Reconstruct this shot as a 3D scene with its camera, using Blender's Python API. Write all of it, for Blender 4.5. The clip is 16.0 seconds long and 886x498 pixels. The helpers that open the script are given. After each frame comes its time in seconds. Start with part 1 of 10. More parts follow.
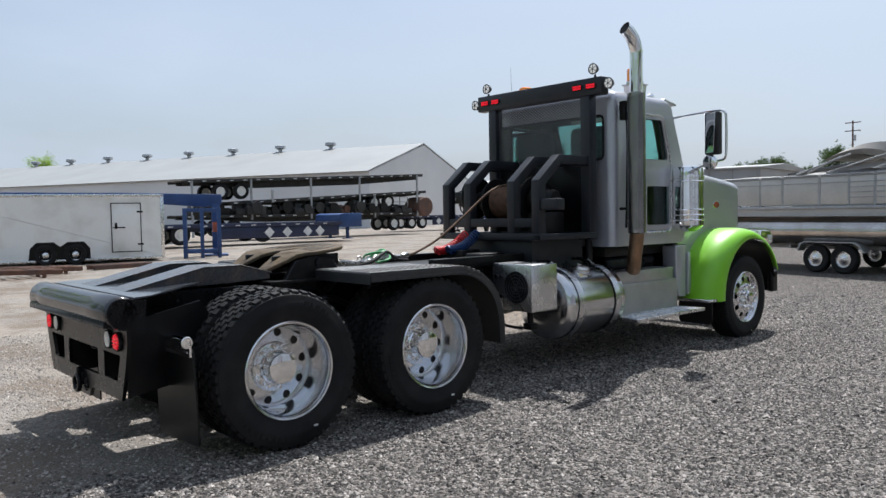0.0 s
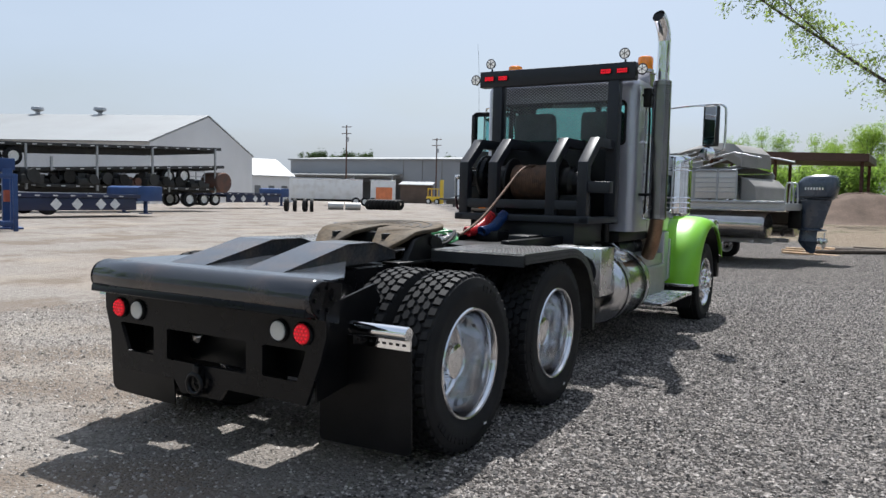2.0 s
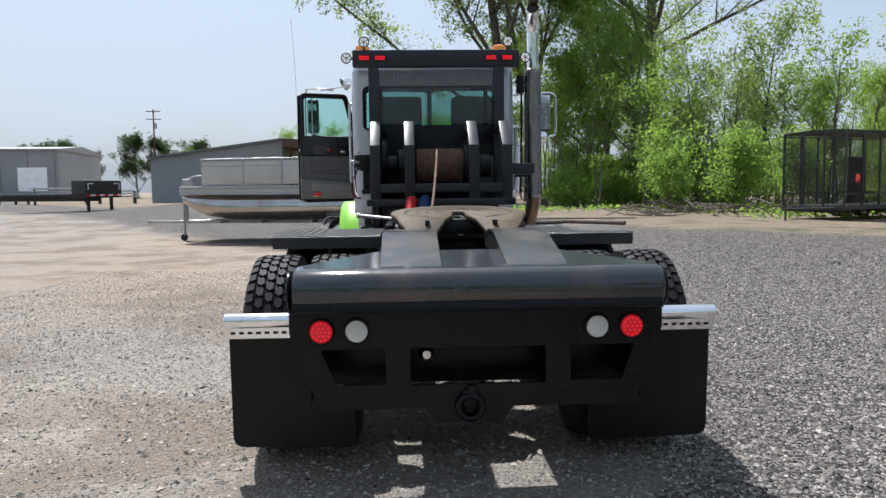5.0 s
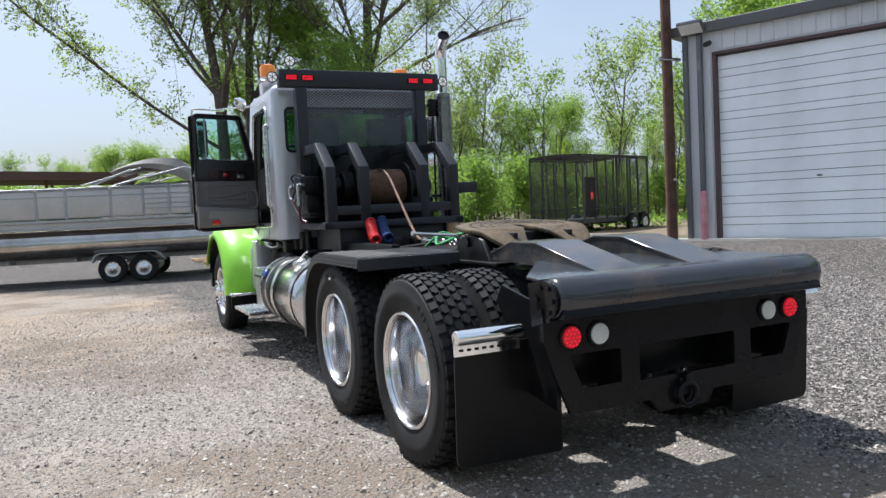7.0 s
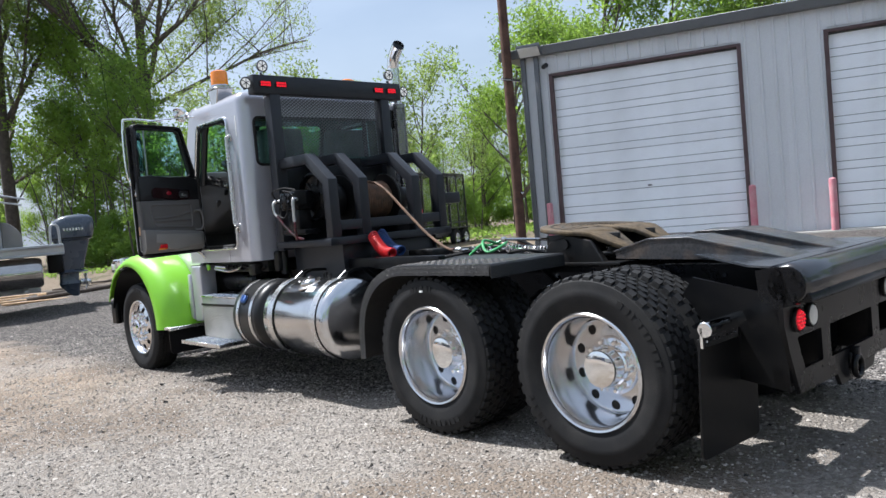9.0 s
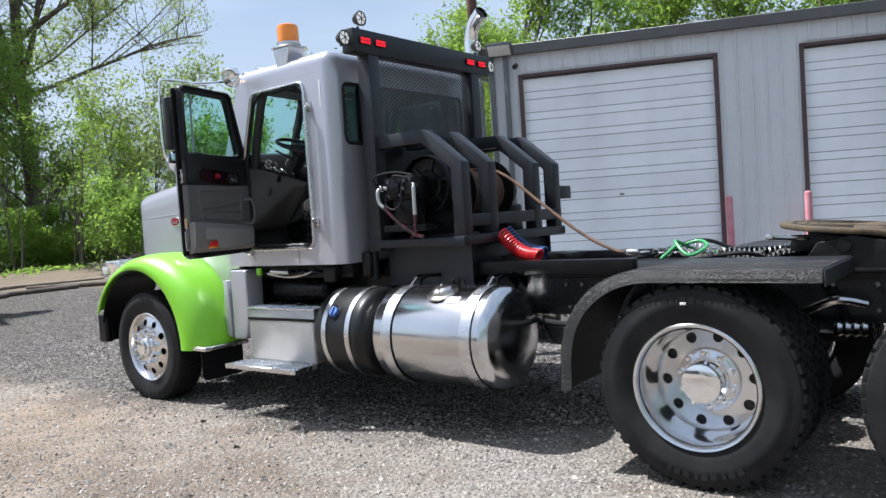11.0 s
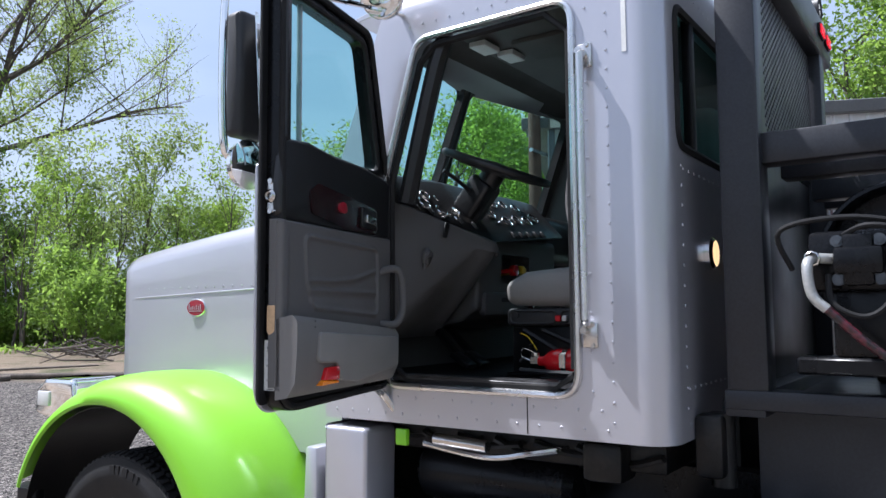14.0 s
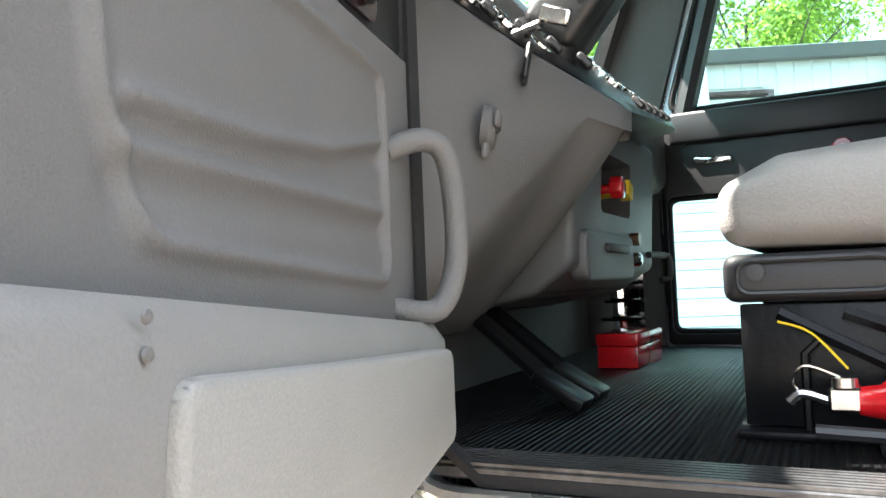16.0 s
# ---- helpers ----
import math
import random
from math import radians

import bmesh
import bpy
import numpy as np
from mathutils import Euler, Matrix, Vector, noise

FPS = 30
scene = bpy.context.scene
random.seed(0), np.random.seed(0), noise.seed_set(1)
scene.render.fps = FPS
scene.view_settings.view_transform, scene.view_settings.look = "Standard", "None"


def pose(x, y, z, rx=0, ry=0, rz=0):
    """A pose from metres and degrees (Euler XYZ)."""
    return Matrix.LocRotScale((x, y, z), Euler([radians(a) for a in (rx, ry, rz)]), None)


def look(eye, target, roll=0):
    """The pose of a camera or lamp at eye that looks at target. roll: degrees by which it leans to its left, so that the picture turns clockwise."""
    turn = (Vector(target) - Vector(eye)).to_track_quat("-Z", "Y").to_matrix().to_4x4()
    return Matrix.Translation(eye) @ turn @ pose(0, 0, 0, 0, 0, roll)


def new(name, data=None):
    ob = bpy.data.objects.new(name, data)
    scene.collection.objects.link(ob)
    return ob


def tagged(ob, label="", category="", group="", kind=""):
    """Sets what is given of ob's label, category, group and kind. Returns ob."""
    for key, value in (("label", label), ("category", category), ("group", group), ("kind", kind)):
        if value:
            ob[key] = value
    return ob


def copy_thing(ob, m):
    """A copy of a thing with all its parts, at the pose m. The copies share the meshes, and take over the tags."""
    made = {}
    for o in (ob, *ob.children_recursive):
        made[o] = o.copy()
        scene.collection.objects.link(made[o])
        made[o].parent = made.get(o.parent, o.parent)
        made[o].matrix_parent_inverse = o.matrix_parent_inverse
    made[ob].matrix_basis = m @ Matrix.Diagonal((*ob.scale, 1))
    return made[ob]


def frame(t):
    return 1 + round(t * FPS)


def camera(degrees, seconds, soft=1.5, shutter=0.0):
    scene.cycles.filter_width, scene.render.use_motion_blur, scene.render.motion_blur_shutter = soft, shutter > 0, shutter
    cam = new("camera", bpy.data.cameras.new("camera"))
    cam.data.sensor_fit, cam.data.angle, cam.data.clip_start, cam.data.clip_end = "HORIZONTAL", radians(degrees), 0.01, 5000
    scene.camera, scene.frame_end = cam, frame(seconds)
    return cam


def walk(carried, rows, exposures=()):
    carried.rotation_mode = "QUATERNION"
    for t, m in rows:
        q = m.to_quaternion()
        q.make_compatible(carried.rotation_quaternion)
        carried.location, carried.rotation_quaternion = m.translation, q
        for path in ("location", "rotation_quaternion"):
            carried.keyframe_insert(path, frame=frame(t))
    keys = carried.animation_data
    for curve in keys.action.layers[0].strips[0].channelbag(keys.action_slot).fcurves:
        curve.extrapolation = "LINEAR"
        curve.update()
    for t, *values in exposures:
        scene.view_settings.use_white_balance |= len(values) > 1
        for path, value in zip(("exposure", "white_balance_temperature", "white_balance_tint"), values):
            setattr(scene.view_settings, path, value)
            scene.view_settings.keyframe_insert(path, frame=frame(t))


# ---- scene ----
cam = camera(60.0, 16.0)
PATH = [
    (0, (5.696, -1.727, 1.581), (4.215, -0.386, 1.489), -1.0),
    (0.5, (5.099, -2.115, 1.563), (3.693, -0.695, 1.485), -0.5),
    (1, (4.55, -2.452, 1.571), (3.254, -0.932, 1.476), -0.3),
    (1.5, (3.931, -2.757, 1.559), (2.757, -1.144, 1.431), -0.1),
    (2, (3.345, -3.04, 1.534), (2.331, -1.322, 1.397), 1.3),
    (2.5, (2.722, -3.242, 1.512), (1.881, -1.433, 1.377), 1.4),
    (3, (2.113, -3.456, 1.486), (1.47, -1.569, 1.329), 0.7),
    (3.5, (1.512, -3.583, 1.477), (1.062, -1.64, 1.323), 0.5),
    (3.7, (1.253, -3.631, 1.493), (0.886, -1.671, 1.346), 0.6),
    (5.8, (-1.404, -3.492, 1.461), (-1.04, -1.532, 1.292), -2.1),
    (6, (-1.682, -3.454, 1.484), (-1.252, -1.507, 1.332), -2.4),
    (6.5, (-2.306, -3.278, 1.464), (-1.644, -1.394, 1.34), -2.5),
    (7, (-2.852, -3.039, 1.458), (-1.984, -1.241, 1.35), -2.8),
    (7.5, (-3.415, -2.797, 1.465), (-2.368, -1.096, 1.351), -3.6),
    (8, (-3.906, -2.493, 1.474), (-2.726, -0.88, 1.382), -3.7),
    (8.2, (-4.06, -2.314, 1.487), (-2.839, -0.732, 1.402), -3.8),
    (10.3, (-5.093, -0.097, 1.488), (-3.546, 1.166, 1.383), -4.8),
    (10.5, (-5.085, 0.206, 1.502), (-3.521, 1.45, 1.405), -4.1),
    (11, (-5.06, 0.877, 1.512), (-3.468, 2.085, 1.428), -3.8),
    (11.5, (-4.875, 1.508, 1.528), (-3.253, 2.676, 1.458), -4.0),
    (12, (-4.634, 2.153, 1.535), (-2.981, 3.279, 1.549), -3.3),
    (12.5, (-4.349, 2.735, 1.547), (-2.674, 3.827, 1.612), -2.4),
    (13, (-3.955, 3.321, 1.571), (-2.273, 4.401, 1.647), -2.6),
    (13.5, (-3.571, 3.849, 1.597), (-1.899, 4.94, 1.705), -2.4),
    (14, (-3.142, 4.304, 1.605), (-1.488, 5.417, 1.769), -0.4),
    (14.5, (-2.761, 4.746, 1.598), (-1.081, 5.817, 1.77), -0.2),
    (15, (-2.375, 5.103, 1.582), (-0.648, 6.101, 1.728), -1.2),
    (15.5, (-2.024, 5.377, 1.577), (-0.288, 6.363, 1.7), -1.9),
    (16, (-1.707, 5.623, 1.589), (0.087, 6.503, 1.688), -2.3),
]
walk(cam, [(t, look(eye, target, roll)) for t, eye, target, roll in PATH], [(0.0, 0.55, 6080, 10), (3.5, 0.58, 6050, 10), (7.0, 0.76, 5980, 10), (8.0, 0.80, 5960, 10), (11.5, 0.80, 5920, 10), (12.5, 0.77, 5900, 10), (13.5, 0.86, 5780, 13), (14.0, 0.88, 5730, 14), (15.0, 1.16, 5700, 13), (15.5, 1.66, 5950, 11), (16.0, 3.38, 6700, 10)])


# ---- light ----
SUN_DIR = Vector((-0.21, 0.54, 1.0)).normalized()
world = bpy.data.worlds.new("sky")
scene.world = world
world.use_nodes = True
wn, wl = world.node_tree.nodes, world.node_tree.links
wn.clear()
w_out = wn.new("ShaderNodeOutputWorld")
w_bg = wn.new("ShaderNodeBackground")
w_bg.inputs["Strength"].default_value = 0.084
w_sky = wn.new("ShaderNodeTexSky")
w_sky.sky_type = "NISHITA"
w_sky.sun_disc = False
w_sky.sun_elevation = math.asin(SUN_DIR.z)
w_sky.sun_rotation = math.atan2(SUN_DIR.x, SUN_DIR.y)
w_sky.air_density, w_sky.dust_density, w_sky.ozone_density = 1.2, 4.0, 2.0
w_co = wn.new("ShaderNodeTexCoord")
w_map = wn.new("ShaderNodeMapping")
w_map.inputs["Scale"].default_value = (1.0, 1.0, 3.0)
w_noise = wn.new("ShaderNodeTexNoise")
w_noise.inputs["Scale"].default_value = 2.1
w_noise.inputs["Detail"].default_value = 5.0
w_noise.inputs["Roughness"].default_value = 0.5
w_ramp = wn.new("ShaderNodeMapRange")
w_ramp.inputs["From Min"].default_value, w_ramp.inputs["From Max"].default_value = 0.3, 0.7
w_ramp.inputs["To Min"].default_value, w_ramp.inputs["To Max"].default_value = 0.34, 0.88
w_mix = wn.new("ShaderNodeMix")
w_mix.data_type = "RGBA"
w_mix.inputs["B"].default_value = (5.2, 5.9, 6.8, 1.0)
wl.new(w_co.outputs["Generated"], w_map.inputs["Vector"])
wl.new(w_map.outputs["Vector"], w_noise.inputs["Vector"])
wl.new(w_noise.outputs["Fac"], w_ramp.inputs["Value"])
wl.new(w_ramp.outputs["Result"], w_mix.inputs["Factor"])
wl.new(w_sky.outputs["Color"], w_mix.inputs["A"])
wl.new(w_mix.outputs["Result"], w_bg.inputs["Color"])
wl.new(w_bg.outputs["Background"], w_out.inputs["Surface"])

sun_data = bpy.data.lights.new("sun", "SUN")
sun_data.energy, sun_data.angle, sun_data.color = 5.0, radians(0.8), (1.0, 0.96, 0.90)
sun = new("sun", sun_data)
sun.matrix_world = look((0, 0, 60), Vector((0, 0, 60)) - SUN_DIR)


# ---- materials ----
def material(name, base, rough=0.5, metal=0.0, vary=0.12, scale=3.0, fine=60.0, bump=0.0, rough_vary=0.1, coat=0.0, second=None, patch=0.5, object_random=0.0, spec=0.5):
    """A surface with stains at one scale, grain at another, uneven gloss and fine relief. second: the colour of its patches."""
    m = bpy.data.materials.new(name)
    m.use_nodes = True
    n, l = m.node_tree.nodes, m.node_tree.links
    b = n["Principled BSDF"]
    b.inputs["Metallic"].default_value = metal
    b.inputs["Coat Weight"].default_value = coat
    b.inputs["Coat Roughness"].default_value = 0.06
    b.inputs["Specular IOR Level"].default_value = spec
    co = n.new("ShaderNodeTexCoord")
    big, small = n.new("ShaderNodeTexNoise"), n.new("ShaderNodeTexNoise")
    for node, s, d in ((big, scale, 6.0), (small, fine, 3.0)):
        node.inputs["Scale"].default_value, node.inputs["Detail"].default_value = s, d
        l.new(co.outputs["Object"], node.inputs["Vector"])
    mix = n.new("ShaderNodeMix")
    mix.data_type = "RGBA"
    other = second or tuple(c * (1 - 2 * vary) for c in base)
    mix.inputs["A"].default_value, mix.inputs["B"].default_value = (*base, 1), (*other, 1)
    step = n.new("ShaderNodeMapRange")
    step.inputs["From Min"].default_value, step.inputs["From Max"].default_value = patch - 0.18, patch + 0.18
    l.new(big.outputs["Fac"], step.inputs["Value"])
    l.new(step.outputs["Result"], mix.inputs["Factor"])
    grain = n.new("ShaderNodeMapRange")
    grain.inputs["From Min"].default_value, grain.inputs["From Max"].default_value = 0.3, 0.7
    grain.inputs["To Min"].default_value, grain.inputs["To Max"].default_value = 1 - vary, 1 + vary
    l.new(small.outputs["Fac"], grain.inputs["Value"])
    last = grain.outputs["Result"]
    if object_random:
        info = n.new("ShaderNodeObjectInfo")
        rnd = n.new("ShaderNodeMapRange")
        rnd.inputs["To Min"].default_value, rnd.inputs["To Max"].default_value = 1 - object_random, 1 + object_random
        l.new(info.outputs["Random"], rnd.inputs["Value"])
        mul = n.new("ShaderNodeMath")
        mul.operation = "MULTIPLY"
        l.new(last, mul.inputs[0])
        l.new(rnd.outputs["Result"], mul.inputs[1])
        last = mul.outputs["Value"]
    tint = n.new("ShaderNodeVectorMath")
    tint.operation = "SCALE"
    l.new(mix.outputs["Result"], tint.inputs[0])
    l.new(last, tint.inputs["Scale"])
    l.new(tint.outputs["Vector"], b.inputs["Base Color"])
    gloss = n.new("ShaderNodeMapRange")
    gloss.inputs["To Min"].default_value, gloss.inputs["To Max"].default_value = max(0.02, rough - rough_vary), min(1, rough + rough_vary)
    l.new(big.outputs["Fac"], gloss.inputs["Value"])
    l.new(gloss.outputs["Result"], b.inputs["Roughness"])
    if bump:
        bn = n.new("ShaderNodeBump")
        bn.inputs["Strength"].default_value, bn.inputs["Distance"].default_value = min(1, bump), 0.004
        l.new(small.outputs["Fac"], bn.inputs["Height"])
        l.new(bn.outputs["Normal"], b.inputs["Normal"])
    return m


def add_bump(m, texture, strength=0.5, distance=0.003):
    """Lays the relief of a texture node's first output over a material."""
    n, l = m.node_tree.nodes, m.node_tree.links
    bn = n.new("ShaderNodeBump")
    bn.inputs["Strength"].default_value, bn.inputs["Distance"].default_value = strength, distance
    l.new(texture.outputs[0], bn.inputs["Height"])
    l.new(bn.outputs["Normal"], n["Principled BSDF"].inputs["Normal"])


BLACK = material("black_paint", (0.004, 0.0043, 0.0055), 0.28, spec=0.2, vary=0.25, scale=4, fine=90, bump=0.05, second=(0.008, 0.008, 0.009))
SATIN = material("satin_black", (0.004, 0.0042, 0.005), 0.34, spec=0.2, vary=0.25, scale=6, fine=140, bump=0.15, second=(0.011, 0.0105, 0.010), patch=0.64)
RACK = material("rack_paint", (0.018, 0.0195, 0.0245), 0.38, spec=0.32, vary=0.15, scale=5, fine=120, bump=0.08, second=(0.025, 0.0265, 0.031))
GRIMY = material("oily_black_steel", (0.006, 0.006, 0.0065), 0.42, spec=0.3, vary=0.3, scale=9, fine=70, bump=0.3, second=(0.028, 0.023, 0.019), patch=0.66)
WORN = material("worn_deck_steel", (0.05, 0.056, 0.066), 0.15, vary=0.2, scale=5, fine=50, bump=0.04, spec=0.8, second=(0.055, 0.06, 0.07), patch=0.58, metal=0.3)
SCUFF = material("scuffed_steel", (0.046, 0.048, 0.053), 0.22, vary=0.25, scale=7, fine=60, bump=0.15, second=(0.12, 0.09, 0.07), patch=0.63, metal=0.2)
ROLLER = material("black_roller_steel", (0.018, 0.019, 0.023), 0.16, spec=0.8, vary=0.2, scale=4, fine=80, bump=0.08, second=(0.075, 0.045, 0.034), patch=0.66)
GREASE = material("greased_plate", (0.11, 0.082, 0.052), 0.62, spec=0.1, vary=0.25, scale=7, fine=40, bump=0.25, second=(0.07, 0.06, 0.05), patch=0.58)
SILVER = material("silver_paint", (0.47, 0.467, 0.51), 0.30, metal=0.5, vary=0.03, scale=1.2, fine=900, coat=0.8, rough_vary=0.04)
GREEN = material("lime_paint", (0.205, 0.535, 0.012), 0.42, vary=0.03, scale=1.6, fine=600, coat=0.28, rough_vary=0.05)
POLISH = material("polished_aluminium", (0.72, 0.72, 0.735), 0.17, metal=1.0, vary=0.04, scale=4, fine=160, rough_vary=0.07)
TANKALU = material("brushed_tank_aluminium", (0.64, 0.64, 0.655), 0.16, metal=1.0, vary=0.05, scale=2.5, fine=260, rough_vary=0.05)
STEPALU = material("dull_step_aluminium", (0.52, 0.51, 0.50), 0.42, metal=0.9, vary=0.08, scale=6, fine=160)
BRUSHED = material("brushed_aluminium", (0.72, 0.72, 0.73), 0.27, metal=1.0, vary=0.06, scale=6, fine=220, rough_vary=0.08)
CHROME = material("chrome", (0.9, 0.9, 0.9), 0.05, metal=1.0, vary=0.02, scale=5, fine=100, rough_vary=0.03)
HAZY = material("hazy_stainless", (0.62, 0.6, 0.58), 0.22, metal=1.0, vary=0.08, scale=8, fine=80, rough_vary=0.1)
SHIELD = material("dulled_stainless_shield", (0.34, 0.335, 0.33), 0.24, metal=1.0, vary=0.1, scale=6, fine=80, rough_vary=0.1)
BRONZE = material("heat_tinted_pipe", (0.30, 0.19, 0.12), 0.35, metal=0.9, vary=0.15, scale=6, fine=60)
RUBBER = material("tyre_rubber", (0.010, 0.010, 0.0108), 0.7, vary=0.18, scale=5, fine=160, bump=0.12, second=(0.024, 0.023, 0.022), patch=0.6, spec=0.22)
FLAP = material("mud_flap_rubber", (0.004, 0.004, 0.0045), 0.38, spec=0.25, vary=0.2, scale=3, fine=90, bump=0.1, second=(0.013, 0.012, 0.012), patch=0.64)
PLASTIC = material("black_plastic", (0.018, 0.018, 0.02), 0.5, vary=0.1, scale=5, fine=300, bump=0.12)
FLUIDTANK = material("glossy_black_tank", (0.008, 0.008, 0.0088), 0.36, vary=0.1, scale=5, fine=200, bump=0.06, spec=0.4)
RUST = material("rusty_wire_rope", (0.17, 0.085, 0.045), 0.75, vary=0.3, scale=14, fine=180, bump=0.4, second=(0.07, 0.045, 0.03))
REDLENS = material("red_lens", (0.62, 0.012, 0.018), 0.15, vary=0.05, scale=9, fine=120, coat=0.6)
CLEARLENS = material("clear_lens", (0.62, 0.62, 0.6), 0.2, vary=0.06, scale=9, fine=200, coat=0.6)
AMBER = material("amber_lens", (0.95, 0.27, 0.01), 0.18, vary=0.06, scale=14, fine=60, coat=0.6)
REDHOSE = material("red_hose", (0.60, 0.02, 0.025), 0.35, vary=0.08, scale=8, fine=100)
BLUEHOSE = material("blue_hose", (0.015, 0.05, 0.17), 0.35, vary=0.08, scale=8, fine=100)
GREENHOSE = material("green_cable", (0.07, 0.36, 0.12), 0.4, vary=0.1, scale=8, fine=100)
WHITEHOSE = material("whitish_hose_sleeve", (0.46, 0.46, 0.45), 0.35, metal=0.4, vary=0.1, scale=8, fine=100)
BLUECAP = material("blue_cap", (0.08, 0.16, 0.42), 0.4, vary=0.1, scale=8, fine=100)
GREYTRIM = material("grey_trim_vinyl", (0.118, 0.113, 0.111), 0.62, vary=0.06, scale=3, fine=420, bump=0.35, spec=0.35)
POCKET = material("light_grey_door_pocket", (0.222, 0.212, 0.199), 0.62, vary=0.07, scale=4, fine=380, bump=0.3, second=(0.205, 0.194, 0.182), patch=0.64, spec=0.35)
SEATVINYL = material("grey_seat_vinyl", (0.23, 0.22, 0.21), 0.55, vary=0.06, scale=3, fine=300, bump=0.3)
DARKTRIM = material("dark_trim", (0.013, 0.013, 0.014), 0.38, vary=0.1, scale=4, fine=350, bump=0.2)
HEADLINER = material("headliner", (0.085, 0.083, 0.081), 0.8, vary=0.1, scale=4, fine=300, bump=0.3)
REDPAINT = material("red_enamel", (0.58, 0.01, 0.015), 0.22, vary=0.05, scale=4, fine=120, coat=0.7)
PAPER = material("printed_label_paper", (0.72, 0.72, 0.70), 0.6, vary=0.05, scale=12, fine=150)
INK = material("label_ink", (0.05, 0.05, 0.055), 0.6)
EMBLEM = material("red_badge", (0.30, 0.012, 0.025), 0.2, vary=0.05, scale=20, fine=200, coat=0.6)
YELLOW = material("yellow_knob", (0.75, 0.5, 0.02), 0.4, vary=0.06)
WOODBIT = material("pale_wood", (0.55, 0.36, 0.2), 0.65, vary=0.12, scale=6, fine=60)
GALV = material("galvanised_steel", (0.42, 0.43, 0.44), 0.5, metal=0.6, vary=0.1, scale=5, fine=50)
WHITEPAINT = material("weathered_white_paint", (0.78, 0.78, 0.765), 0.45, vary=0.05, scale=1.2, fine=40, second=(0.58, 0.55, 0.50), patch=0.66)
GLASS = bpy.data.materials.new("tinted_glass")
GLASS.use_nodes = True
gn, gl = GLASS.node_tree.nodes, GLASS.node_tree.links
gn.clear()
g_out = gn.new("ShaderNodeOutputMaterial")
g_tr, g_gl, g_mx, g_fr = gn.new("ShaderNodeBsdfTransparent"), gn.new("ShaderNodeBsdfGlossy"), gn.new("ShaderNodeMixShader"), gn.new("ShaderNodeLayerWeight")
g_tr.inputs["Color"].default_value = (0.70, 0.88, 0.86, 1)
g_gl.inputs["Roughness"].default_value = 0.02
g_fr.inputs["Blend"].default_value = 0.3
g_pw, g_ad = gn.new("ShaderNodeMath"), gn.new("ShaderNodeMath")
g_pw.operation, g_ad.operation = "POWER", "MULTIPLY_ADD"
g_pw.inputs[1].default_value = 4.0
g_ad.inputs[1].default_value, g_ad.inputs[2].default_value = 0.55, 0.03
gl.new(g_fr.outputs["Facing"], g_pw.inputs[0])
gl.new(g_pw.outputs["Value"], g_ad.inputs[0])
gl.new(g_ad.outputs["Value"], g_mx.inputs["Fac"])
gl.new(g_tr.outputs["BSDF"], g_mx.inputs[1])
gl.new(g_gl.outputs["BSDF"], g_mx.inputs[2])
gl.new(g_mx.outputs["Shader"], g_out.inputs["Surface"])
MIRROR = material("mirror_glass", (0.8, 0.82, 0.83), 0.03, metal=1.0, vary=0.01, rough_vary=0.01)


def glow(name, colour, strength, base):
    m = material(name, base, 0.25, vary=0.05)
    b = m.node_tree.nodes["Principled BSDF"]
    b.inputs["Emission Color"].default_value, b.inputs["Emission Strength"].default_value = (*colour, 1), strength
    return m


REDLED = glow("lit_red_led", (1.0, 0.012, 0.03), 0.48, (0.20, 0.002, 0.005))
REDTAIL = glow("lit_tail_lens", (1.0, 0.012, 0.03), 0.16, (0.25, 0.003, 0.006))
WHITELED = glow("lit_white_lamp", (1.0, 0.97, 0.90), 0.25, (0.6, 0.6, 0.6))
WARMLAMP = glow("lit_warm_lamp", (1.0, 0.62, 0.28), 0.7, (0.7, 0.5, 0.3))

# diamond tread plate: relief of small slanted lozenges
TREAD_BLACK = material("black_tread_plate", (0.010, 0.010, 0.011), 0.34, vary=0.2, scale=6, fine=80, second=(0.03, 0.028, 0.027), patch=0.66)
WORNTREAD = material("worn_black_tread", (0.022, 0.021, 0.02), 0.5, vary=0.2, scale=8, fine=80, second=(0.06, 0.05, 0.044), patch=0.55, spec=0.3)
TREAD_ALU = material("tread_plate_aluminium", (0.50, 0.485, 0.465), 0.40, metal=1.0, vary=0.06, scale=6, fine=120)
for dm in (TREAD_BLACK, TREAD_ALU):
    tn, tl = dm.node_tree.nodes, dm.node_tree.links
    tco, tmap, twv = tn.new("ShaderNodeTexCoord"), tn.new("ShaderNodeMapping"), tn.new("ShaderNodeTexVoronoi")
    tmap.inputs["Rotation"].default_value = (0.78, 0.78, 0.78)
    tmap.inputs["Scale"].default_value = (75, 32, 75)
    twv.inputs["Randomness"].default_value = 0.0
    tl.new(tco.outputs["Object"], tmap.inputs["Vector"])
    tl.new(tmap.outputs["Vector"], twv.inputs["Vector"])
    add_bump(dm, twv, 0.6, 0.004)


# ---- mesh tools ----
def finish(name, bm, mat, smooth=38):
    bmesh.ops.recalc_face_normals(bm, faces=bm.faces[:])
    me = bpy.data.meshes.new(name)
    bm.to_mesh(me)
    bm.free()
    if smooth:
        for p in me.polygons:
            p.use_smooth = True
        me.set_sharp_from_angle(angle=radians(smooth))
    me.materials.append(mat)
    return me


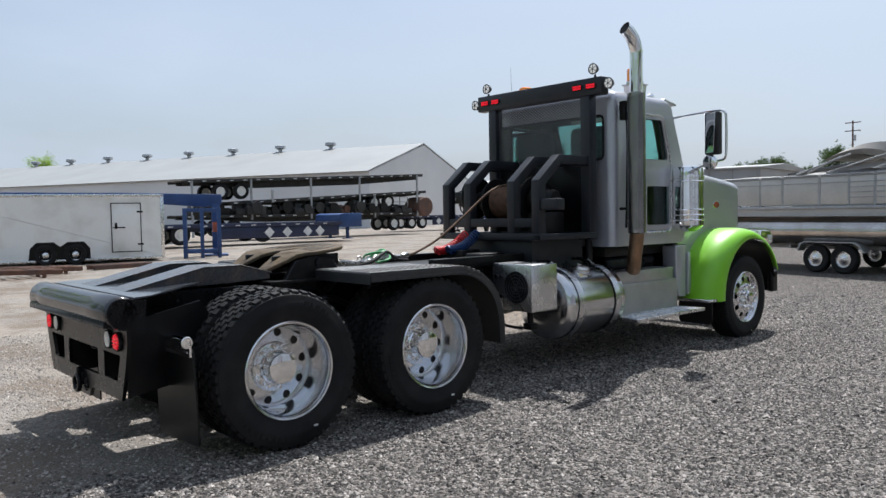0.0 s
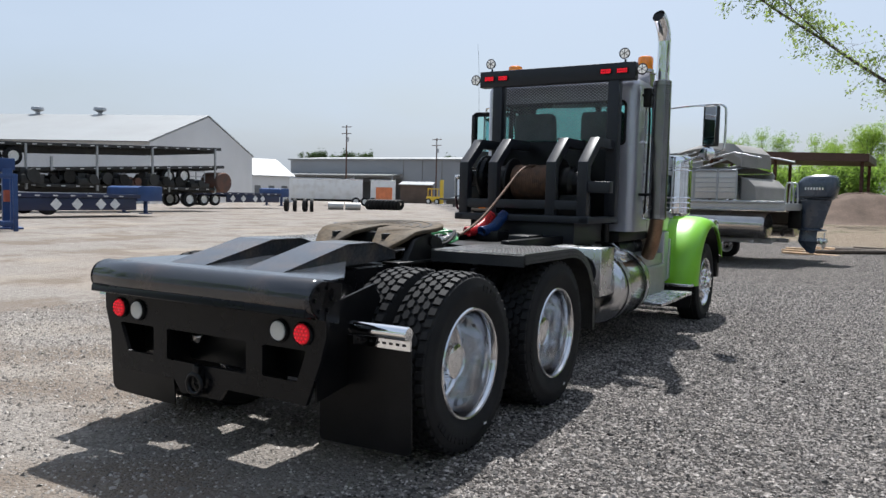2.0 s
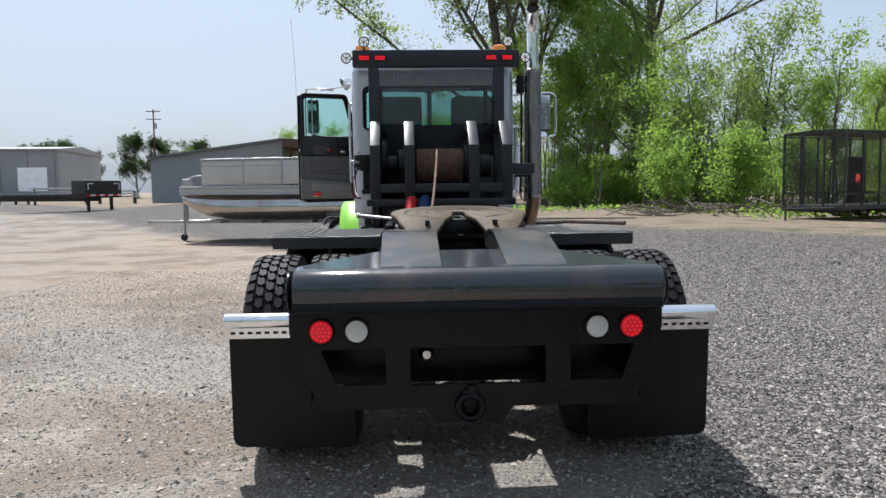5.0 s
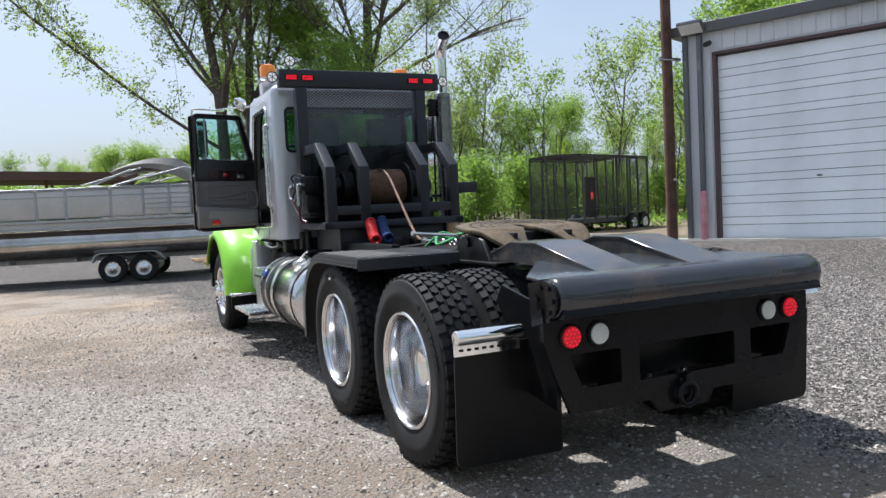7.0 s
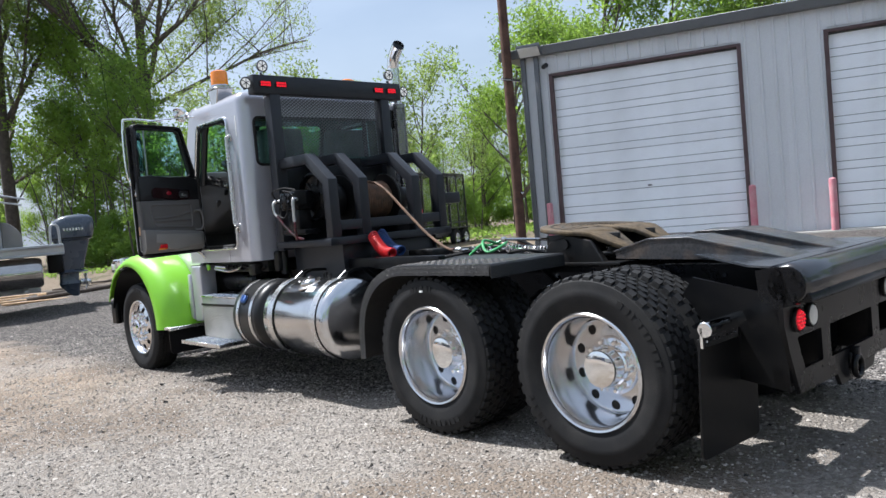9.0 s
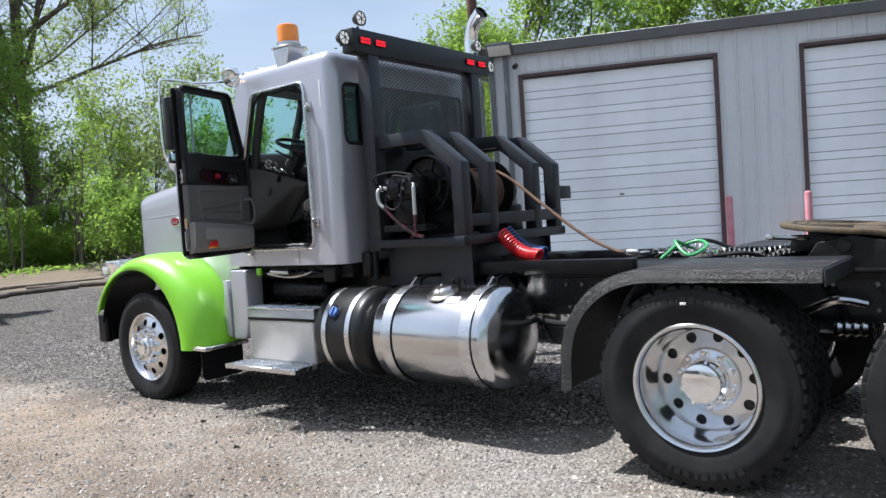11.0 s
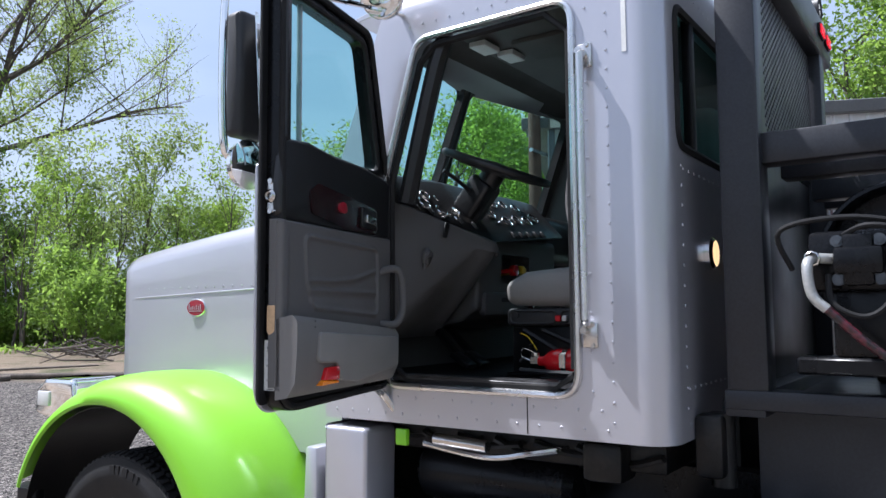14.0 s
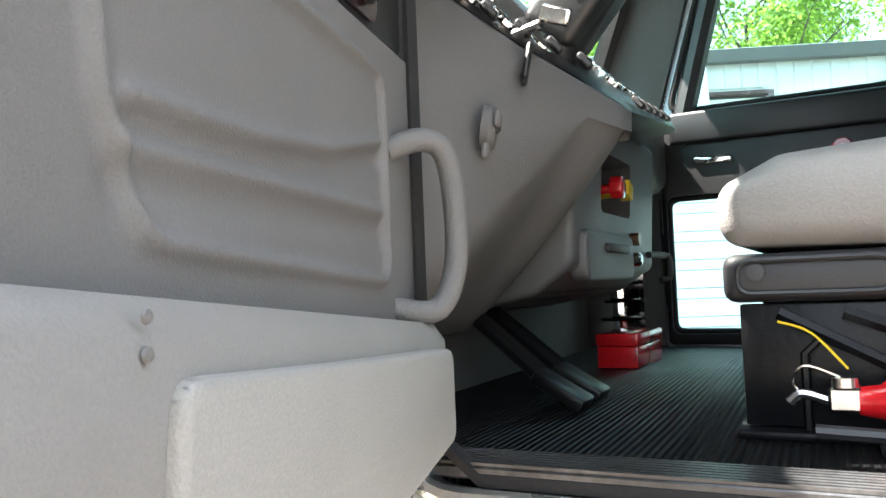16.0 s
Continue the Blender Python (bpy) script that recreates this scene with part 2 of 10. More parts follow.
def part(name, bm, mat, parent=None, label="", smooth=38):
    """Links a bmesh as one mesh object, under a thing or a part if one is given."""
    ob = new(name, finish(name, bm, mat, smooth))
    if parent:
        ob.parent = parent
    if label:
        ob["label"] = label
    return ob


def again(ob, parent, m):
    """Another object on the same mesh, with its own children, under parent at m."""
    o = ob.copy()
    scene.collection.objects.link(o)
    o.parent = parent
    o.matrix_parent_inverse = Matrix()
    o.matrix_basis = m
    for c in ob.children:
        again(c, o, c.matrix_basis.copy())
    return o


def thing(name, label, category, m=None, group="", kind=""):
    ob = new(name)
    if m:
        ob.matrix_world = m
    return tagged(ob, label, category, group, kind)


def bmx():
    return bmesh.new()


def merge(bm, other):
    me = bpy.data.meshes.new("join")
    other.to_mesh(me)
    other.free()
    bm.from_mesh(me)
    bpy.data.meshes.remove(me)
    return bm


def box(bm, x0, x1, y0, y1, z0, z1, bevel=0.0, seg=2, m=None):
    b = bmesh.new()
    bmesh.ops.create_cube(b, size=1)
    for v in b.verts:
        v.co = Vector((x0 + (v.co.x + 0.5) * (x1 - x0), y0 + (v.co.y + 0.5) * (y1 - y0), z0 + (v.co.z + 0.5) * (z1 - z0)))
    if bevel:
        bmesh.ops.bevel(b, geom=b.edges[:], offset=bevel, segments=seg, profile=0.5, affect="EDGES")
    if m:
        b.transform(m)
    return merge(bm, b)


def axes(a):
    return {"x": (Vector((0, 1, 0)), Vector((0, 0, 1)), Vector((1, 0, 0))), "y": (Vector((1, 0, 0)), Vector((0, 0, 1)), Vector((0, 1, 0))), "z": (Vector((1, 0, 0)), Vector((0, 1, 0)), Vector((0, 0, 1)))}[a]


def prism(bm, poly, axis, lo, hi, bevel=0.0, seg=2, m=None):
    """A polygon drawn square to an axis (for x: y, z; for y: x, z; for z: x, y), pulled along that axis from lo to hi."""
    u, v, w = axes(axis)
    b = bmesh.new()
    f0 = b.faces.new([b.verts.new(u * p[0] + v * p[1] + w * lo) for p in poly])
    r = bmesh.ops.extrude_face_region(b, geom=[f0])
    bmesh.ops.translate(b, vec=w * (hi - lo), verts=[g for g in r["geom"] if isinstance(g, bmesh.types.BMVert)])
    bmesh.ops.recalc_face_normals(b, faces=b.faces[:])
    if bevel:
        bmesh.ops.bevel(b, geom=b.edges[:], offset=bevel, segments=seg, profile=0.5, affect="EDGES")
    if m:
        b.transform(m)
    return merge(bm, b)


def lathe(bm, profile, centre, axis, seg=32, close=False, m=None):
    """Turns a profile of (radius, along) pairs round an axis through centre."""
    u, v, w = axes(axis)
    c = Vector(centre)
    b = bmesh.new()
    rings = []
    for r, h in profile:
        if r < 1e-6:
            rings.append([b.verts.new(c + w * h)])
        else:
            rings.append([b.verts.new(c + w * h + (u * math.cos(2 * math.pi * i / seg) + v * math.sin(2 * math.pi * i / seg)) * r) for i in range(seg)])
    pairs = list(zip(rings, rings[1:])) + ([(rings[-1], rings[0])] if close else [])
    for a, d in pairs:
        for i in range(seg):
            j = (i + 1) % seg
            if len(a) == 1 and len(d) == 1:
                continue
            if len(a) == 1:
                b.faces.new((a[0], d[i], d[j]))
            elif len(d) == 1:
                b.faces.new((a[i], a[j], d[0]))
            else:
                b.faces.new((a[i], a[j], d[j], d[i]))
    if m:
        b.transform(m)
    return merge(bm, b)


def cyl(bm, p0, p1, r, seg=20, r1=None, bevel=0.0):
    p0, p1 = Vector(p0), Vector(p1)
    d = p1 - p0
    q = d.to_track_quat("Z", "Y").to_matrix().to_4x4()
    r1 = r if r1 is None else r1
    h = d.length
    e = min(bevel, h / 3, r / 2)
    prof = [(0, 0), (r - e, 0), (r, e), (r1, h - e), (r1 - e, h), (0, h)] if e else [(0, 0), (r, 0), (r1, h), (0, h)]
    return lathe(bm, prof, (0, 0, 0), "z", seg, m=Matrix.Translation(p0) @ q)


def curve_points(pts, n=6):
    """A smooth line through points."""
    pts = [Vector(p) for p in pts]
    if len(pts) < 3:
        return pts
    out = []
    for i in range(len(pts) - 1):
        p0, p1, p2, p3 = pts[max(0, i - 1)], pts[i], pts[i + 1], pts[min(len(pts) - 1, i + 2)]
        for k in range(n):
            t = k / n
            out.append(0.5 * (2 * p1 + (p2 - p0) * t + (2 * p0 - 5 * p1 + 4 * p2 - p3) * t * t + (3 * p1 - p0 - 3 * p2 + p3) * t ** 3))
    return out + [pts[-1]]


def tube(bm, pts, r, seg=8, smooth=6, ends=True):
    """A round bar or hose along points; r may be a list."""
    line = curve_points(pts, smooth) if smooth else [Vector(p) for p in pts]
    n = len(line)
    rs = [r] * n if not isinstance(r, (list, tuple)) else [r[0] + (r[-1] - r[0]) * i / (n - 1) for i in range(n)]
    up = Vector((0, 0, 1)) if abs((line[1] - line[0]).normalized().z) < 0.9 else Vector((1, 0, 0))
    b = bmesh.new()
    rings = []
    for i, p in enumerate(line):
        d = (line[min(n - 1, i + 1)] - line[max(0, i - 1)]).normalized()
        s = d.cross(up)
        s = s.normalized() if s.length > 1e-6 else d.orthogonal().normalized()
        up = s.cross(d).normalized()
        rings.append([b.verts.new(p + (s * math.cos(2 * math.pi * k / seg) + up * math.sin(2 * math.pi * k / seg)) * rs[i]) for k in range(seg)])
    for a, c in zip(rings, rings[1:]):
        for k in range(seg):
            b.faces.new((a[k], a[(k + 1) % seg], c[(k + 1) % seg], c[k]))
    if ends:
        b.faces.new(rings[0][::-1])
        b.faces.new(rings[-1])
    return merge(bm, b)


def skin(bm, rings, close=False, caps=False):
    """Joins rings (lists of points of one length) with quads."""
    b = bmesh.new()
    vs = [[b.verts.new(Vector(p)) for p in r] for r in rings]
    n = len(vs[0])
    for a, c in zip(vs, vs[1:]):
        for k in range(n if close else n - 1):
            b.faces.new((a[k], a[(k + 1) % n], c[(k + 1) % n], c[k]))
    if caps:
        b.faces.new(vs[0][::-1])
        b.faces.new(vs[-1])
    return merge(bm, b)


def thicken(bm, t):
    """Gives an open sheet thickness."""
    bmesh.ops.recalc_face_normals(bm, faces=bm.faces[:])
    bmesh.ops.solidify(bm, geom=bm.faces[:], thickness=t)
    return bm


def carve(bm, cutters):
    """The solid bm less the solids in cutters."""
    def temp(b):
        bmesh.ops.recalc_face_normals(b, faces=b.faces[:])
        me = bpy.data.meshes.new("temp")
        b.to_mesh(me)
        b.free()
        return new("temp", me)
    ob, cs = temp(bm), [temp(c) for c in cutters]
    for c in cs:
        md = ob.modifiers.new("cut", "BOOLEAN")
        md.operation, md.solver, md.object = "DIFFERENCE", "EXACT", c
    bpy.context.view_layer.update()
    out = bmesh.new()
    out.from_mesh(ob.evaluated_get(bpy.context.evaluated_depsgraph_get()).to_mesh())
    for o in (ob, *cs):
        me = o.data
        bpy.data.objects.remove(o)
        bpy.data.meshes.remove(me)
    return out


def rounded(poly, r, n=5):
    """A polygon with its corners rounded by r (one number, or one a corner)."""
    out = []
    k = len(poly)
    for i in range(k):
        p, a, c = Vector(poly[i]), Vector(poly[i - 1]), Vector(poly[(i + 1) % k])
        ri = r[i] if isinstance(r, (list, tuple)) else r
        da, dc = (a - p).normalized(), (c - p).normalized()
        ang = math.acos(max(-1, min(1, da.dot(dc))))
        if ri <= 0 or ang > 3.1:
            out.append(tuple(p))
            continue
        d = min(ri / math.tan(ang / 2), (a - p).length * 0.49, (c - p).length * 0.49)
        s, e = p + da * d, p + dc * d
        for j in range(n + 1):
            t = j / n
            out.append(tuple((1 - t) ** 2 * s + 2 * t * (1 - t) * p + t * t * e))
    return out


def text_mesh(words, size, depth=0.0006):
    """Raised letters in the built-in font, centred, in the x-y plane."""
    cu = bpy.data.curves.new("words", "FONT")
    cu.body, cu.size, cu.extrude, cu.align_x, cu.align_y = words, size, depth, "CENTER", "CENTER"
    ob = new("words", cu)
    bpy.context.view_layer.update()
    b = bmesh.new()
    b.from_mesh(ob.evaluated_get(bpy.context.evaluated_depsgraph_get()).to_mesh())
    bpy.data.objects.remove(ob)
    bpy.data.curves.remove(cu)
    return b


# ---- ground ----
WALL_P, WALL_D = Vector((10.36, 11.14)), Vector((0.38, -0.925)).normalized()
WALL_N = Vector((-WALL_D.y, WALL_D.x)) * -1  # towards the yard


def ease(t):
    t = max(0.0, min(1.0, t))
    return t * t * (3 - 2 * t)


def ground_z(x, y):
    left = 0.25 * (1 - math.exp(-max(0.0, -x - 4) / 70))
    d = (Vector((x, y)) - WALL_P).dot(WALL_N)
    right = 0.40 * (1 - ease(d / 8.5))
    far = 0.5 * ease((y - 21) / 25) if x > -12 else 0.5 * ease((y - 21) / 25) * ease((x + 30) / 18)
    return max(left, right) + (far if d > 0 else 0)


def spaced(inner, step, outer, grow):
    v = [0.0]
    while v[-1] < outer:
        v.append(v[-1] + (step if v[-1] < inner else step * (1 + (v[-1] - inner) * grow)))
    return [-a for a in v[:0:-1]] + v


gx, gy = spaced(14, 0.5, 900, 0.12), [a + 6 for a in spaced(18, 0.5, 900, 0.12)]
b = bmx()
grid = [[b.verts.new((x, y, ground_z(x, y) + (0.012 * noise.noise(Vector((x * 0.5, y * 0.5, 0))) if abs(x) < 30 and abs(y) < 40 else 0))) for x in gx] for y in gy]
for j in range(len(gy) - 1):
    for i in range(len(gx) - 1):
        b.faces.new((grid[j][i], grid[j][i + 1], grid[j + 1][i + 1], grid[j + 1][i]))
GROUND = bpy.data.materials.new("gravel_yard")
GROUND.use_nodes = True
n, l = GROUND.node_tree.nodes, GROUND.node_tree.links
bs = n["Principled BSDF"]
bs.inputs["Roughness"].default_value = 0.9
bs.inputs["Specular IOR Level"].default_value = 0.25
co = n.new("ShaderNodeTexCoord")


def tex(kind, scale, detail=4.0, rough=0.55):
    t = n.new("ShaderNodeTexNoise" if kind == "n" else "ShaderNodeTexVoronoi")
    t.inputs["Scale"].default_value = scale
    if kind == "n":
        t.inputs["Detail"].default_value, t.inputs["Roughness"].default_value = detail, rough
    l.new(co.outputs["Object"], t.inputs["Vector"])
    return t


def ramp(src, a, c, lo=0.0, hi=1.0):
    r = n.new("ShaderNodeMapRange")
    r.inputs["From Min"].default_value, r.inputs["From Max"].default_value, r.inputs["To Min"].default_value, r.inputs["To Max"].default_value = a, c, lo, hi
    l.new(src, r.inputs["Value"])
    return r.outputs["Result"]


def blend(f, a, c):
    m = n.new("ShaderNodeMix")
    m.data_type = "RGBA"
    l.new(f, m.inputs["Factor"])
    for k, v in (("A", a), ("B", c)):
        if isinstance(v, tuple):
            m.inputs[k].default_value = (*v, 1)
        else:
            l.new(v, m.inputs[k])
    return m.outputs["Result"]


def arith(op, a, c):
    m = n.new("ShaderNodeMath")
    m.operation = op
    for k, v in ((0, a), (1, c)):
        if isinstance(v, (int, float)):
            m.inputs[k].default_value = v
        else:
            l.new(v, m.inputs[k])
    return m.outputs["Value"]


stones = tex("v", 42)
stones2 = tex("v", 85)
coarse = tex("n", 0.35, 6)
mid = tex("n", 1.6, 6)
fine = tex("n", 26, 4)
sep = n.new("ShaderNodeSeparateXYZ")
l.new(co.outputs["Object"], sep.inputs["Vector"])
# dark gravel to the right, pale dusty yard to the left
wob = arith("ADD", arith("MULTIPLY", ramp(coarse.outputs["Fac"], 0.3, 0.7, -1, 1), 0.8), arith("MULTIPLY", ramp(mid.outputs["Fac"], 0.3, 0.7, -1, 1), 0.5))
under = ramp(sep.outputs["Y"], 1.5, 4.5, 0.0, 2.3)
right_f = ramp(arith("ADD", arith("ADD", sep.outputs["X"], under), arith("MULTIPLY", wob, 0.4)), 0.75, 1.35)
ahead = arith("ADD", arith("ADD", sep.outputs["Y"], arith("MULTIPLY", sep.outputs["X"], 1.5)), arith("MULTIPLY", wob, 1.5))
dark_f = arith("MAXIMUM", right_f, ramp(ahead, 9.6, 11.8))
tan_f = arith("MULTIPLY", ramp(sep.outputs["X"], -13.0, -6.0), arith("MULTIPLY", ramp(sep.outputs["Y"], 3.5, 6.5), ramp(coarse.outputs["Fac"], 0.36, 0.56, 0.15, 0.8)))
sc = n.new("ShaderNodeSeparateColor")
l.new(stones.outputs["Color"], sc.inputs["Color"])
stone_var = ramp(sc.outputs["Red"], 0.0, 1.0, 0.0, 1.0)
dark = blend(arith("POWER", stone_var, 2.0), (0.034, 0.030, 0.028), (0.33, 0.295, 0.266))
dark = blend(ramp(mid.outputs["Fac"], 0.50, 0.80, 0.0, 0.5), dark, (0.095, 0.086, 0.08))
pale = blend(ramp(sc.outputs["Green"], 0.1, 1.0), (0.185, 0.164, 0.143), (0.32, 0.289, 0.255))
pale = blend(ramp(mid.outputs["Fac"], 0.50, 0.70, 0.0, 0.6), pale, (0.19, 0.168, 0.147))
pale = blend(ramp(coarse.outputs["Fac"], 0.52, 0.66, 0.0, 0.6), pale, (0.32, 0.273, 0.217))
pale = blend(tan_f, pale, (0.30, 0.228, 0.163))
smear = tex("n", 0.5, 8, 0.66)
pale = blend(ramp(smear.outputs["Fac"], 0.48, 0.58, 0.0, 0.75), pale, (0.155, 0.118, 0.088))
# pale ground goes darker from x -1.2 rightwards and y -1.2 onwards
truck_band_f = arith("MULTIPLY", ramp(arith("ADD", sep.outputs["X"], arith("MULTIPLY", wob, 0.35)), -1.2, -0.4), arith("MULTIPLY", ramp(sep.outputs["Y"], -1.2, -0.1), ramp(mid.outputs["Fac"], 0.30, 0.60, 0.62, 0.2)))
pale = blend(truck_band_f, pale, (0.125, 0.111, 0.099))
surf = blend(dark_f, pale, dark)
grassy = tex("n", 0.9, 6)
soil = blend(ramp(grassy.outputs["Fac"], 0.52, 0.68), (0.25, 0.195, 0.14), (0.09, 0.10, 0.045))
front_edge = arith("ADD", arith("ADD", sep.outputs["Y"], arith("MULTIPLY", sep.outputs["X"], 1.5)), arith("MULTIPLY", ramp(coarse.outputs["Fac"], 0.3, 0.7, -1, 1), 1.2))
soil_f = arith("MULTIPLY", ramp(front_edge, 25.6, 26.8), ramp(arith("ADD", sep.outputs["X"], arith("MULTIPLY", sep.outputs["Y"], 0.6)), 9.0, 12.0))
surf = blend(soil_f, surf, soil)
l.new(surf, bs.inputs["Base Color"])
bmp = n.new("ShaderNodeBump")
bmp.inputs["Strength"].default_value, bmp.inputs["Distance"].default_value = 1.0, 0.036
hgt = arith("ADD", arith("MULTIPLY", stones.outputs["Distance"], -1.0), arith("ADD", arith("MULTIPLY", stones2.outputs["Distance"], -0.4), arith("MULTIPLY", fine.outputs["Fac"], 0.5)))
l.new(arith("MULTIPLY", hgt, ramp(dark_f, 0.0, 1.0, 0.5, 1.0)), bmp.inputs["Height"])
l.new(bmp.outputs["Normal"], bs.inputs["Normal"])
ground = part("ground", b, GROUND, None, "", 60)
tagged(ground, "dark gravel yard with pale dusty tracks and grass at its edge", "ground", kind="structure")


# ---- the truck ----
truck = thing("tow_truck", "silver and lime green day-cab truck with a black winch rack", "truck", pose(0.0, 0, 0, 0, 0, -0.4))

REAR_Y, DRIVE_Y, STEER_Y = 0.945, 2.245, 7.37


def tyre_mesh(radius, rim, width, pitch, rows, name):
    """A tyre round the x axis with separate tread blocks."""
    h = width / 2
    t = radius - (0.021 if pitch < 60 else 0.012)
    prof = [(rim - 0.02, -h * 0.80), (rim, -h * 0.86), (rim + 0.012, -h * 0.93), (rim + 0.05, -h * 0.98), (rim + 0.055, -h * 1.0), (rim + 0.10, -h * 1.02), (rim + 0.105, -h * 1.03), (rim + 0.135, -h * 1.02), (rim + 0.14, -h * 1.0), (t - 0.035, -h * 0.98), (t - 0.012, -h * 0.93), (t, -h * 0.82)]
    b = bmx()
    lathe(b, prof + [(t + 0.003, 0)] + [(r, -x) for r, x in prof[::-1]], (0, 0, 0), "x", 72)
    for row in range(rows):
        x0 = -h * 0.95 + row * (h * 1.9 / rows)
        x1 = x0 + h * 1.9 / rows - 0.007
        edge = row in (0, rows - 1)
        for k in range(pitch):
            a0 = 2 * math.pi * (k + 0.5 * (row % 2)) / pitch
            a1 = a0 + 2 * math.pi / pitch * (0.80 if not edge else 0.70)
            sk = 0.012 if row % 2 else -0.012
            low = t - 0.004
            vs = []
            for r_, inset in ((low, 0.0), (radius, 0.003)):
                if not edge and pitch < 60:
                    xm, nip = (x0 + x1) / 2, 0.011 / radius
                    mid_a, w_a, w_x = (a0 + a1) / 2, (a1 - a0) / 2 + 0.004 / radius, (x1 - x0) / 2
                    for ca, cx in ((-1.0, 0), (-0.62, -1), (0.5, -1), (1.0, -0.25), (0.62, 1), (-0.5, 1)):
                        aa = mid_a + ca * (w_a - inset / radius)
                        vs.append(b.verts.new((xm + cx * (w_x - inset), r_ * math.cos(aa), r_ * math.sin(aa))))
                    continue
                for a, x, s in ((a0, x0, 1), (a1, x0, 1), (a1, x1, -1), (a0, x1, -1)):
                    rr = r_
                    if edge and ((row == 0 and s == 1) or (row and s == -1)):
                        rr = r_ - 0.011
                    aa = a + (inset if a == a0 else -inset) / radius + sk * (x - (x0 + x1) / 2) / radius * 8
                    xx = x + s * inset
                    vs.append(b.verts.new((xx, rr * math.cos(aa), rr * math.sin(aa))))
            k2 = len(vs) // 2
            b.faces.new(vs[k2:])
            for i in range(k2):
                j = (i + 1) % k2
                b.faces.new((vs[i], vs[j], vs[k2 + j], vs[k2 + i]))
    # raised marks on the outer wall, not legible
    for a_mid, count in ((0.0, 9), (math.pi, 5)):
        for i in range(count):
            a = a_mid + (i - (count - 1) / 2) * 0.105
            wall = Matrix.Rotation(a, 4, "X")
            lo_, hi_ = rim + 0.112, rim + 0.15
            box(b, h * 1.0, h * 1.0 + 0.0055, -0.017, 0.017 if i % 3 else 0.004, lo_, hi_, m=wall)
    return finish(name, b, RUBBER, 30)


def disc_with_holes(b, r_in, r_out, r_hole, hole, x_of, n=10, thick=0.012):
    """A wheel disc with n round hand holes, its dish given by x_of(radius)."""
    k = 32
    for s in range(n):
        mid = 2 * math.pi * s / n
        half = math.pi / n
        inner, outer = [], []
        for i in range(k):
            a = 2 * math.pi * i / k
            inner.append((r_hole + hole * math.cos(a), mid + hole * math.sin(a) / r_hole))
            side, f = divmod((i + 4) % k, 8)
            f = f / 8
            if side == 0:
                outer.append((r_out, mid - half + 2 * half * f))
            elif side == 1:
                outer.append((r_out + (r_in - r_out) * f, mid + half))
            elif side == 2:
                outer.append((r_in, mid + half - 2 * half * f))
            else:
                outer.append((r_in + (r_out - r_in) * f, mid - half))
        def put(ra, off=0.0):
            r, a = ra
            return b.verts.new((x_of(r) + off, r * math.cos(a), r * math.sin(a)))
        vi, vo, vd = [put(p) for p in inner], [put(p) for p in outer], [put(p, -thick) for p in inner]
        for i in range(k):
            j = (i + 1) % k
            b.faces.new((vo[i], vo[j], vi[j], vi[i]))
            b.faces.new((vi[i], vi[j], vd[j], vd[i]))


def rear_rim():
    b = bmx()
    lathe(b, [(0.290, -0.15), (0.318, 0.108), (0.333, 0.118), (0.337, 0.128), (0.330, 0.136), (0.318, 0.132), (0.312, 0.118), (0.303, 0.09), (0.298, 0.03), (0.296, -0.05), (0.291, -0.09), (0.283, -0.108), (0.272, -0.118)], (0, 0, 0), "x", 80)
    disc_with_holes(b, 0.172, 0.272, 0.236, 0.029, lambda r: -0.118 + (0.272 - r) * 0.10)
    lathe(b, [(0.172, -0.108), (0.168, -0.094), (0.162, -0.089), (0.115, -0.087), (0.100, -0.084)], (0, 0, 0), "x", 80)
    bmesh.ops.remove_doubles(b, verts=b.verts[:], dist=0.0008)
    return finish("rim", b, POLISH, 45)


def steer_rim():
    b = bmx()
    lathe(b, [(0.28, -0.12), (0.300, 0.10), (0.316, 0.112), (0.319, 0.124), (0.312, 0.130), (0.300, 0.126), (0.292, 0.112), (0.286, 0.09)], (0, 0, 0), "x", 80)
    disc_with_holes(b, 0.168, 0.286, 0.226, 0.030, lambda r: 0.09 + (0.286 - r) * 0.30 if r > 0.2 else 0.1158 + (0.2 - r) * 0.12)
    lathe(b, [(0.168, 0.1196), (0.150, 0.121), (0.11, 0.122), (0.10, 0.122)], (0, 0, 0), "x", 80)
    bmesh.ops.remove_doubles(b, verts=b.verts[:], dist=0.0008)
    return finish("rim", b, POLISH, 45)


def nut_mesh(r, h, name):
    b = bmx()
    lathe(b, [(0, 0), (r * 1.25, 0), (r * 1.25, h * 0.18), (r, h * 0.2), (r, h * 0.8), (r * 0.6, h), (0, h)], (0, 0, 0), "x", 6)
    return finish(name, b, CHROME, 20)


TYRE_DRIVE = tyre_mesh(0.545, 0.325, 0.272, 46, 5, "tyre")
TYRE_STEER = tyre_mesh(0.515, 0.312, 0.275, 80, 5, "tyre")
RIM_REAR, RIM_STEER = rear_rim(), steer_rim()
b = bmx()
lathe(b, [(0.116, -0.088), (0.116, -0.072), (0.106, -0.064), (0.104, 0.01), (0.105, 0.014)], (0, 0, 0), "x", 40)
lathe(b, [(0.105, 0.012), (0.107, 0.022), (0.103, 0.031), (0.08, 0.037), (0.04, 0.041), (0, 0.042)], (0, 0, 0), "x", 40)
CAP_REAR = finish("hub_cap", b, CHROME, 30)
b = bmx()
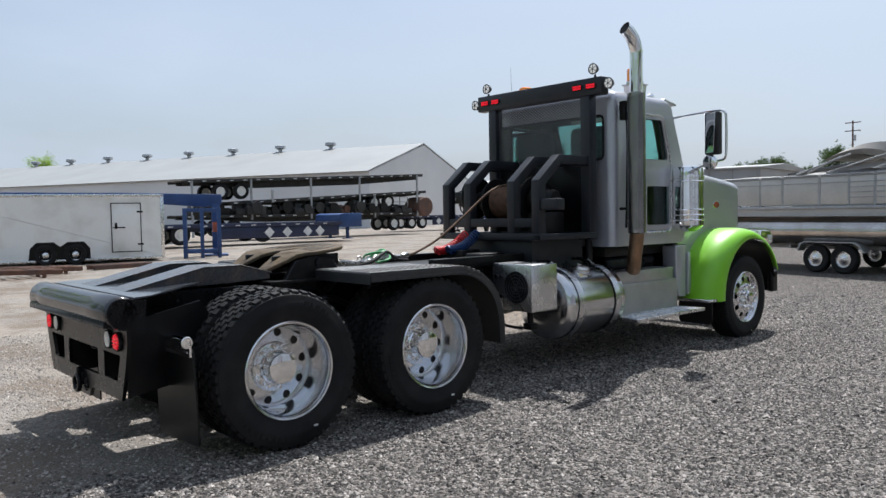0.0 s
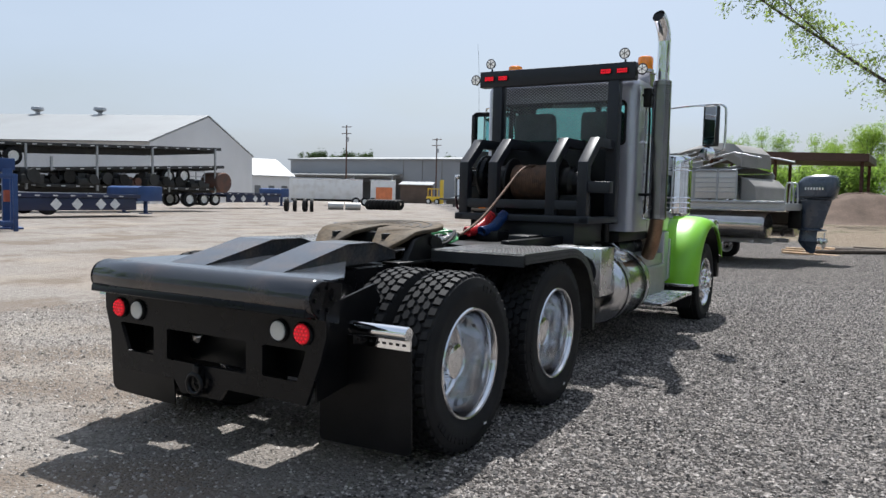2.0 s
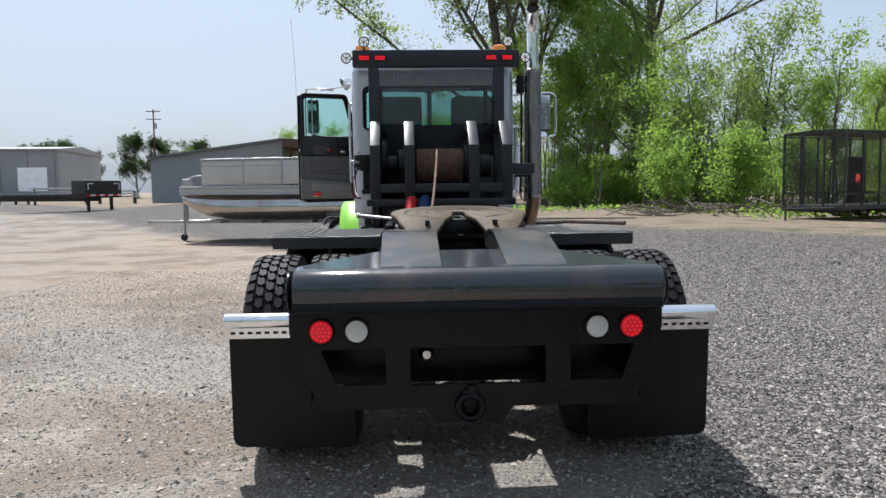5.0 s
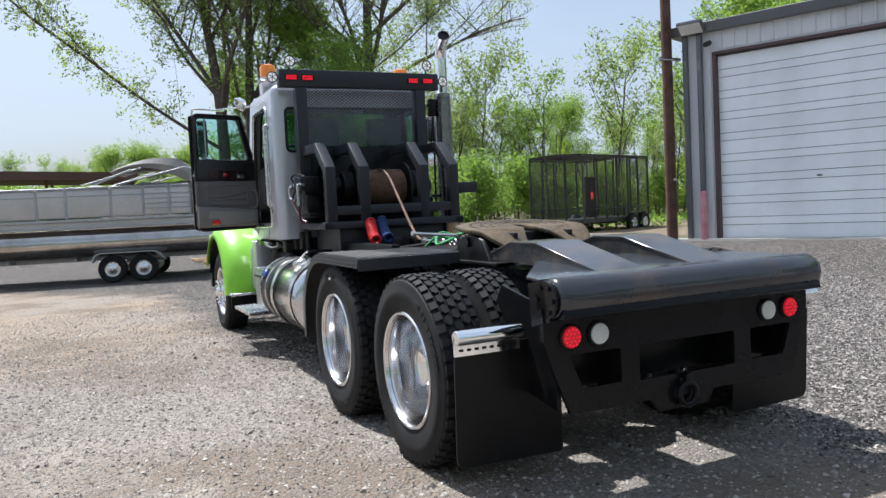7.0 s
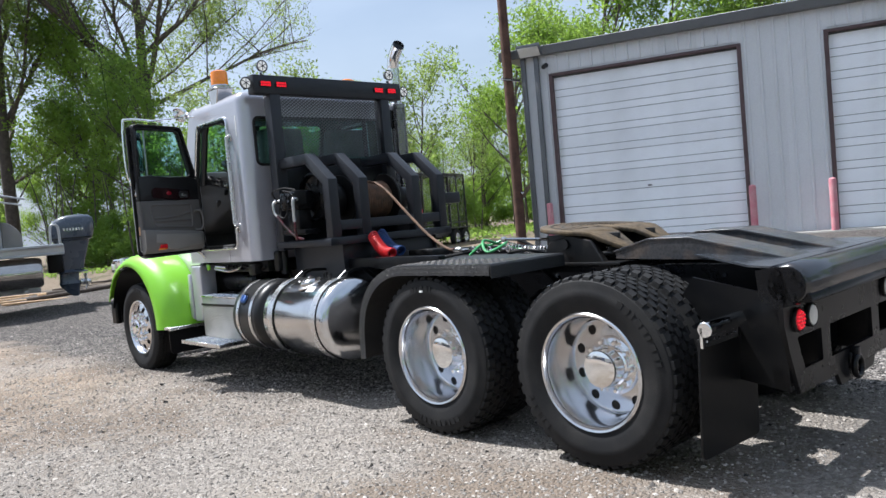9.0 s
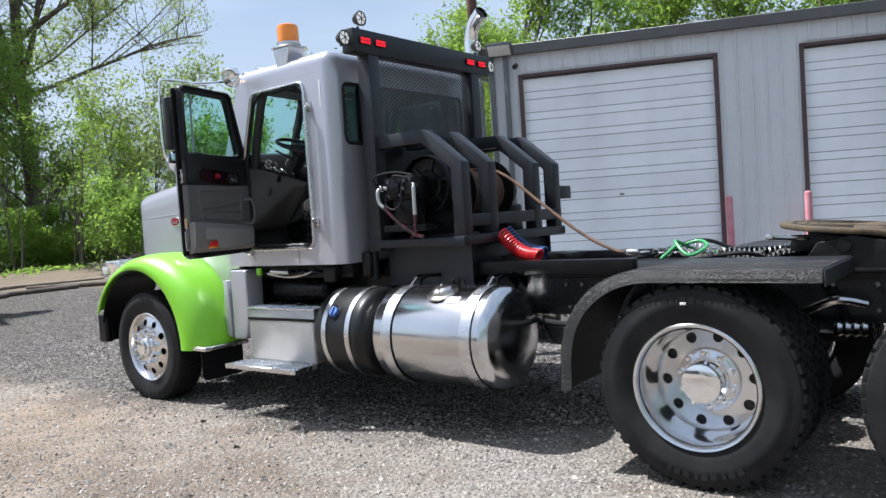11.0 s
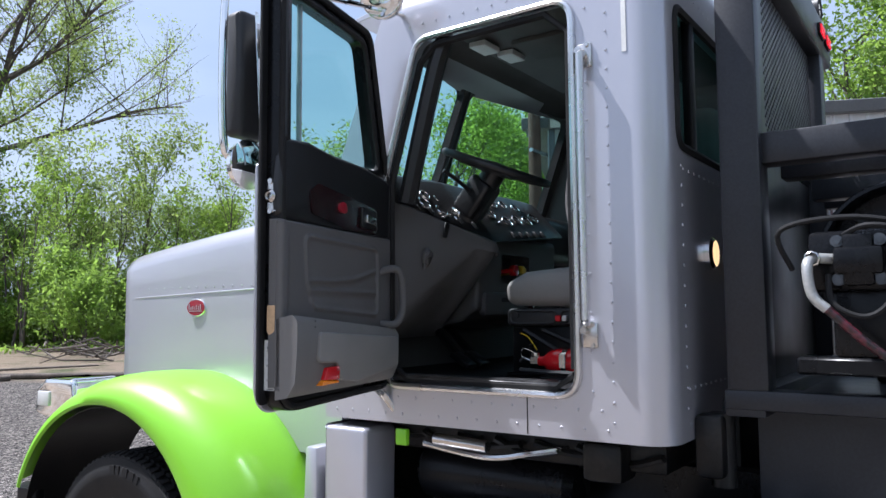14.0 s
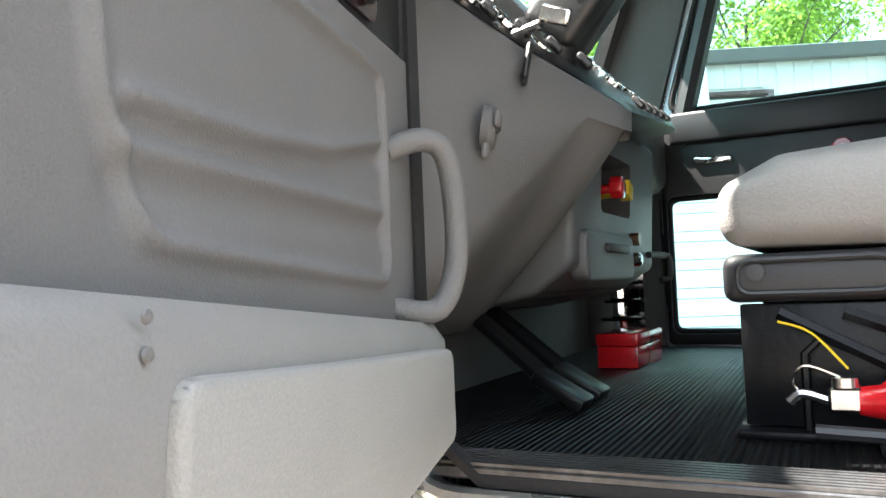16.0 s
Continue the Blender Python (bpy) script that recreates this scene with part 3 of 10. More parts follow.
lathe(b, [(0.118, 0.118), (0.115, 0.128), (0.09, 0.135), (0.086, 0.165), (0.075, 0.172), (0.066, 0.172), (0.062, 0.195), (0.03, 0.202), (0, 0.203)], (0, 0, 0), "x", 40)
CAP_STEER = finish("hub_cap", b, CHROME, 30)
NUT_REAR, NUT_STEER = nut_mesh(0.019, 0.040, "lug_nut"), nut_mesh(0.019, 0.062, "lug_nut")
b = bmx()
lathe(b, [(0, -0.125), (0.26, -0.125), (0.265, -0.15), (0.2, -0.24), (0, -0.24)], (0, 0, 0), "x", 32)
DRUM = finish("brake_drum", b, GRIMY, 30)


def wheel(x, y, z, side, kind, label=""):
    """A wheel with its tyre; side: -1 left, 1 right, as its outer face looks."""
    w = new("wheel", RIM_REAR if kind != "steer" else RIM_STEER)
    w.parent = truck
    w.matrix_basis = pose(x, y, z, random.uniform(0, 360) if side > 0 else random.uniform(0, 360), 0, 0 if side > 0 else 180)
    if label:
        w["label"] = label
    def sub(name, me, m=Matrix()):
        o = new(name, me)
        o.parent = w
        o.matrix_basis = m
    sub("tyre", TYRE_DRIVE if kind != "steer" else TYRE_STEER)
    if kind != "inner":
        sub("brake_drum", DRUM, Matrix() if kind != "steer" else Matrix.Translation((0.18, 0, 0)))
    if kind != "inner":
        sub("hub_cap", CAP_REAR if kind == "dual" else CAP_STEER)
        for i in range(10):
            a = 2 * math.pi * (i + 0.5) / 10
            rr = 0.143 if kind == "dual" else 0.146
            sub("lug_nut", NUT_REAR if kind == "dual" else NUT_STEER, Matrix.Translation((-0.088 if kind == "dual" else 0.12, rr * math.cos(a), rr * math.sin(a))))
    return w


for y in (REAR_Y, DRIVE_Y):
    for side in (-1, 1):
        wheel(side * 1.075, y, 0.545, side, "dual", "polished deep-dish wheel with a worn block-tread tyre")
        wheel(side * 0.745, y, 0.545, -side, "inner")
for side in (-1, 1):
    wheel(side * 1.035, STEER_Y, 0.49, side, "steer", "polished steer wheel with a ribbed tyre")
# white stripes on the tyre walls
for side, y, a in ((1, REAR_Y, -1.15), (1, DRIVE_Y, -1.2), (-1, DRIVE_Y, 1.5), (1, STEER_Y, -1.3)):
    b = bmx()
    box(b, -0.004, 0.002, -0.016, 0.016, -0.007, 0.007, 0.001, m=pose(side * (1.075 + 0.139 if y < 5 else 1.035 + 0.141), y + 0.44 * math.cos(a), (0.545 if y < 5 else 0.49) + 0.44 * math.sin(a), 0, 0, 0))
    part("tyre_sticker", b, PAPER, truck, "small white paper sticker")

# axles
for y in (REAR_Y, DRIVE_Y):
    b = bmx()
    cyl(b, (-0.95, y, 0.545), (0.95, y, 0.545), 0.075, 20)
    lathe(b, [(0, -0.26), (0.12, -0.25), (0.21, -0.12), (0.225, 0), (0.2, 0.12), (0.1, 0.24), (0, 0.25)], (0.02, y, 0.57), "x", 24)
    cyl(b, (0.02, y, 0.6), (0.02, y + 0.42, 0.66), 0.11, 20, 0.07)
    part("drive_axle", b, GRIMY, truck)
b = bmx()
box(b, -0.85, 0.85, STEER_Y - 0.06, STEER_Y + 0.06, 0.42, 0.53, 0.02)
for s in (-1, 1):
    box(b, s * 0.43 - 0.045, s * 0.43 + 0.045, STEER_Y - 0.62, STEER_Y + 0.62, 0.60, 0.66, 0.01)
part("steer_axle", b, GRIMY, truck)

# frame rails
for s in (-1, 1):
    b = bmx()
    prism(b, [(s * 0.43, 0.79), (s * 0.43, 1.062), (s * 0.345, 1.062), (s * 0.345, 1.05), (s * 0.418, 1.05), (s * 0.418, 0.802), (s * 0.345, 0.802), (s * 0.345, 0.79)], "y", 0.12, 7.9, 0.002, 1)
    rail = part("frame_rail", b, BLACK, truck)
    b = bmx()
    box(b, s * 0.437 - 0.007, s * 0.437 + 0.007, 2.74, 3.62, 0.80, 1.045, 0.003, 1)
    part("rail_plate", b, BLACK, rail)
    for y, z in ((3.12, 1.0), (3.24, 1.0), (3.36, 1.0), (3.10, 0.845), (3.34, 0.845), (3.52, 0.95), (2.80, 1.0), (2.80, 0.85), (0.5, 0.86), (0.5, 1.0), (1.5, 0.86), (1.5, 1.0), (1.72, 0.86), (1.72, 1.0)):
        b = bmx()
        cyl(b, (s * 0.430, y, z), (s * (0.458 if y > 2.7 else 0.446), y, z), 0.013, 6)
        part("bolt", b, WORN, rail)
    b = bmx()
    box(b, s * 0.445 - 0.002, s * 0.445 + 0.002, 2.90, 2.97, 0.965, 1.03)
    part("rail_label", b, PAPER, rail, "worn white label")
    b = bmx()
    tube(b, [(s * 0.40, 2.75, 0.79), (s * 0.47, 3.0, 0.765), (s * 0.50, 3.3, 0.735), (s * 0.50, 3.52, 0.75), (s * 0.46, 3.62, 0.78)], 0.022, 8)
    part("slack_hose", b, RUBBER, rail)
    b = bmx()
    box(b, s * 0.46 - 0.04, s * 0.46 + 0.04, 2.85, 4.06, 1.068, 1.168, 0.008)
    part("sub_frame_rail", b, SATIN, truck)
for y in (0.35, 1.6, 2.9, 3.7, 4.6):
    b = bmx()
    box(b, -0.34, 0.34, y - 0.05, y + 0.05, 0.82, 1.03, 0.01)
    part("cross_member", b, GRIMY, truck)
# suspension bags, air lines and shock links between the axles
for y in (0.62, 1.30, 1.93, 2.58):
    for s in (-1, 1):
        b = bmx()
        lathe(b, [(0, -0.13), (0.10, -0.13), (0.125, -0.07), (0.10, 0.0), (0.125, 0.07), (0.10, 0.13), (0, 0.13)], (s * 0.5, y, 0.66), "z", 20)
        part("air_bag", b, RUBBER, truck)
for s in (-1, 1):
    b = bmx()
    tube(b, [(s * 0.5, 1.55, 0.9), (s * 0.58, 1.68, 0.93), (s * 0.56, 1.86, 0.86), (s * 0.48, 2.0, 0.84)], 0.022, 8)
    lathe(b, [(0.03, -0.09), (0.042, -0.07), (0.03, -0.05), (0.042, -0.03), (0.03, -0.01), (0.042, 0.01), (0.03, 0.03), (0.042, 0.05), (0.03, 0.07)], (s * 0.6, 1.62, 0.78), "y", 14)
    part("air_line", b, HAZY if s < 0 else SATIN, truck)

# ---- tail of the truck ----
b = bmx()
prism(b, [(-0.885, 0.93), (-0.885, 0.80), (-0.84, 0.66), (-0.745, 0.43), (-0.25, 0.43), (-0.2, 0.36), (0.12, 0.36), (0.17, 0.43), (0.755, 0.43), (0.845, 0.66), (0.885, 0.80), (0.885, 0.93)], "y", -0.012, 0.012)
holes = []
for poly in ([(-0.745, 0.72), (-0.435, 0.72), (-0.435, 0.548), (-0.67, 0.548)], [(-0.32, 0.72), (0.325, 0.72), (0.325, 0.54), (-0.32, 0.54)], [(0.445, 0.72), (0.755, 0.72), (0.69, 0.548), (0.445, 0.548)]):
    c = bmx()
    prism(c, rounded(poly, 0.012, 3), "y", -0.1, 0.1)
    holes.append(c)
tail = part("tail_plate", carve(b, holes), BLACK, truck, "black steel tail plate with three cut-outs")
for x, mt, nm in ((-0.735, REDLED, "tail_lamp"), (-0.57, CLEARLENS, "reverse_lamp"), (0.57, CLEARLENS, "reverse_lamp"), (0.735, REDLED, "tail_lamp")):
    b = bmx()
    lathe(b, [(0.062, 0.0), (0.064, -0.012), (0.058, -0.02), (0.054, -0.016)], (x, -0.012, 0.808), "y", 28)
    ring = part(nm, b, RUBBER, tail, "round lit red lamp" if mt is REDLED else "round clear lamp")
    b = bmx()
    lathe(b, [(0.054, -0.012), (0.05, -0.020), (0.03, -0.024), (0, -0.025)], (x, -0.012, 0.808), "y", 28)
    part("lamp_lens", b, REDTAIL if mt is REDLED else mt, ring)
    if mt is REDLED:
        b = bmx()
        for i in range(19):
            a, rr = (2 * math.pi * i / 12, 0.040) if i < 12 else ((2 * math.pi * i / 6, 0.021) if i < 18 else (0, 0))
            lathe(b, [(0.0065, -0.016), (0.005, -0.028), (0, -0.029)], (x + rr * math.cos(a), -0.012, 0.808 + rr * math.sin(a)), "y", 8)
        part("led_dots", b, REDLED, ring, "bright red light dots")
# beams behind the cut-outs
b = bmx()
box(b, -0.80, 0.80, 0.20, 0.26, 0.50, 0.76, 0.01)
for s in (-1, 1):
    box(b, s * 0.39 - 0.03, s * 0.39 + 0.03, 0.012, 0.22, 0.46, 0.80, 0.006)
    prism(b, [(0.012, 0.45), (0.012, 0.93), (0.50, 1.03), (0.62, 0.86), (0.30, 0.5)], "x", s * 0.80 - 0.008, s * 0.80 + 0.008)
part("tail_brace", b, SATIN, truck)
b = bmx()
lathe(b, [(0.035, 0.0), (0.04, -0.02), (0.02, -0.05), (0, -0.052)], (-0.24, 0.16, 0.66), "y", 16)
part("hose_coupling", b, HAZY, truck)
b = bmx()
lathe(b, [(0.056 + 0.017 * math.cos(2 * math.pi * i / 10), 0.017 * math.sin(2 * math.pi * i / 10)) for i in range(10)], (-0.04, -0.045, 0.437), "y", 24, close=True)
box(b, -0.075, 0.0, -0.03, 0.0, 0.42, 0.52, 0.01)
box(b, -0.055, -0.005, -0.055, -0.012, 0.49, 0.545, 0.01)
part("tow_eye", b, BLACK, truck)
# round tail roller with its end discs
b = bmx()
lathe(b, [(0, -0.862), (0.080, -0.862), (0.096, -0.852), (0.105, -0.835), (0.104, -0.5), (0.103, 0.0), (0.104, 0.5), (0.105, 0.835), (0.096, 0.855), (0.080, 0.865), (0, 0.865)], (0.005, -0.035, 1.0), "x", 40)
roller = part("tail_roller", b, ROLLER, truck, "scuffed round black tail roller")
b = bmx()
prism(b, [(-0.14, 0.915), (-0.135, 0.955), (0.05, 1.02), (0.10, 0.98), (0.10, 0.90), (-0.012, 0.90)], "x", -0.85, 0.85, 0.004, 1)
part("roller_skirt", b, BLACK, truck)
for s in (-1, 1):
    b = bmx()
    cyl(b, (s * 0.866, -0.03, 1.0), (s * 0.878, -0.03, 1.0), 0.094, 28, bevel=0.004)
    for i in range(6):
        a = i * math.pi / 3
        cyl(b, (s * 0.878, -0.03 + 0.065 * math.cos(a), 1.0 + 0.065 * math.sin(a)), (s * 0.889, -0.03 + 0.065 * math.cos(a), 1.0 + 0.065 * math.sin(a)), 0.012, 6)
    prism(b, [(-0.06, 0.90), (0.10, 0.86), (0.12, 1.07), (0.0, 1.09)], "x", s * 0.872 - 0.006, s * 0.872 + 0.006)
    part("roller_bearing", b, BLACK, roller)
# sloped deck sheet and the two loading ramps
b = bmx()
prism(b, [(-0.86, 0.05), (0.86, 0.05), (0.86, 0.16), (0.48, 0.66), (-0.48, 0.66), (-0.86, 0.16)], "z", 0, 0.01)
b.transform(pose(0, 0.0, 1.078, 3.5, 0, 0))
part("deck_sheet", b, WORN, truck, "worn grey sheet-steel deck")
for s in (-1, 1):
    b = bmx()
    x0, x1 = (0.165, 0.455) if s > 0 else (-0.455, -0.165)
    prism(b, [(0.10, 1.088), (0.70, 1.225), (0.98, 1.225), (1.22, 1.16), (1.22, 1.11), (0.9, 1.10), (0.5, 1.09)], "x", x0, x0 + 0.014)
    prism(b, [(0.10, 1.088), (0.70, 1.225), (0.98, 1.225), (1.22, 1.16), (1.22, 1.11), (0.9, 1.10), (0.5, 1.09)], "x", x1 - 0.014, x1)
    prism(b, [(0.08, 1.085), (0.70, 1.230), (0.98, 1.230), (1.24, 1.158), (1.24, 1.146), (0.98, 1.218), (0.70, 1.218), (0.08, 1.073)], "x", x0 - 0.006, x1 + 0.006, 0.002, 1)
    part("loading_ramp", b, SCUFF, truck, "scuffed steel loading ramp")
# fifth wheel
def fw_outline():
    pts = []
    for i in range(25):
        a = math.pi * i / 24
        pts.append((0.46 * math.cos(a), 0.40 * math.sin(a) + 0.02))
    pts += [(-0.46, -0.06), (-0.40, -0.26), (-0.30, -0.44), (-0.19, -0.44), (-0.10, -0.22), (-0.045, -0.12), (-0.045, 0.02)]
    pts += [(0.045 * math.cos(math.pi - math.pi * i / 6), 0.02 + 0.045 * math.sin(math.pi - math.pi * i / 6)) for i in range(1, 6)]
    pts += [(0.045, 0.02), (0.045, -0.12), (0.10, -0.22), (0.19, -0.44), (0.30, -0.44), (0.40, -0.26), (0.46, -0.06)]
    return pts
b = bmx()
prism(b, fw_outline(), "z", -0.03, 0.0, 0.004, 1)
bmesh.ops.triangulate(b, faces=[f for f in b.faces if len(f.verts) > 4])
bmesh.ops.subdivide_edges(b, edges=[e for e in b.edges if e.calc_length() > 0.12], cuts=2)
for v in b.verts:
    if v.co.y < -0.18:
        v.co.z -= (-0.18 - v.co.y) * 0.42
fw_m = pose(0.03, 1.66, 1.305, 5, 0, 0)
b.transform(fw_m)
fifth = part("fifth_wheel_plate", b, GREASE, truck, "greasy brown fifth wheel plate with a locking slot", 60)
b = bmx()
for rr in (0.16, 0.22, 0.29, 0.37):
    for i in range(20):
        a = math.pi * (i - 1) / 18
        a2 = a + math.pi / 19
        p, q = (rr * math.cos(a), 0.02 + rr * 0.9 * math.sin(a)), (rr * math.cos(a2), 0.02 + rr * 0.9 * math.sin(a2))
        prism(b, [(p[0], p[1]), (q[0], q[1]), (q[0] * 0.965, q[1] * 0.965), (p[0] * 0.965, p[1] * 0.965)], "z", -0.001, 0.0025)
b.transform(fw_m)
part("grease_groove", b, GRIMY, fifth, "dark greasy ring grooves")
b = bmx()
for s in (-1, 1):
    prism(b, [(1.35, 1.075), (1.45, 1.23), (1.62, 1.27), (1.80, 1.23), (1.90, 1.075)], "x", 0.03 + s * 0.40 - 0.03, 0.03 + s * 0.40 + 0.03, 0.006, 1)
    box(b, 0.03 + s * 0.40 - 0.07, 0.03 + s * 0.40 + 0.07, 1.2, 2.15, 1.064, 1.085, 0.003)
    box(b, 0.03 + s * 0.22 - 0.015, 0.03 + s * 0.22 + 0.015, 1.36, 1.98, 1.17, 1.265, 0.004)
box(b, -0.30, 0.36, 1.55, 1.75, 1.16, 1.262, 0.008)
cyl(b, (-0.42, 1.66, 1.21), (0.48, 1.66, 1.21), 0.035, 16)
part("fifth_wheel_bracket", b, GRIMY, truck)
b = bmx()
tube(b, [(-0.35, 1.85, 1.25), (-0.55, 1.95, 1.27), (-0.66, 1.98, 1.28)], 0.011, 8)
lathe(b, [(0, -0.02), (0.02, -0.01), (0.02, 0.01), (0, 0.02)], (-0.67, 1.98, 1.28), "x", 10)
part("release_handle", b, HAZY, truck)

# mud flaps on chrome hangers
for s in (-1, 1):
    xa, xb = min(s * 0.87, s * 1.235), max(s * 0.87, s * 1.235)
    b = bmx()
    box(b, xa, xb, 0.232, 0.246, 0.735, 0.835)
    cs = []
    for i in range(8):
        c = bmx()
        box(c, s * (0.905 + i * 0.042) - 0.012, s * (0.905 + i * 0.042) + 0.012, 0.2, 0.3, 0.757, 0.770)
        cs.append(c)
    hanger = part("flap_hanger", carve(b, cs), CHROME, truck, "chrome mud flap hanger with slots")
    b = bmx()
    lathe(b, [(0, xa), (0.034, xa), (0.038, xa + 0.004), (0.038, xb - 0.004), (0.034, xb), (0, xb)], (0, 0.222, 0.826), "x", 20)
    part("hanger_tube", b, CHROME, hanger)
    b = bmx()
    prism(b, rounded([(s * 0.62, 0.775), (s * 1.225, 0.775), (s * 1.225, 0.165), (s * 0.60, 0.150)], [0, 0, 0.06, 0.03], 5), "y", 0.256, 0.268, 0.002, 1)
    for v in b.verts:
        v.co.y += 0.10 * max(0, 0.70 - v.co.z) ** 2
    part("mud_flap", b, FLAP, truck, "black rubber mud flap")

# half fenders over the forward drive axle
def fender_path():
    pts = [(1.60, 1.075), (1.60, 1.150), (1.612, 1.162), (2.42, 1.162)]
    for i in range(1, 15):
        a = math.radians(90 - 90 * i / 14)
        pts.append((2.42 + 0.585 * math.cos(a) ** 0.92, 0.577 + 0.585 * math.sin(a) ** 0.85 if i < 14 else 0.577))
    pts.append((3.01, 0.47))
    return pts
for s in (-1, 1):
    path = fender_path()
    b = bmx()
    xs = [s * 0.50, s * 0.90, s * 1.225]
    skin(b, [[(x, y, z) for x in xs] for y, z in path])
    thicken(b, 0.008)
    fender = part("half_fender", b, TREAD_BLACK, truck, "black tread-plate half fender")
    b = bmx()
    lip = []
    for i, (y, z) in enumerate(path[2:]):
        cy, cz = 2.25, 0.55
        d = Vector((cy - y, cz - z)).normalized() if y > 2.3 else Vector((0, -1))
        lip.append([(s * 1.225, y, z), (s * 1.232, y + d.x * 0.07, z + d.y * 0.07)])
    skin(b, lip)
    thicken(b, 0.006)
    part("fender_lip", b, TREAD_BLACK, fender)
    # raised lozenges of the tread plate
    run, seglen = [], 0.0
    for (y0, z0), (y1, z1) in zip(path[2:], path[3:]):
        ln = math.hypot(y1 - y0, z1 - z0)
        d = Vector((0, (y1 - y0) / ln, (z1 - z0) / ln))
        while seglen < ln:
            run.append((Vector((0, y0, z0)) + d * seglen, d))
            seglen += 0.030
        seglen -= ln
    b = bmx()
    for j, (at, d) in enumerate(run):
        up_ = Vector((1, 0, 0)).cross(d)
        if up_.z < 0 and up_.y < 0.2:
            up_ = -up_
        for k in range(11):
            x = s * (0.895 + k * 0.030 + (0.015 if j % 2 else 0))
            w = Vector((1, 0, 0)) * 0.011 * (1 if (j + k) % 2 else -1) + d * 0.011
            o_ = Vector((-w.dot(d), w.x, 0))
            side = Vector((w.dot(d) * -0.30, 0, 0)) + d * (w.x * 0.30)
            c0 = Vector((x, 0, 0)) + at + up_ * 0.0042
            vs = [b.verts.new(c0 + w), b.verts.new(c0 + side), b.verts.new(c0 - w), b.verts.new(c0 - side), b.verts.new(c0 + up_ * 0.0035)]
            for i in range(4):
                b.faces.new((vs[i], vs[(i + 1) % 4], vs[4]))
    pat = part("tread_pattern", b, WORNTREAD, fender, "worn raised lozenges", 0)
    pat["kind"] = "stuff"
    b = bmx()
    lips = [(Vector((s * 1.2365, q[0][1], q[0][2])), Vector((s * 1.2395, q[1][1], q[1][2]))) for q in lip]
    for j in range(len(lips) - 1):
        n_ = max(1, int((lips[j + 1][0] - lips[j][0]).length / 0.028))
        for i in range(n_):
            p0, p1 = lips[j][0].lerp(lips[j + 1][0], (i + 0.5) / n_), lips[j][1].lerp(lips[j + 1][1], (i + 0.5) / n_)
            d = (lips[j + 1][0] - lips[j][0]).normalized()
            e = (p1 - p0).normalized()
            for k in range(2):
                c0 = p0.lerp(p1, 0.28 + 0.44 * k)
                w = (d + e * (1 if (i + k) % 2 else -1)) * 0.0105
                side = (e * -1 * (1 if (i + k) % 2 else -1) + d) * 0.0034
                n2 = Vector((s * 0.0035, 0, 0))
                vs = [b.verts.new(c0 + w), b.verts.new(c0 + side), b.verts.new(c0 - w), b.verts.new(c0 - side), b.verts.new(c0 + n2)]
                for q in range(4):
                    b.faces.new((vs[q], vs[(q + 1) % 4], vs[4]))
    pat = part("tread_pattern", b, WORNTREAD, fender, "worn raised lozenges", 0)
    pat["kind"] = "stuff"
    for y in (1.75, 2.35):
        b = bmx()
        tube(b, [(s * 0.44, y, 0.98), (s * 0.6, y, 1.10), (s * 1.15, y, 1.135)], 0.02, 8, 0)
        part("fender_bracket", b, SATIN, fender)

# ---- headache rack and winch ----
RX = 0.03
for s in (-1, 1):
    b = bmx()
    box(b, RX + s * 0.675 - 0.058, RX + s * 0.675 + 0.058, 4.79, 4.91, 1.33, 2.79, 0.006)
    rack = part("rack_upright", b, RACK, truck, "black square-tube rack upright")
b = bmx()
box(b, RX - 0.90, RX + 0.90, 4.78, 4.90, 2.775, 2.955, 0.012)
bar = part("light_bar", b, RACK, truck, "black light bar with red and white lamps")
MESHSTEEL = material("grey_black_mesh_steel", (0.13, 0.132, 0.14), 0.42, vary=0.15, scale=8, fine=90, metal=0.5)
b = bmx()
for r in range(19):
    z = 2.19 + r * 0.031
    for k in range(28):
        x = RX - 0.61 + k * 0.0435
        for sg in (-1, 1):
            p = [(x, z), (x + 0.02175, z + 0.0155 * sg), (x + 0.0435, z)]
            if z + 0.0155 * sg > 2.772:
                continue
            for (ax, az), (bx2, bz) in zip(p, p[1:]):
                d = Vector((bx2 - ax, bz - az)).normalized()
                nx, nz = -d.y * 0.0044, d.x * 0.0044
                vs = [b.verts.new(q) for q in ((ax + nx, 4.838, az + nz), (bx2 + nx, 4.838, bz + nz), (bx2 - nx, 4.838, bz - nz), (ax - nx, 4.838, az - nz), (ax, 4.846, az), (bx2, 4.846, bz))]
                b.faces.new((vs[0], vs[1], vs[2], vs[3]))
                b.faces.new((vs[0], vs[4], vs[5], vs[1]))
                b.faces.new((vs[3], vs[2], vs[5], vs[4]))
part("expanded_mesh", b, MESHSTEEL, rack, "expanded steel mesh guard", 0)
for x in (-0.775, -0.605, 0.59, 0.765):
    b = bmx()
    prism(b, rounded([(RX + x - 0.068, 2.838), (RX + x + 0.068, 2.838), (RX + x + 0.068, 2.898), (RX + x - 0.068, 2.898)], 0.024, 4), "y", 4.770, 4.782)
    part("lamp_bezel", b, RUBBER, bar)
    b = bmx()
    for i in range(6):
        for k in range(2):
            box(b, RX + x - 0.052 + i * 0.018, RX + x - 0.052 + i * 0.018 + 0.014, 4.764, 4.771, 2.846 + k * 0.024, 2.866 + k * 0.024, 0.002, 1)
    part("red_led_lamp", b, REDLED, bar, "lit red marker lamp")
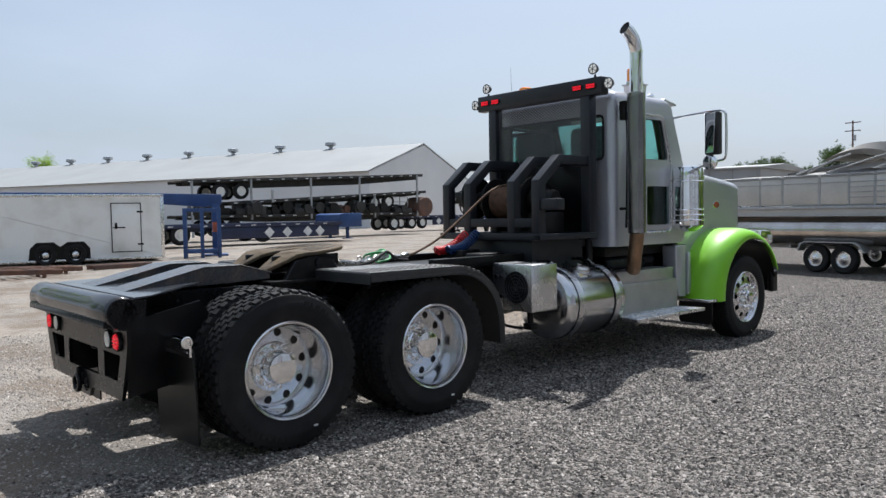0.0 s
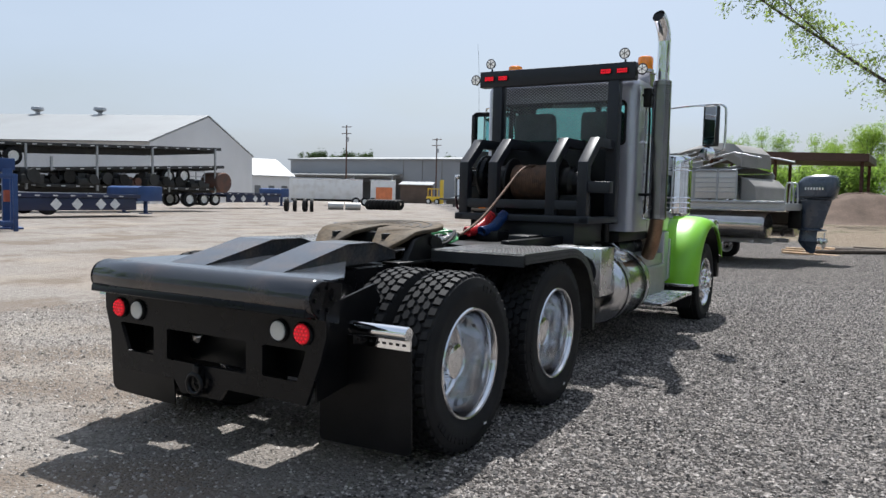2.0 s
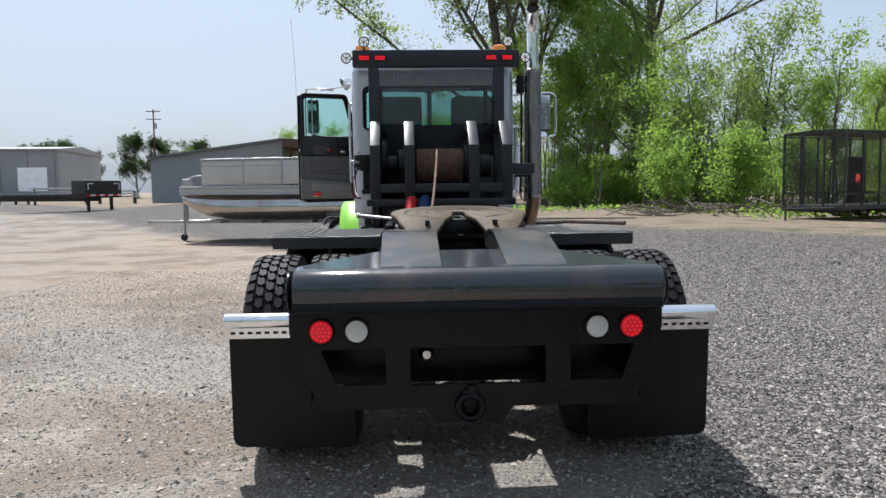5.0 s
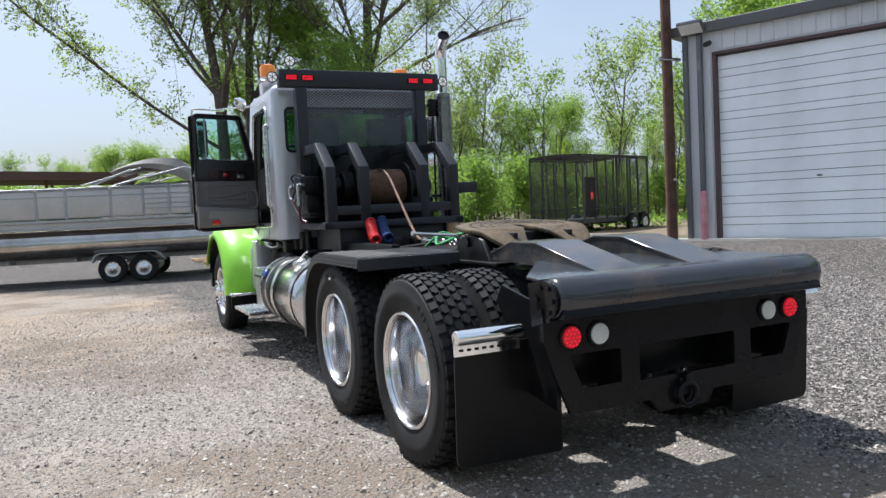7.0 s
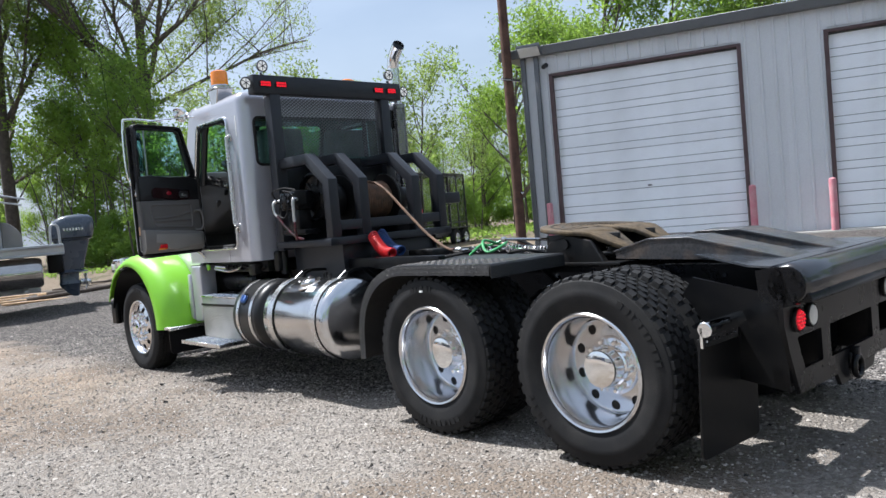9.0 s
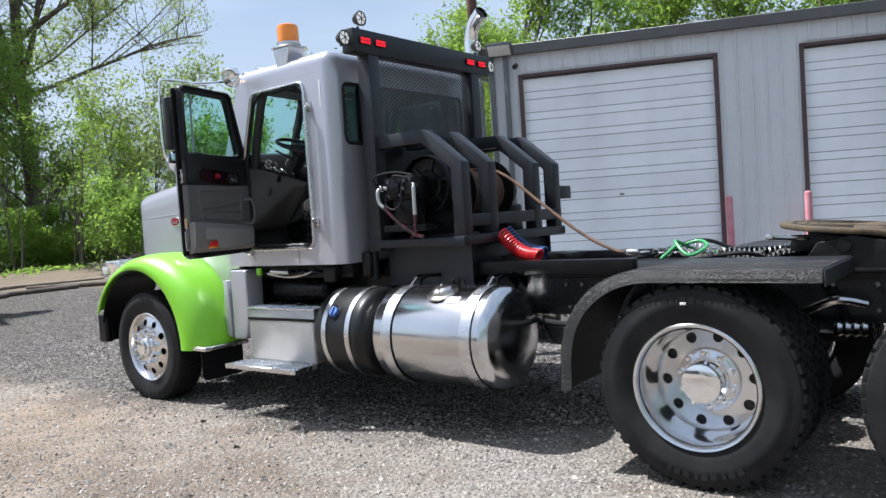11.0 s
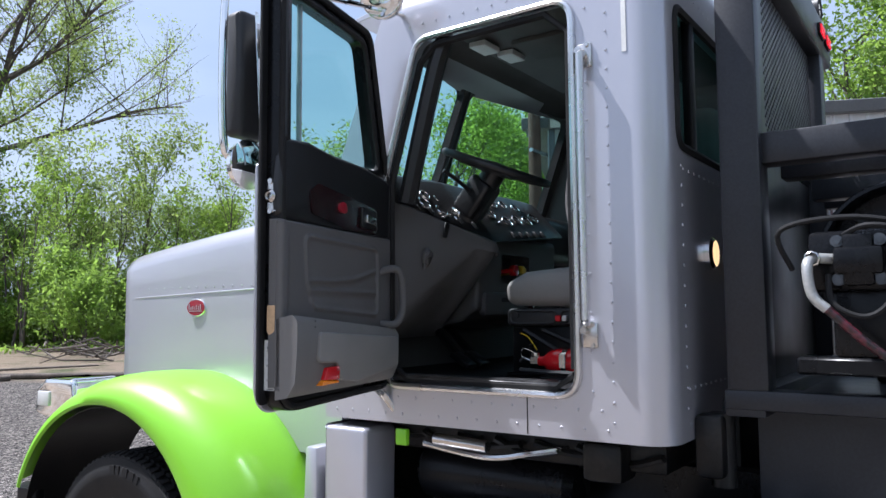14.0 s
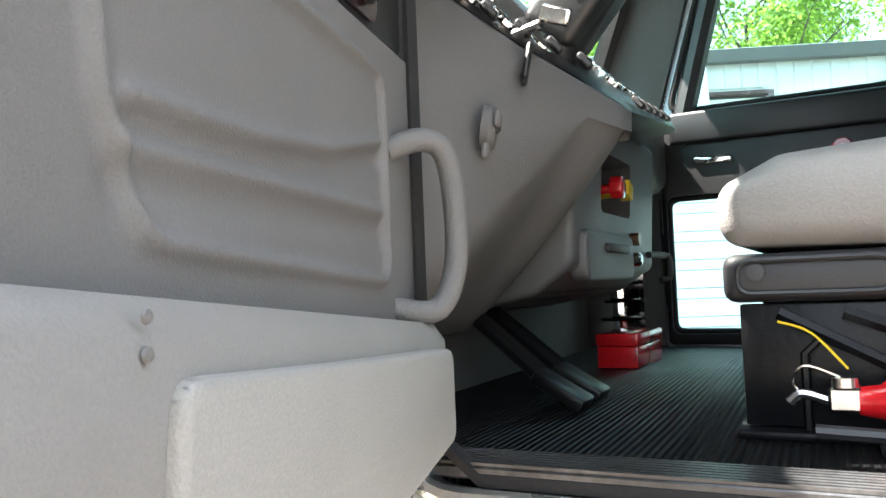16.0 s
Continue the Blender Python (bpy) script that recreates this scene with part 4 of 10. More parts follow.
for x, z, lean in ((-0.775, 3.04, 0), (0.775, 3.045, 0), (-0.965, 2.87, 0), (0.965, 2.875, 0)):
    b = bmx()
    lathe(b, [(0, 0.05), (0.03, 0.045), (0.048, 0.015), (0.055, -0.012), (0.058, -0.02), (0.052, -0.024), (0.046, -0.018)], (RX + x, 4.82, z), "y", 24)
    cyl(b, (RX + x, 4.84, z - 0.055), (RX + x, 4.84, z - 0.10 if abs(x) < 0.9 else z - 0.04), 0.012, 8)
    if abs(x) > 0.9:
        cyl(b, (RX + x * 0.92, 4.84, z), (RX + x, 4.84, z), 0.012, 8)
    lamp = part("work_lamp", b, PLASTIC, bar, "round black work lamp with a clear lens")
    b = bmx()
    lathe(b, [(0.047, -0.018), (0.03, -0.022), (0, -0.023)], (RX + x, 4.82, z), "y", 20)
    part("work_lamp_lens", b, WHITELED, lamp)
    b = bmx()
    for i in range(3):
        a = i * math.pi / 3 + 0.5
        d = Vector((math.cos(a), 0, math.sin(a))) * 0.047
        cyl(b, Vector((RX + x, 4.795, z)) - d, Vector((RX + x, 4.795, z)) + d, 0.0035, 6)
    part("work_lamp_grille", b, PLASTIC, lamp)


def bent_arm(x):
    b = bmx()
    o = [(4.80, 2.155), (4.33, 2.155), (4.015, 1.895), (4.015, 1.36), (4.115, 1.36), (4.115, 1.855), (4.365, 2.058), (4.80, 2.058)]
    prism(b, o, "x", x - 0.05, x + 0.05, 0.006, 2)
    part("winch_arm", b, RACK, truck, "bent square-tube winch arm")
for x in (-0.65, -0.31, 0.33, 0.66):
    bent_arm(RX + x)
b = bmx()
box(b, RX - 0.735, RX + 0.735, 4.00, 4.12, 1.30, 1.37, 0.008)
box(b, RX - 0.735, RX + 0.735, 4.80, 4.92, 1.28, 1.36, 0.008)
for s in (-1, 1):
    box(b, RX + s * 0.69 - 0.05, RX + s * 0.69 + 0.05, 4.0, 4.92, 1.302, 1.362, 0.008)
box(b, RX - 0.62, RX + 0.62, 4.02, 4.10, 1.43, 1.52, 0.008)
box(b, RX - 0.70, RX + 0.70, 4.12, 4.80, 1.296, 1.312, 0.003)
part("winch_base_frame", b, RACK, truck)
b = bmx()
box(b, RX - 0.56, RX + 0.56, 4.10, 4.84, 1.064, 1.298, 0.01)
for s in (-1, 1):
    box(b, RX + s * 0.57 - 0.006, RX + s * 0.57 + 0.006, 4.06, 4.86, 1.0, 1.30, 0.002, 1)
part("winch_pedestal", b, RACK, truck)
b = bmx()
box(b, RX + 0.70, RX + 0.93, 4.03, 4.14, 1.60, 1.71, 0.008)
part("stub_tube", b, RACK, truck)
# back sheet of the winch bay
b = bmx()
box(b, RX - 0.61, RX + 0.61, 4.86, 4.88, 1.36, 2.16, 0.004)
part("rack_back_sheet", b, SATIN, truck)
# winch drum with wound rope
b = bmx()
cyl(b, (RX - 0.25, 4.45, 1.70), (RX + 0.27, 4.45, 1.70), 0.13, 28)
for x in (RX - 0.27, RX + 0.27):
    lathe(b, [(0, -0.012), (0.25, -0.012), (0.256, 0), (0.25, 0.012), (0, 0.012)], (x, 4.45, 1.70), "x", 36)
winch = part("winch_drum", b, GRIMY, truck, "black winch drum")
b = bmx()
turns = 22
hel = []
for i in range(turns * 14 + 1):
    a = 2 * math.pi * i / 14
    hel.append((RX - 0.235 + 0.47 * i / (turns * 14), 4.45 + 0.175 * math.cos(a), 1.70 + 0.175 * math.sin(a)))
tube(b, hel, 0.0125, 6, 0)
cyl(b, (RX - 0.24, 4.45, 1.70), (RX + 0.245, 4.45, 1.70), 0.168, 28)
part("wound_rope", b, RUST, winch, "rusty wire rope wound on the drum")
b = bmx()
tube(b, [(RX - 0.02, 4.42, 1.875), (RX - 0.03, 4.24, 1.86), (RX - 0.04, 4.05, 1.78), (RX - 0.07, 3.75, 1.56), (RX - 0.11, 3.42, 1.33), (RX - 0.15, 3.16, 1.205), (RX - 0.15, 3.05, 1.185)], 0.0125, 8)
part("winch_rope", b, RUST, truck, "rusty wire rope running down to the deck")
b = bmx()
lathe(b, [(0, -0.05), (0.018, -0.05), (0.024, -0.02), (0.024, 0.03), (0.014, 0.05), (0, 0.05)], (RX - 0.15, 3.02, 1.185), "y", 12)
lathe(b, [(0.028 + 0.009 * math.cos(2 * math.pi * i / 8), 0.009 * math.sin(2 * math.pi * i / 8)) for i in range(8)], (RX - 0.15, 2.93, 1.182), "z", 16, close=True)
lk = Vector((RX - 0.15, 2.86, 1.18))
for i in range(9):
    lathe(b, [(0.022 + 0.007 * math.cos(2 * math.pi * j / 6), 0.007 * math.sin(2 * math.pi * j / 6)) for j in range(6)], lk + Vector((random.uniform(-0.03, 0.03), -i * 0.05, -0.005)), "z" if i % 2 else "x", 12, close=True)
part("rope_hook_chain", b, HAZY, truck, "steel hook and chain at the rope's end")
# gearbox, brake and hydraulic motor
b = bmx()
lathe(b, [(0, 0.29), (0.15, 0.29), (0.17, 0.32), (0.17, 0.40), (0.12, 0.43), (0.11, 0.54), (0.09, 0.56), (0, 0.56)], (RX, 4.45, 1.70), "x", 28)
box(b, RX + 0.30, RX + 0.55, 4.3, 4.6, 1.312, 1.58, 0.02)
part("winch_gearbox", b, GRIMY, truck)
b = bmx()
lathe(b, [(0, -0.30), (0.15, -0.30), (0.16, -0.34), (0.15, -0.42), (0.10, -0.44), (0.10, -0.58), (0, -0.58)], (RX, 4.45, 1.72), "x", 28)
part("winch_brake", b, GRIMY, truck)
# large flanged end wheel with a raised lip
b = bmx()
lathe(b, [(0.06, -0.575), (0.10, -0.575), (0.115, -0.560), (0.17, -0.556), (0.198, -0.565), (0.208, -0.600), (0.216, -0.612), (0.226, -0.610), (0.232, -0.598), (0.230, -0.55), (0.215, -0.53), (0.06, -0.53)], (RX, 4.43, 1.755), "x", 56)
wheel_ = part("winch_end_wheel", b, BLACK, truck, "black flanged end wheel of the winch")
for i in range(6):
    b = bmx()
    box(b, -0.572, -0.552, -0.012, 0.012, 0.10, 0.195, 0.004, 1, m=Matrix.Translation((RX, 4.43, 1.755)) @ Matrix.Rotation(i * math.pi / 3 + 0.3, 4, "X"))
    part("web", b, GRIMY, wheel_)
b = bmx()
box(b, -0.79, -0.60, 4.36, 4.655, 1.655, 1.825, 0.018, 2)
box(b, -0.77, -0.60, 4.30, 4.70, 1.42, 1.47, 0.008, 1)
box(b, -0.76, -0.62, 4.40, 4.60, 1.47, 1.66, 0.012, 2)
box(b, -0.835, -0.795, 4.485, 4.562, 1.668, 1.812, 0.012, 2)
box(b, -0.84, -0.805, 4.462, 4.585, 1.700, 1.776, 0.012, 2)
lathe(b, [(0, -0.80), (0.085, -0.80), (0.09, -0.62), (0.075, -0.57), (0, -0.57)], (RX, 4.47, 1.74), "x", 20)
motor = part("hydraulic_valve_block", b, BLACK, truck, "black hydraulic motor and valve block")
for dy in (4.472, 4.575):
    for dz in (1.687, 1.793):
        b = bmx()
        cyl(b, (-0.795, dy, dz), (-0.818, dy, dz), 0.017, 14)
        cyl(b, (-0.818, dy, dz), (-0.828, dy, dz), 0.011, 6)
        part("bolt", b, WORN, motor)
b = bmx()
box(b, -0.83, -0.70, 4.335, 4.425, 1.690, 1.825, 0.008, 2)
box(b, -0.80, -0.72, 4.41, 4.47, 1.72, 1.79, 0.008, 2)
part("relief_valve", b, GRIMY, motor)
for dy, dz in ((4.405, 1.79), (4.415, 1.735), (4.35, 1.80)):
    b = bmx()
    cyl(b, (-0.825, dy, dz), (-0.85, dy, dz), 0.015, 6)
    part("plug", b, WORN, motor)
PINKHOSE = material("dark_hose_with_red_sheath", (0.014, 0.008, 0.009), 0.32, vary=0.2, scale=30, fine=120, second=(0.16, 0.02, 0.035), patch=0.60)
for fit, line in (([(-0.80, 4.585, 1.745), (-0.835, 4.635, 1.745), (-0.865, 4.645, 1.72), (-0.865, 4.635, 1.645), (-0.86, 4.60, 1.605)], [(-0.86, 4.60, 1.605), (-0.85, 4.52, 1.525), (-0.84, 4.43, 1.45), (-0.82, 4.35, 1.395), (-0.79, 4.30, 1.38)]),
                  ([(-0.80, 4.34, 1.745), (-0.855, 4.305, 1.745), (-0.872, 4.298, 1.715), (-0.872, 4.30, 1.54)], [(-0.872, 4.30, 1.54), (-0.868, 4.305, 1.47), (-0.85, 4.325, 1.40), (-0.80, 4.40, 1.378)])):
    b = bmx()
    tube(b, fit, 0.0145, 10)
    fitting = part("hose_fitting", b, WHITEHOSE, motor, "whitish hose end fitting")
    b = bmx()
    tube(b, line, 0.0125, 10)
    part("hydraulic_hose", b, PINKHOSE, motor, "dark hydraulic hose with a red stripe")
    b = bmx()
    lathe(b, [(0.018, -0.018), (0.022, -0.015), (0.022, 0.015), (0.018, 0.018)], fit[1], "x", 8)
    part("fitting_nut", b, HAZY, fitting)
for line in ([(-0.82, 4.60, 1.70), (-0.85, 4.585, 1.62), (-0.85, 4.51, 1.585), (-0.845, 4.45, 1.63), (-0.84, 4.435, 1.74), (-0.82, 4.42, 1.82)], [(-0.78, 4.58, 1.80), (-0.84, 4.50, 1.83), (-0.83, 4.40, 1.81), (-0.80, 4.34, 1.77)], [(-0.76, 4.70, 1.72), (-0.82, 4.72, 1.83), (-0.80, 4.55, 1.86), (-0.78, 4.38, 1.83)]):
    b = bmx()
    tube(b, line, 0.008, 8)
    part("rubber_hose", b, RUBBER, motor)
# coiled air lines
def coil(p0, p1, r, turns, wire, mat, name, label):
    p0, p1 = Vector(p0), Vector(p1)
    d = (p1 - p0)
    u = d.orthogonal().normalized()
    v = d.normalized().cross(u)
    pts = []
    for i in range(turns * 12 + 1):
        a = 2 * math.pi * i / 12
        t = i / (turns * 12)
        sag = -0.05 * math.sin(math.pi * t)
        pts.append(p0 + d * t + (u * math.cos(a) + v * math.sin(a)) * r + Vector((0, 0, sag)))
    b = bmx()
    tube(b, pts, wire, 6, 0)
    return part(name, b, mat, truck, label)
coil((-0.26, 3.98, 1.36), (-0.34, 3.62, 1.19), 0.045, 16, 0.0095, REDHOSE, "coiled_air_line", "red coiled air line")
coil((-0.13, 4.02, 1.37), (-0.20, 3.66, 1.20), 0.045, 16, 0.0095, BLUEHOSE, "coiled_air_line", "blue coiled air line")
coil((0.06, 2.66, 1.20), (0.10, 1.98, 1.185), 0.032, 22, 0.006, HAZY, "coiled_cable", "grey coiled electric cable")
b = bmx()
tube(b, [(-0.22, 2.78, 1.14), (-0.15, 2.70, 1.22), (-0.02, 2.75, 1.20), (0.05, 2.62, 1.24), (-0.08, 2.52, 1.21), (-0.2, 2.60, 1.16), (-0.1, 2.72, 1.25), (0.1, 2.66, 1.18), (0.12, 2.5, 1.15)], 0.011, 8)
part("green_cable", b, GREENHOSE, truck, "loose loops of green cable")
b = bmx()
tube(b, [(-0.3, 3.2, 1.12), (-0.12, 2.9, 1.16), (0.1, 2.62, 1.24), (0.16, 2.4, 1.16), (0.05, 2.2, 1.12), (-0.1, 2.3, 1.16), (0.0, 2.55, 1.13), (0.22, 2.7, 1.1)], 0.013, 8)
part("rubber_line", b, RUBBER, truck)
# deck clutter behind the cab
b = bmx()
box(b, -0.42, 0.42, 2.75, 3.95, 1.05, 1.10, 0.006)
box(b, -0.30, -0.05, 3.72, 3.98, 1.10, 1.20, 0.015)
box(b, 0.12, 0.34, 3.6, 3.95, 1.10, 1.18, 0.015)
part("deck_plate", b, GRIMY, truck)

# ---- tanks, steps, boxes ----
def tank(x, y0, y1, r, z, mat, name, label):
    b = bmx()
    n = 0.05
    prof = [(0, y0 - 0.02), (r * 0.5, y0 - 0.018), (r * 0.86, y0 - 0.004), (r * 0.96, y0 + 0.02), (r, y0 + n + 0.01), (r, y0 + n + 0.012), (r, y1 - n), (r * 0.96, y1 - 0.02), (r * 0.86, y1 + 0.004), (r * 0.5, y1 + 0.018), (0, y1 + 0.02)]
    lathe(b, prof, (x, 0, z), "y", 64)
    return part(name, b, mat, truck, label)
def strap(x, y, r, z, w, mat, parent, name="tank_strap"):
    b = bmx()
    lathe(b, [(r + 0.001, -w / 2), (r + 0.006, -w / 2), (r + 0.006, w / 2), (r + 0.001, w / 2)], (x, y, z), "y", 64)
    return part(name, b, mat, parent)
TX, TZ, TR = 0.815, 0.685, 0.345
for s, y0, y1 in ((-1, 3.57, 4.56), (1, 3.98, 4.88)):
    tk = tank(s * TX, y0, y1, TR, TZ, TANKALU, "fuel_tank", "polished aluminium fuel tank with two straps")
    for y in (y0 + 0.16, y1 - 0.16):
        strap(s * TX, y - 0.046, TR, TZ, 0.004, RUBBER, tk, "strap_edge")
        strap(s * TX, y, TR, TZ, 0.085, BRUSHED, tk)
        b = bmx()
        for dy in (-0.040, 0.040):
            prism(b, [(s * 0.43, 0.97), (s * 0.43, 1.05), (s * 0.56, 1.095), (s * 0.72, 1.10), (s * 0.79, 1.075), (s * 0.80, 1.03), (s * 0.775, 1.03), (s * 0.765, 1.06), (s * 0.70, 1.078), (s * 0.56, 1.07)], "y", y + dy - 0.004, y + dy + 0.004)
        box(b, min(s * 0.782, s * 0.80), max(s * 0.782, s * 0.80), y - 0.042, y + 0.042, 1.035, 1.05)
        box(b, min(s * 0.755, s * 0.79), max(s * 0.755, s * 0.79), y - 0.044, y + 0.044, 1.068, 1.08)
        hang = part("strap_hanger", b, SATIN, tk, "black steel strap hanger")
        b = bmx()
        cyl(b, (s * 0.89, y, 1.005), (s * 0.78, y, 1.085), 0.0075, 8)
        part("strap_bolt", b, HAZY, hang)
        b = bmx()
        for i in range(2):
            a0 = math.radians(74 - 9 * i)
            c0 = Matrix.Translation((s * TX, y, TZ)) @ Matrix.Rotation(s * (math.pi / 2 - a0), 4, "Y") @ Matrix.Translation((0, 0, TR + 0.007))
            box(b, -0.030, 0.030, -0.026 + 0.002 * i, 0.026 - 0.002 * i, -0.002, 0.003 + 0.004 * i, 0.001, 1, m=c0)
        part("strap_lug", b, BRUSHED, tk, "bright strap lug")
    b = bmx()
    ang = 66 if s > 0 else 114
    capm = Matrix.Translation((s * TX, (y0 + y1) / 2 - 0.03, TZ)) @ Matrix.Rotation(radians(-(ang - 90)), 4, "Y") @ Matrix.Translation((0, 0, TR - 0.008))
    lathe(b, [(0.112, 0), (0.110, 0.008), (0.086, 0.012), (0.074, 0.016), (0.072, 0.034), (0.064, 0.043), (0.03, 0.050), (0, 0.051)], (0, 0, 0), "z", 36, m=capm)
    cap_ = part("filler_cap", b, HAZY, tk, "aluminium filler cap")
    for i in range(2):
        b = bmx()
        box(b, 0.018, 0.066, -0.007, 0.007, 0.036, 0.056, 0.004, m=capm @ pose(0, 0, 0, 0, 0, 20 + 180 * i))
        part("grip_rib", b, HAZY, cap_)
    b = bmx()
    for i in range(3):
        cyl(b, (s * (TX - 0.06), (y0 + y1) / 2 - 0.02 + 0.045 * (i - 1), 1.02), (s * (TX - 0.06), (y0 + y1) / 2 - 0.02 + 0.045 * (i - 1), 1.065 + 0.012 * (i % 2)), 0.016, 8)
    part("tank_fitting", b, GRIMY, tk)
    b = bmx()
    prism(b, [(0, -0.055), (0.06, -0.055), (0.06, 0.055), (0, 0.055)], "z", 0, 0.002, m=Matrix.Translation((s * TX, y0 + 0.33, TZ)) @ Matrix.Rotation(radians(-38 if s < 0 else 38), 4, "Y") @ Matrix.Translation((-0.03, 0, TR)))
    part("tank_label", b, PAPER, tk, "white and yellow warning label")
    b = bmx()
    strap_m = Matrix.Translation((s * TX, y0 + 0.33, TZ)) @ Matrix.Rotation(radians(-38 if s < 0 else 38), 4, "Y") @ Matrix.Translation((-0.03, 0, TR))
    for i in range(4):
        prism(b, [(0.008 + 0.011 * i, -0.045), (0.013 + 0.011 * i, -0.045), (0.013 + 0.011 * i, 0.02 + 0.02 * (i % 2)), (0.008 + 0.011 * i, 0.02 + 0.02 * (i % 2))], "z", 0.002, 0.003, m=strap_m)
    part("label_print", b, YELLOW, tk)
# black plastic fluid tank in front of the left fuel tank
df = tank(-0.80, 4.67, 5.17, 0.335, 0.68, FLUIDTANK, "fluid_tank", "black plastic fluid tank with two metal straps")
for y in (4.80, 5.04):
    strap(-0.80, y, 0.335, 0.68, 0.045, BRUSHED, df)
b = bmx()
capm = Matrix.Translation((-0.80, 4.955, 0.68)) @ Matrix.Rotation(radians(-58), 4, "Y") @ Matrix.Translation((0, 0, 0.325))
lathe(b, [(0.06, 0.0), (0.062, 0.012), (0.05, 0.014), (0.05, 0.004)], (0, 0, 0), "z", 24, m=capm)
part("filler_recess", b, BLACK, df)
b = bmx()
lathe(b, [(0.038, 0.0), (0.04, 0.03), (0.034, 0.036), (0, 0.038)], (0, 0, 0), "z", 16, m=capm)
box(b, -0.034, 0.034, -0.008, 0.008, 0.03, 0.05, 0.004, m=capm)
part("filler_cap", b, BLUECAP, df, "blue filler cap")

# steps: left box with a tread, right long tool box
b = bmx()
box(b, -0.955, -0.58, 5.325, 6.125, 0.42, 0.838, 0.008)
stp = part("step_box", b, STEPALU, truck, "aluminium battery box with two steps")
b = bmx()
box(b, -0.962, -0.955, 5.335, 6.115, 0.43, 0.745, 0.002, 1)
part("step_front", b, TREAD_ALU, stp, "tread-plate front panel")
b = bmx()
box(b, -0.963, -0.55, 5.315, 6.135, 0.839, 0.857, 0.004)
for i in range(26):
    for k in range(4):
        lathe(b, [(0.010, 0), (0.008, 0.006), (0.005, 0.006)], (-0.93 + 0.035 * k, 5.345 + i * 0.0305, 0.857), "z", 8)
part("upper_tread", b, BRUSHED, stp)
b = bmx()
box(b, -0.966, -0.956, 5.32, 6.13, 0.752, 0.776, 0.002, 1)
part("panel_gap", b, SATIN, stp)
b = bmx()
prism(b, [(-1.215, 6.15), (-0.95, 6.10), (-0.95, 5.33), (-1.215, 5.30)], "z", 0.385, 0.424, 0.004, 1)
for i in range(26):
    for k in range(5):
        lathe(b, [(0.010, 0), (0.008, 0.006), (0.005, 0.006)], (-1.18 + 0.045 * k, 5.35 + i * 0.03, 0.424), "z", 8)
part("lower_tread", b, BRUSHED, stp)
b = bmx()
box(b, 0.58, 0.955, 4.93, 6.15, 0.47, 0.80, 0.008)
prism(b, [(0.60, 0.80), (0.93, 0.80), (0.93, 0.93), (0.60, 0.93)], "y", 4.95, 6.1, 0.008)
stp = part("step_box", b, STEPALU, truck, "long aluminium tool box with a step")
b = bmx()
box(b, 0.955, 0.962, 4.95, 6.13, 0.50, 0.78, 0.002, 1)
part("step_front", b, TREAD_ALU, stp, "tread-plate front panel")
b = bmx()
prism(b, [(0.95, 4.93), (1.27, 4.90), (1.27, 6.20), (0.95, 6.15)], "z", 0.445, 0.48, 0.004, 1)
for i in range(40):
    for k in range(5):
        lathe(b, [(0.010, 0), (0.008, 0.006), (0.005, 0.006)], (1.00 + 0.055 * k, 4.96 + i * 0.03, 0.48), "z", 8)
part("lower_tread", b, BRUSHED, stp)
# hydraulic oil cooler on the right
b = bmx()
box(b, 0.60, 1.09, 3.50, 3.86, 0.67, 1.105, 0.012)
cool = part("oil_cooler_box", b, BRUSHED, truck, "aluminium hydraulic oil cooler with a round fan grille")
b = bmx()
for rr in (0.03, 0.06, 0.09, 0.12, 0.145):
    lathe(b, [(rr + 0.004 * math.cos(2 * math.pi * i / 6), 0.004 * math.sin(2 * math.pi * i / 6)) for i in range(6)], (0.90, 3.492, 0.89), "y", 28, close=True)
for i in range(6):
    a = i * math.pi / 3
    cyl(b, (0.90, 3.492, 0.89), (0.90 + 0.15 * math.cos(a), 3.492, 0.89 + 0.15 * math.sin(a)), 0.003, 6)
part("fan_grille", b, PLASTIC, cool)
# black disc on the flat face paints the shade behind the grille
b = bmx()
cyl(b, (0.90, 3.494, 0.89), (0.90, 3.502, 0.89), 0.15, 32)
part("fan_recess", b, SATIN, cool)
for x in (0.66, 0.72):
    for z in (0.80, 0.98):
        b = bmx()
        cyl(b, (x, 3.48, z), (x, 3.50, z), 0.02, 10)
        part("bolt", b, SATIN, cool)
b = bmx()
cyl(b, (0.98, 3.6, 0.67), (0.98, 3.6, 0.54), 0.03, 12)
box(b, 0.93, 1.03, 3.55, 3.65, 0.50, 0.56, 0.01)
tube(b, [(0.62, 3.5, 0.58), (0.8, 3.48, 0.53), (0.98, 3.5, 0.52)], 0.014, 8)
part("cooler_fitting", b, SATIN, cool)

# ---- exhaust stack, air cleaner, mirrors ----
b = bmx()
tube(b, [(1.125, 5.10, 1.33), (1.125, 5.10, 1.5), (1.125, 5.10, 3.05), (1.125, 5.10, 3.20), (1.12, 5.06, 3.32), (1.11, 4.98, 3.40), (1.10, 4.94, 3.425)], 0.066, 24, 5, False)
stack = part("exhaust_pipe", b, CHROME, truck, "chrome exhaust stack with a curved tip")
# flat black disc stands in for the shade inside the open tip
b = bmx()
lathe(b, [(0, 0.0), (0.062, 0.0)], (0, 0, 0), "z", 24, m=Matrix.Translation((1.102, 4.952, 3.417)) @ Vector((0, -0.85, 0.5)).to_track_quat("Z", "Y").to_matrix().to_4x4())
part("stack_mouth", b, SATIN, stack)
b = bmx()
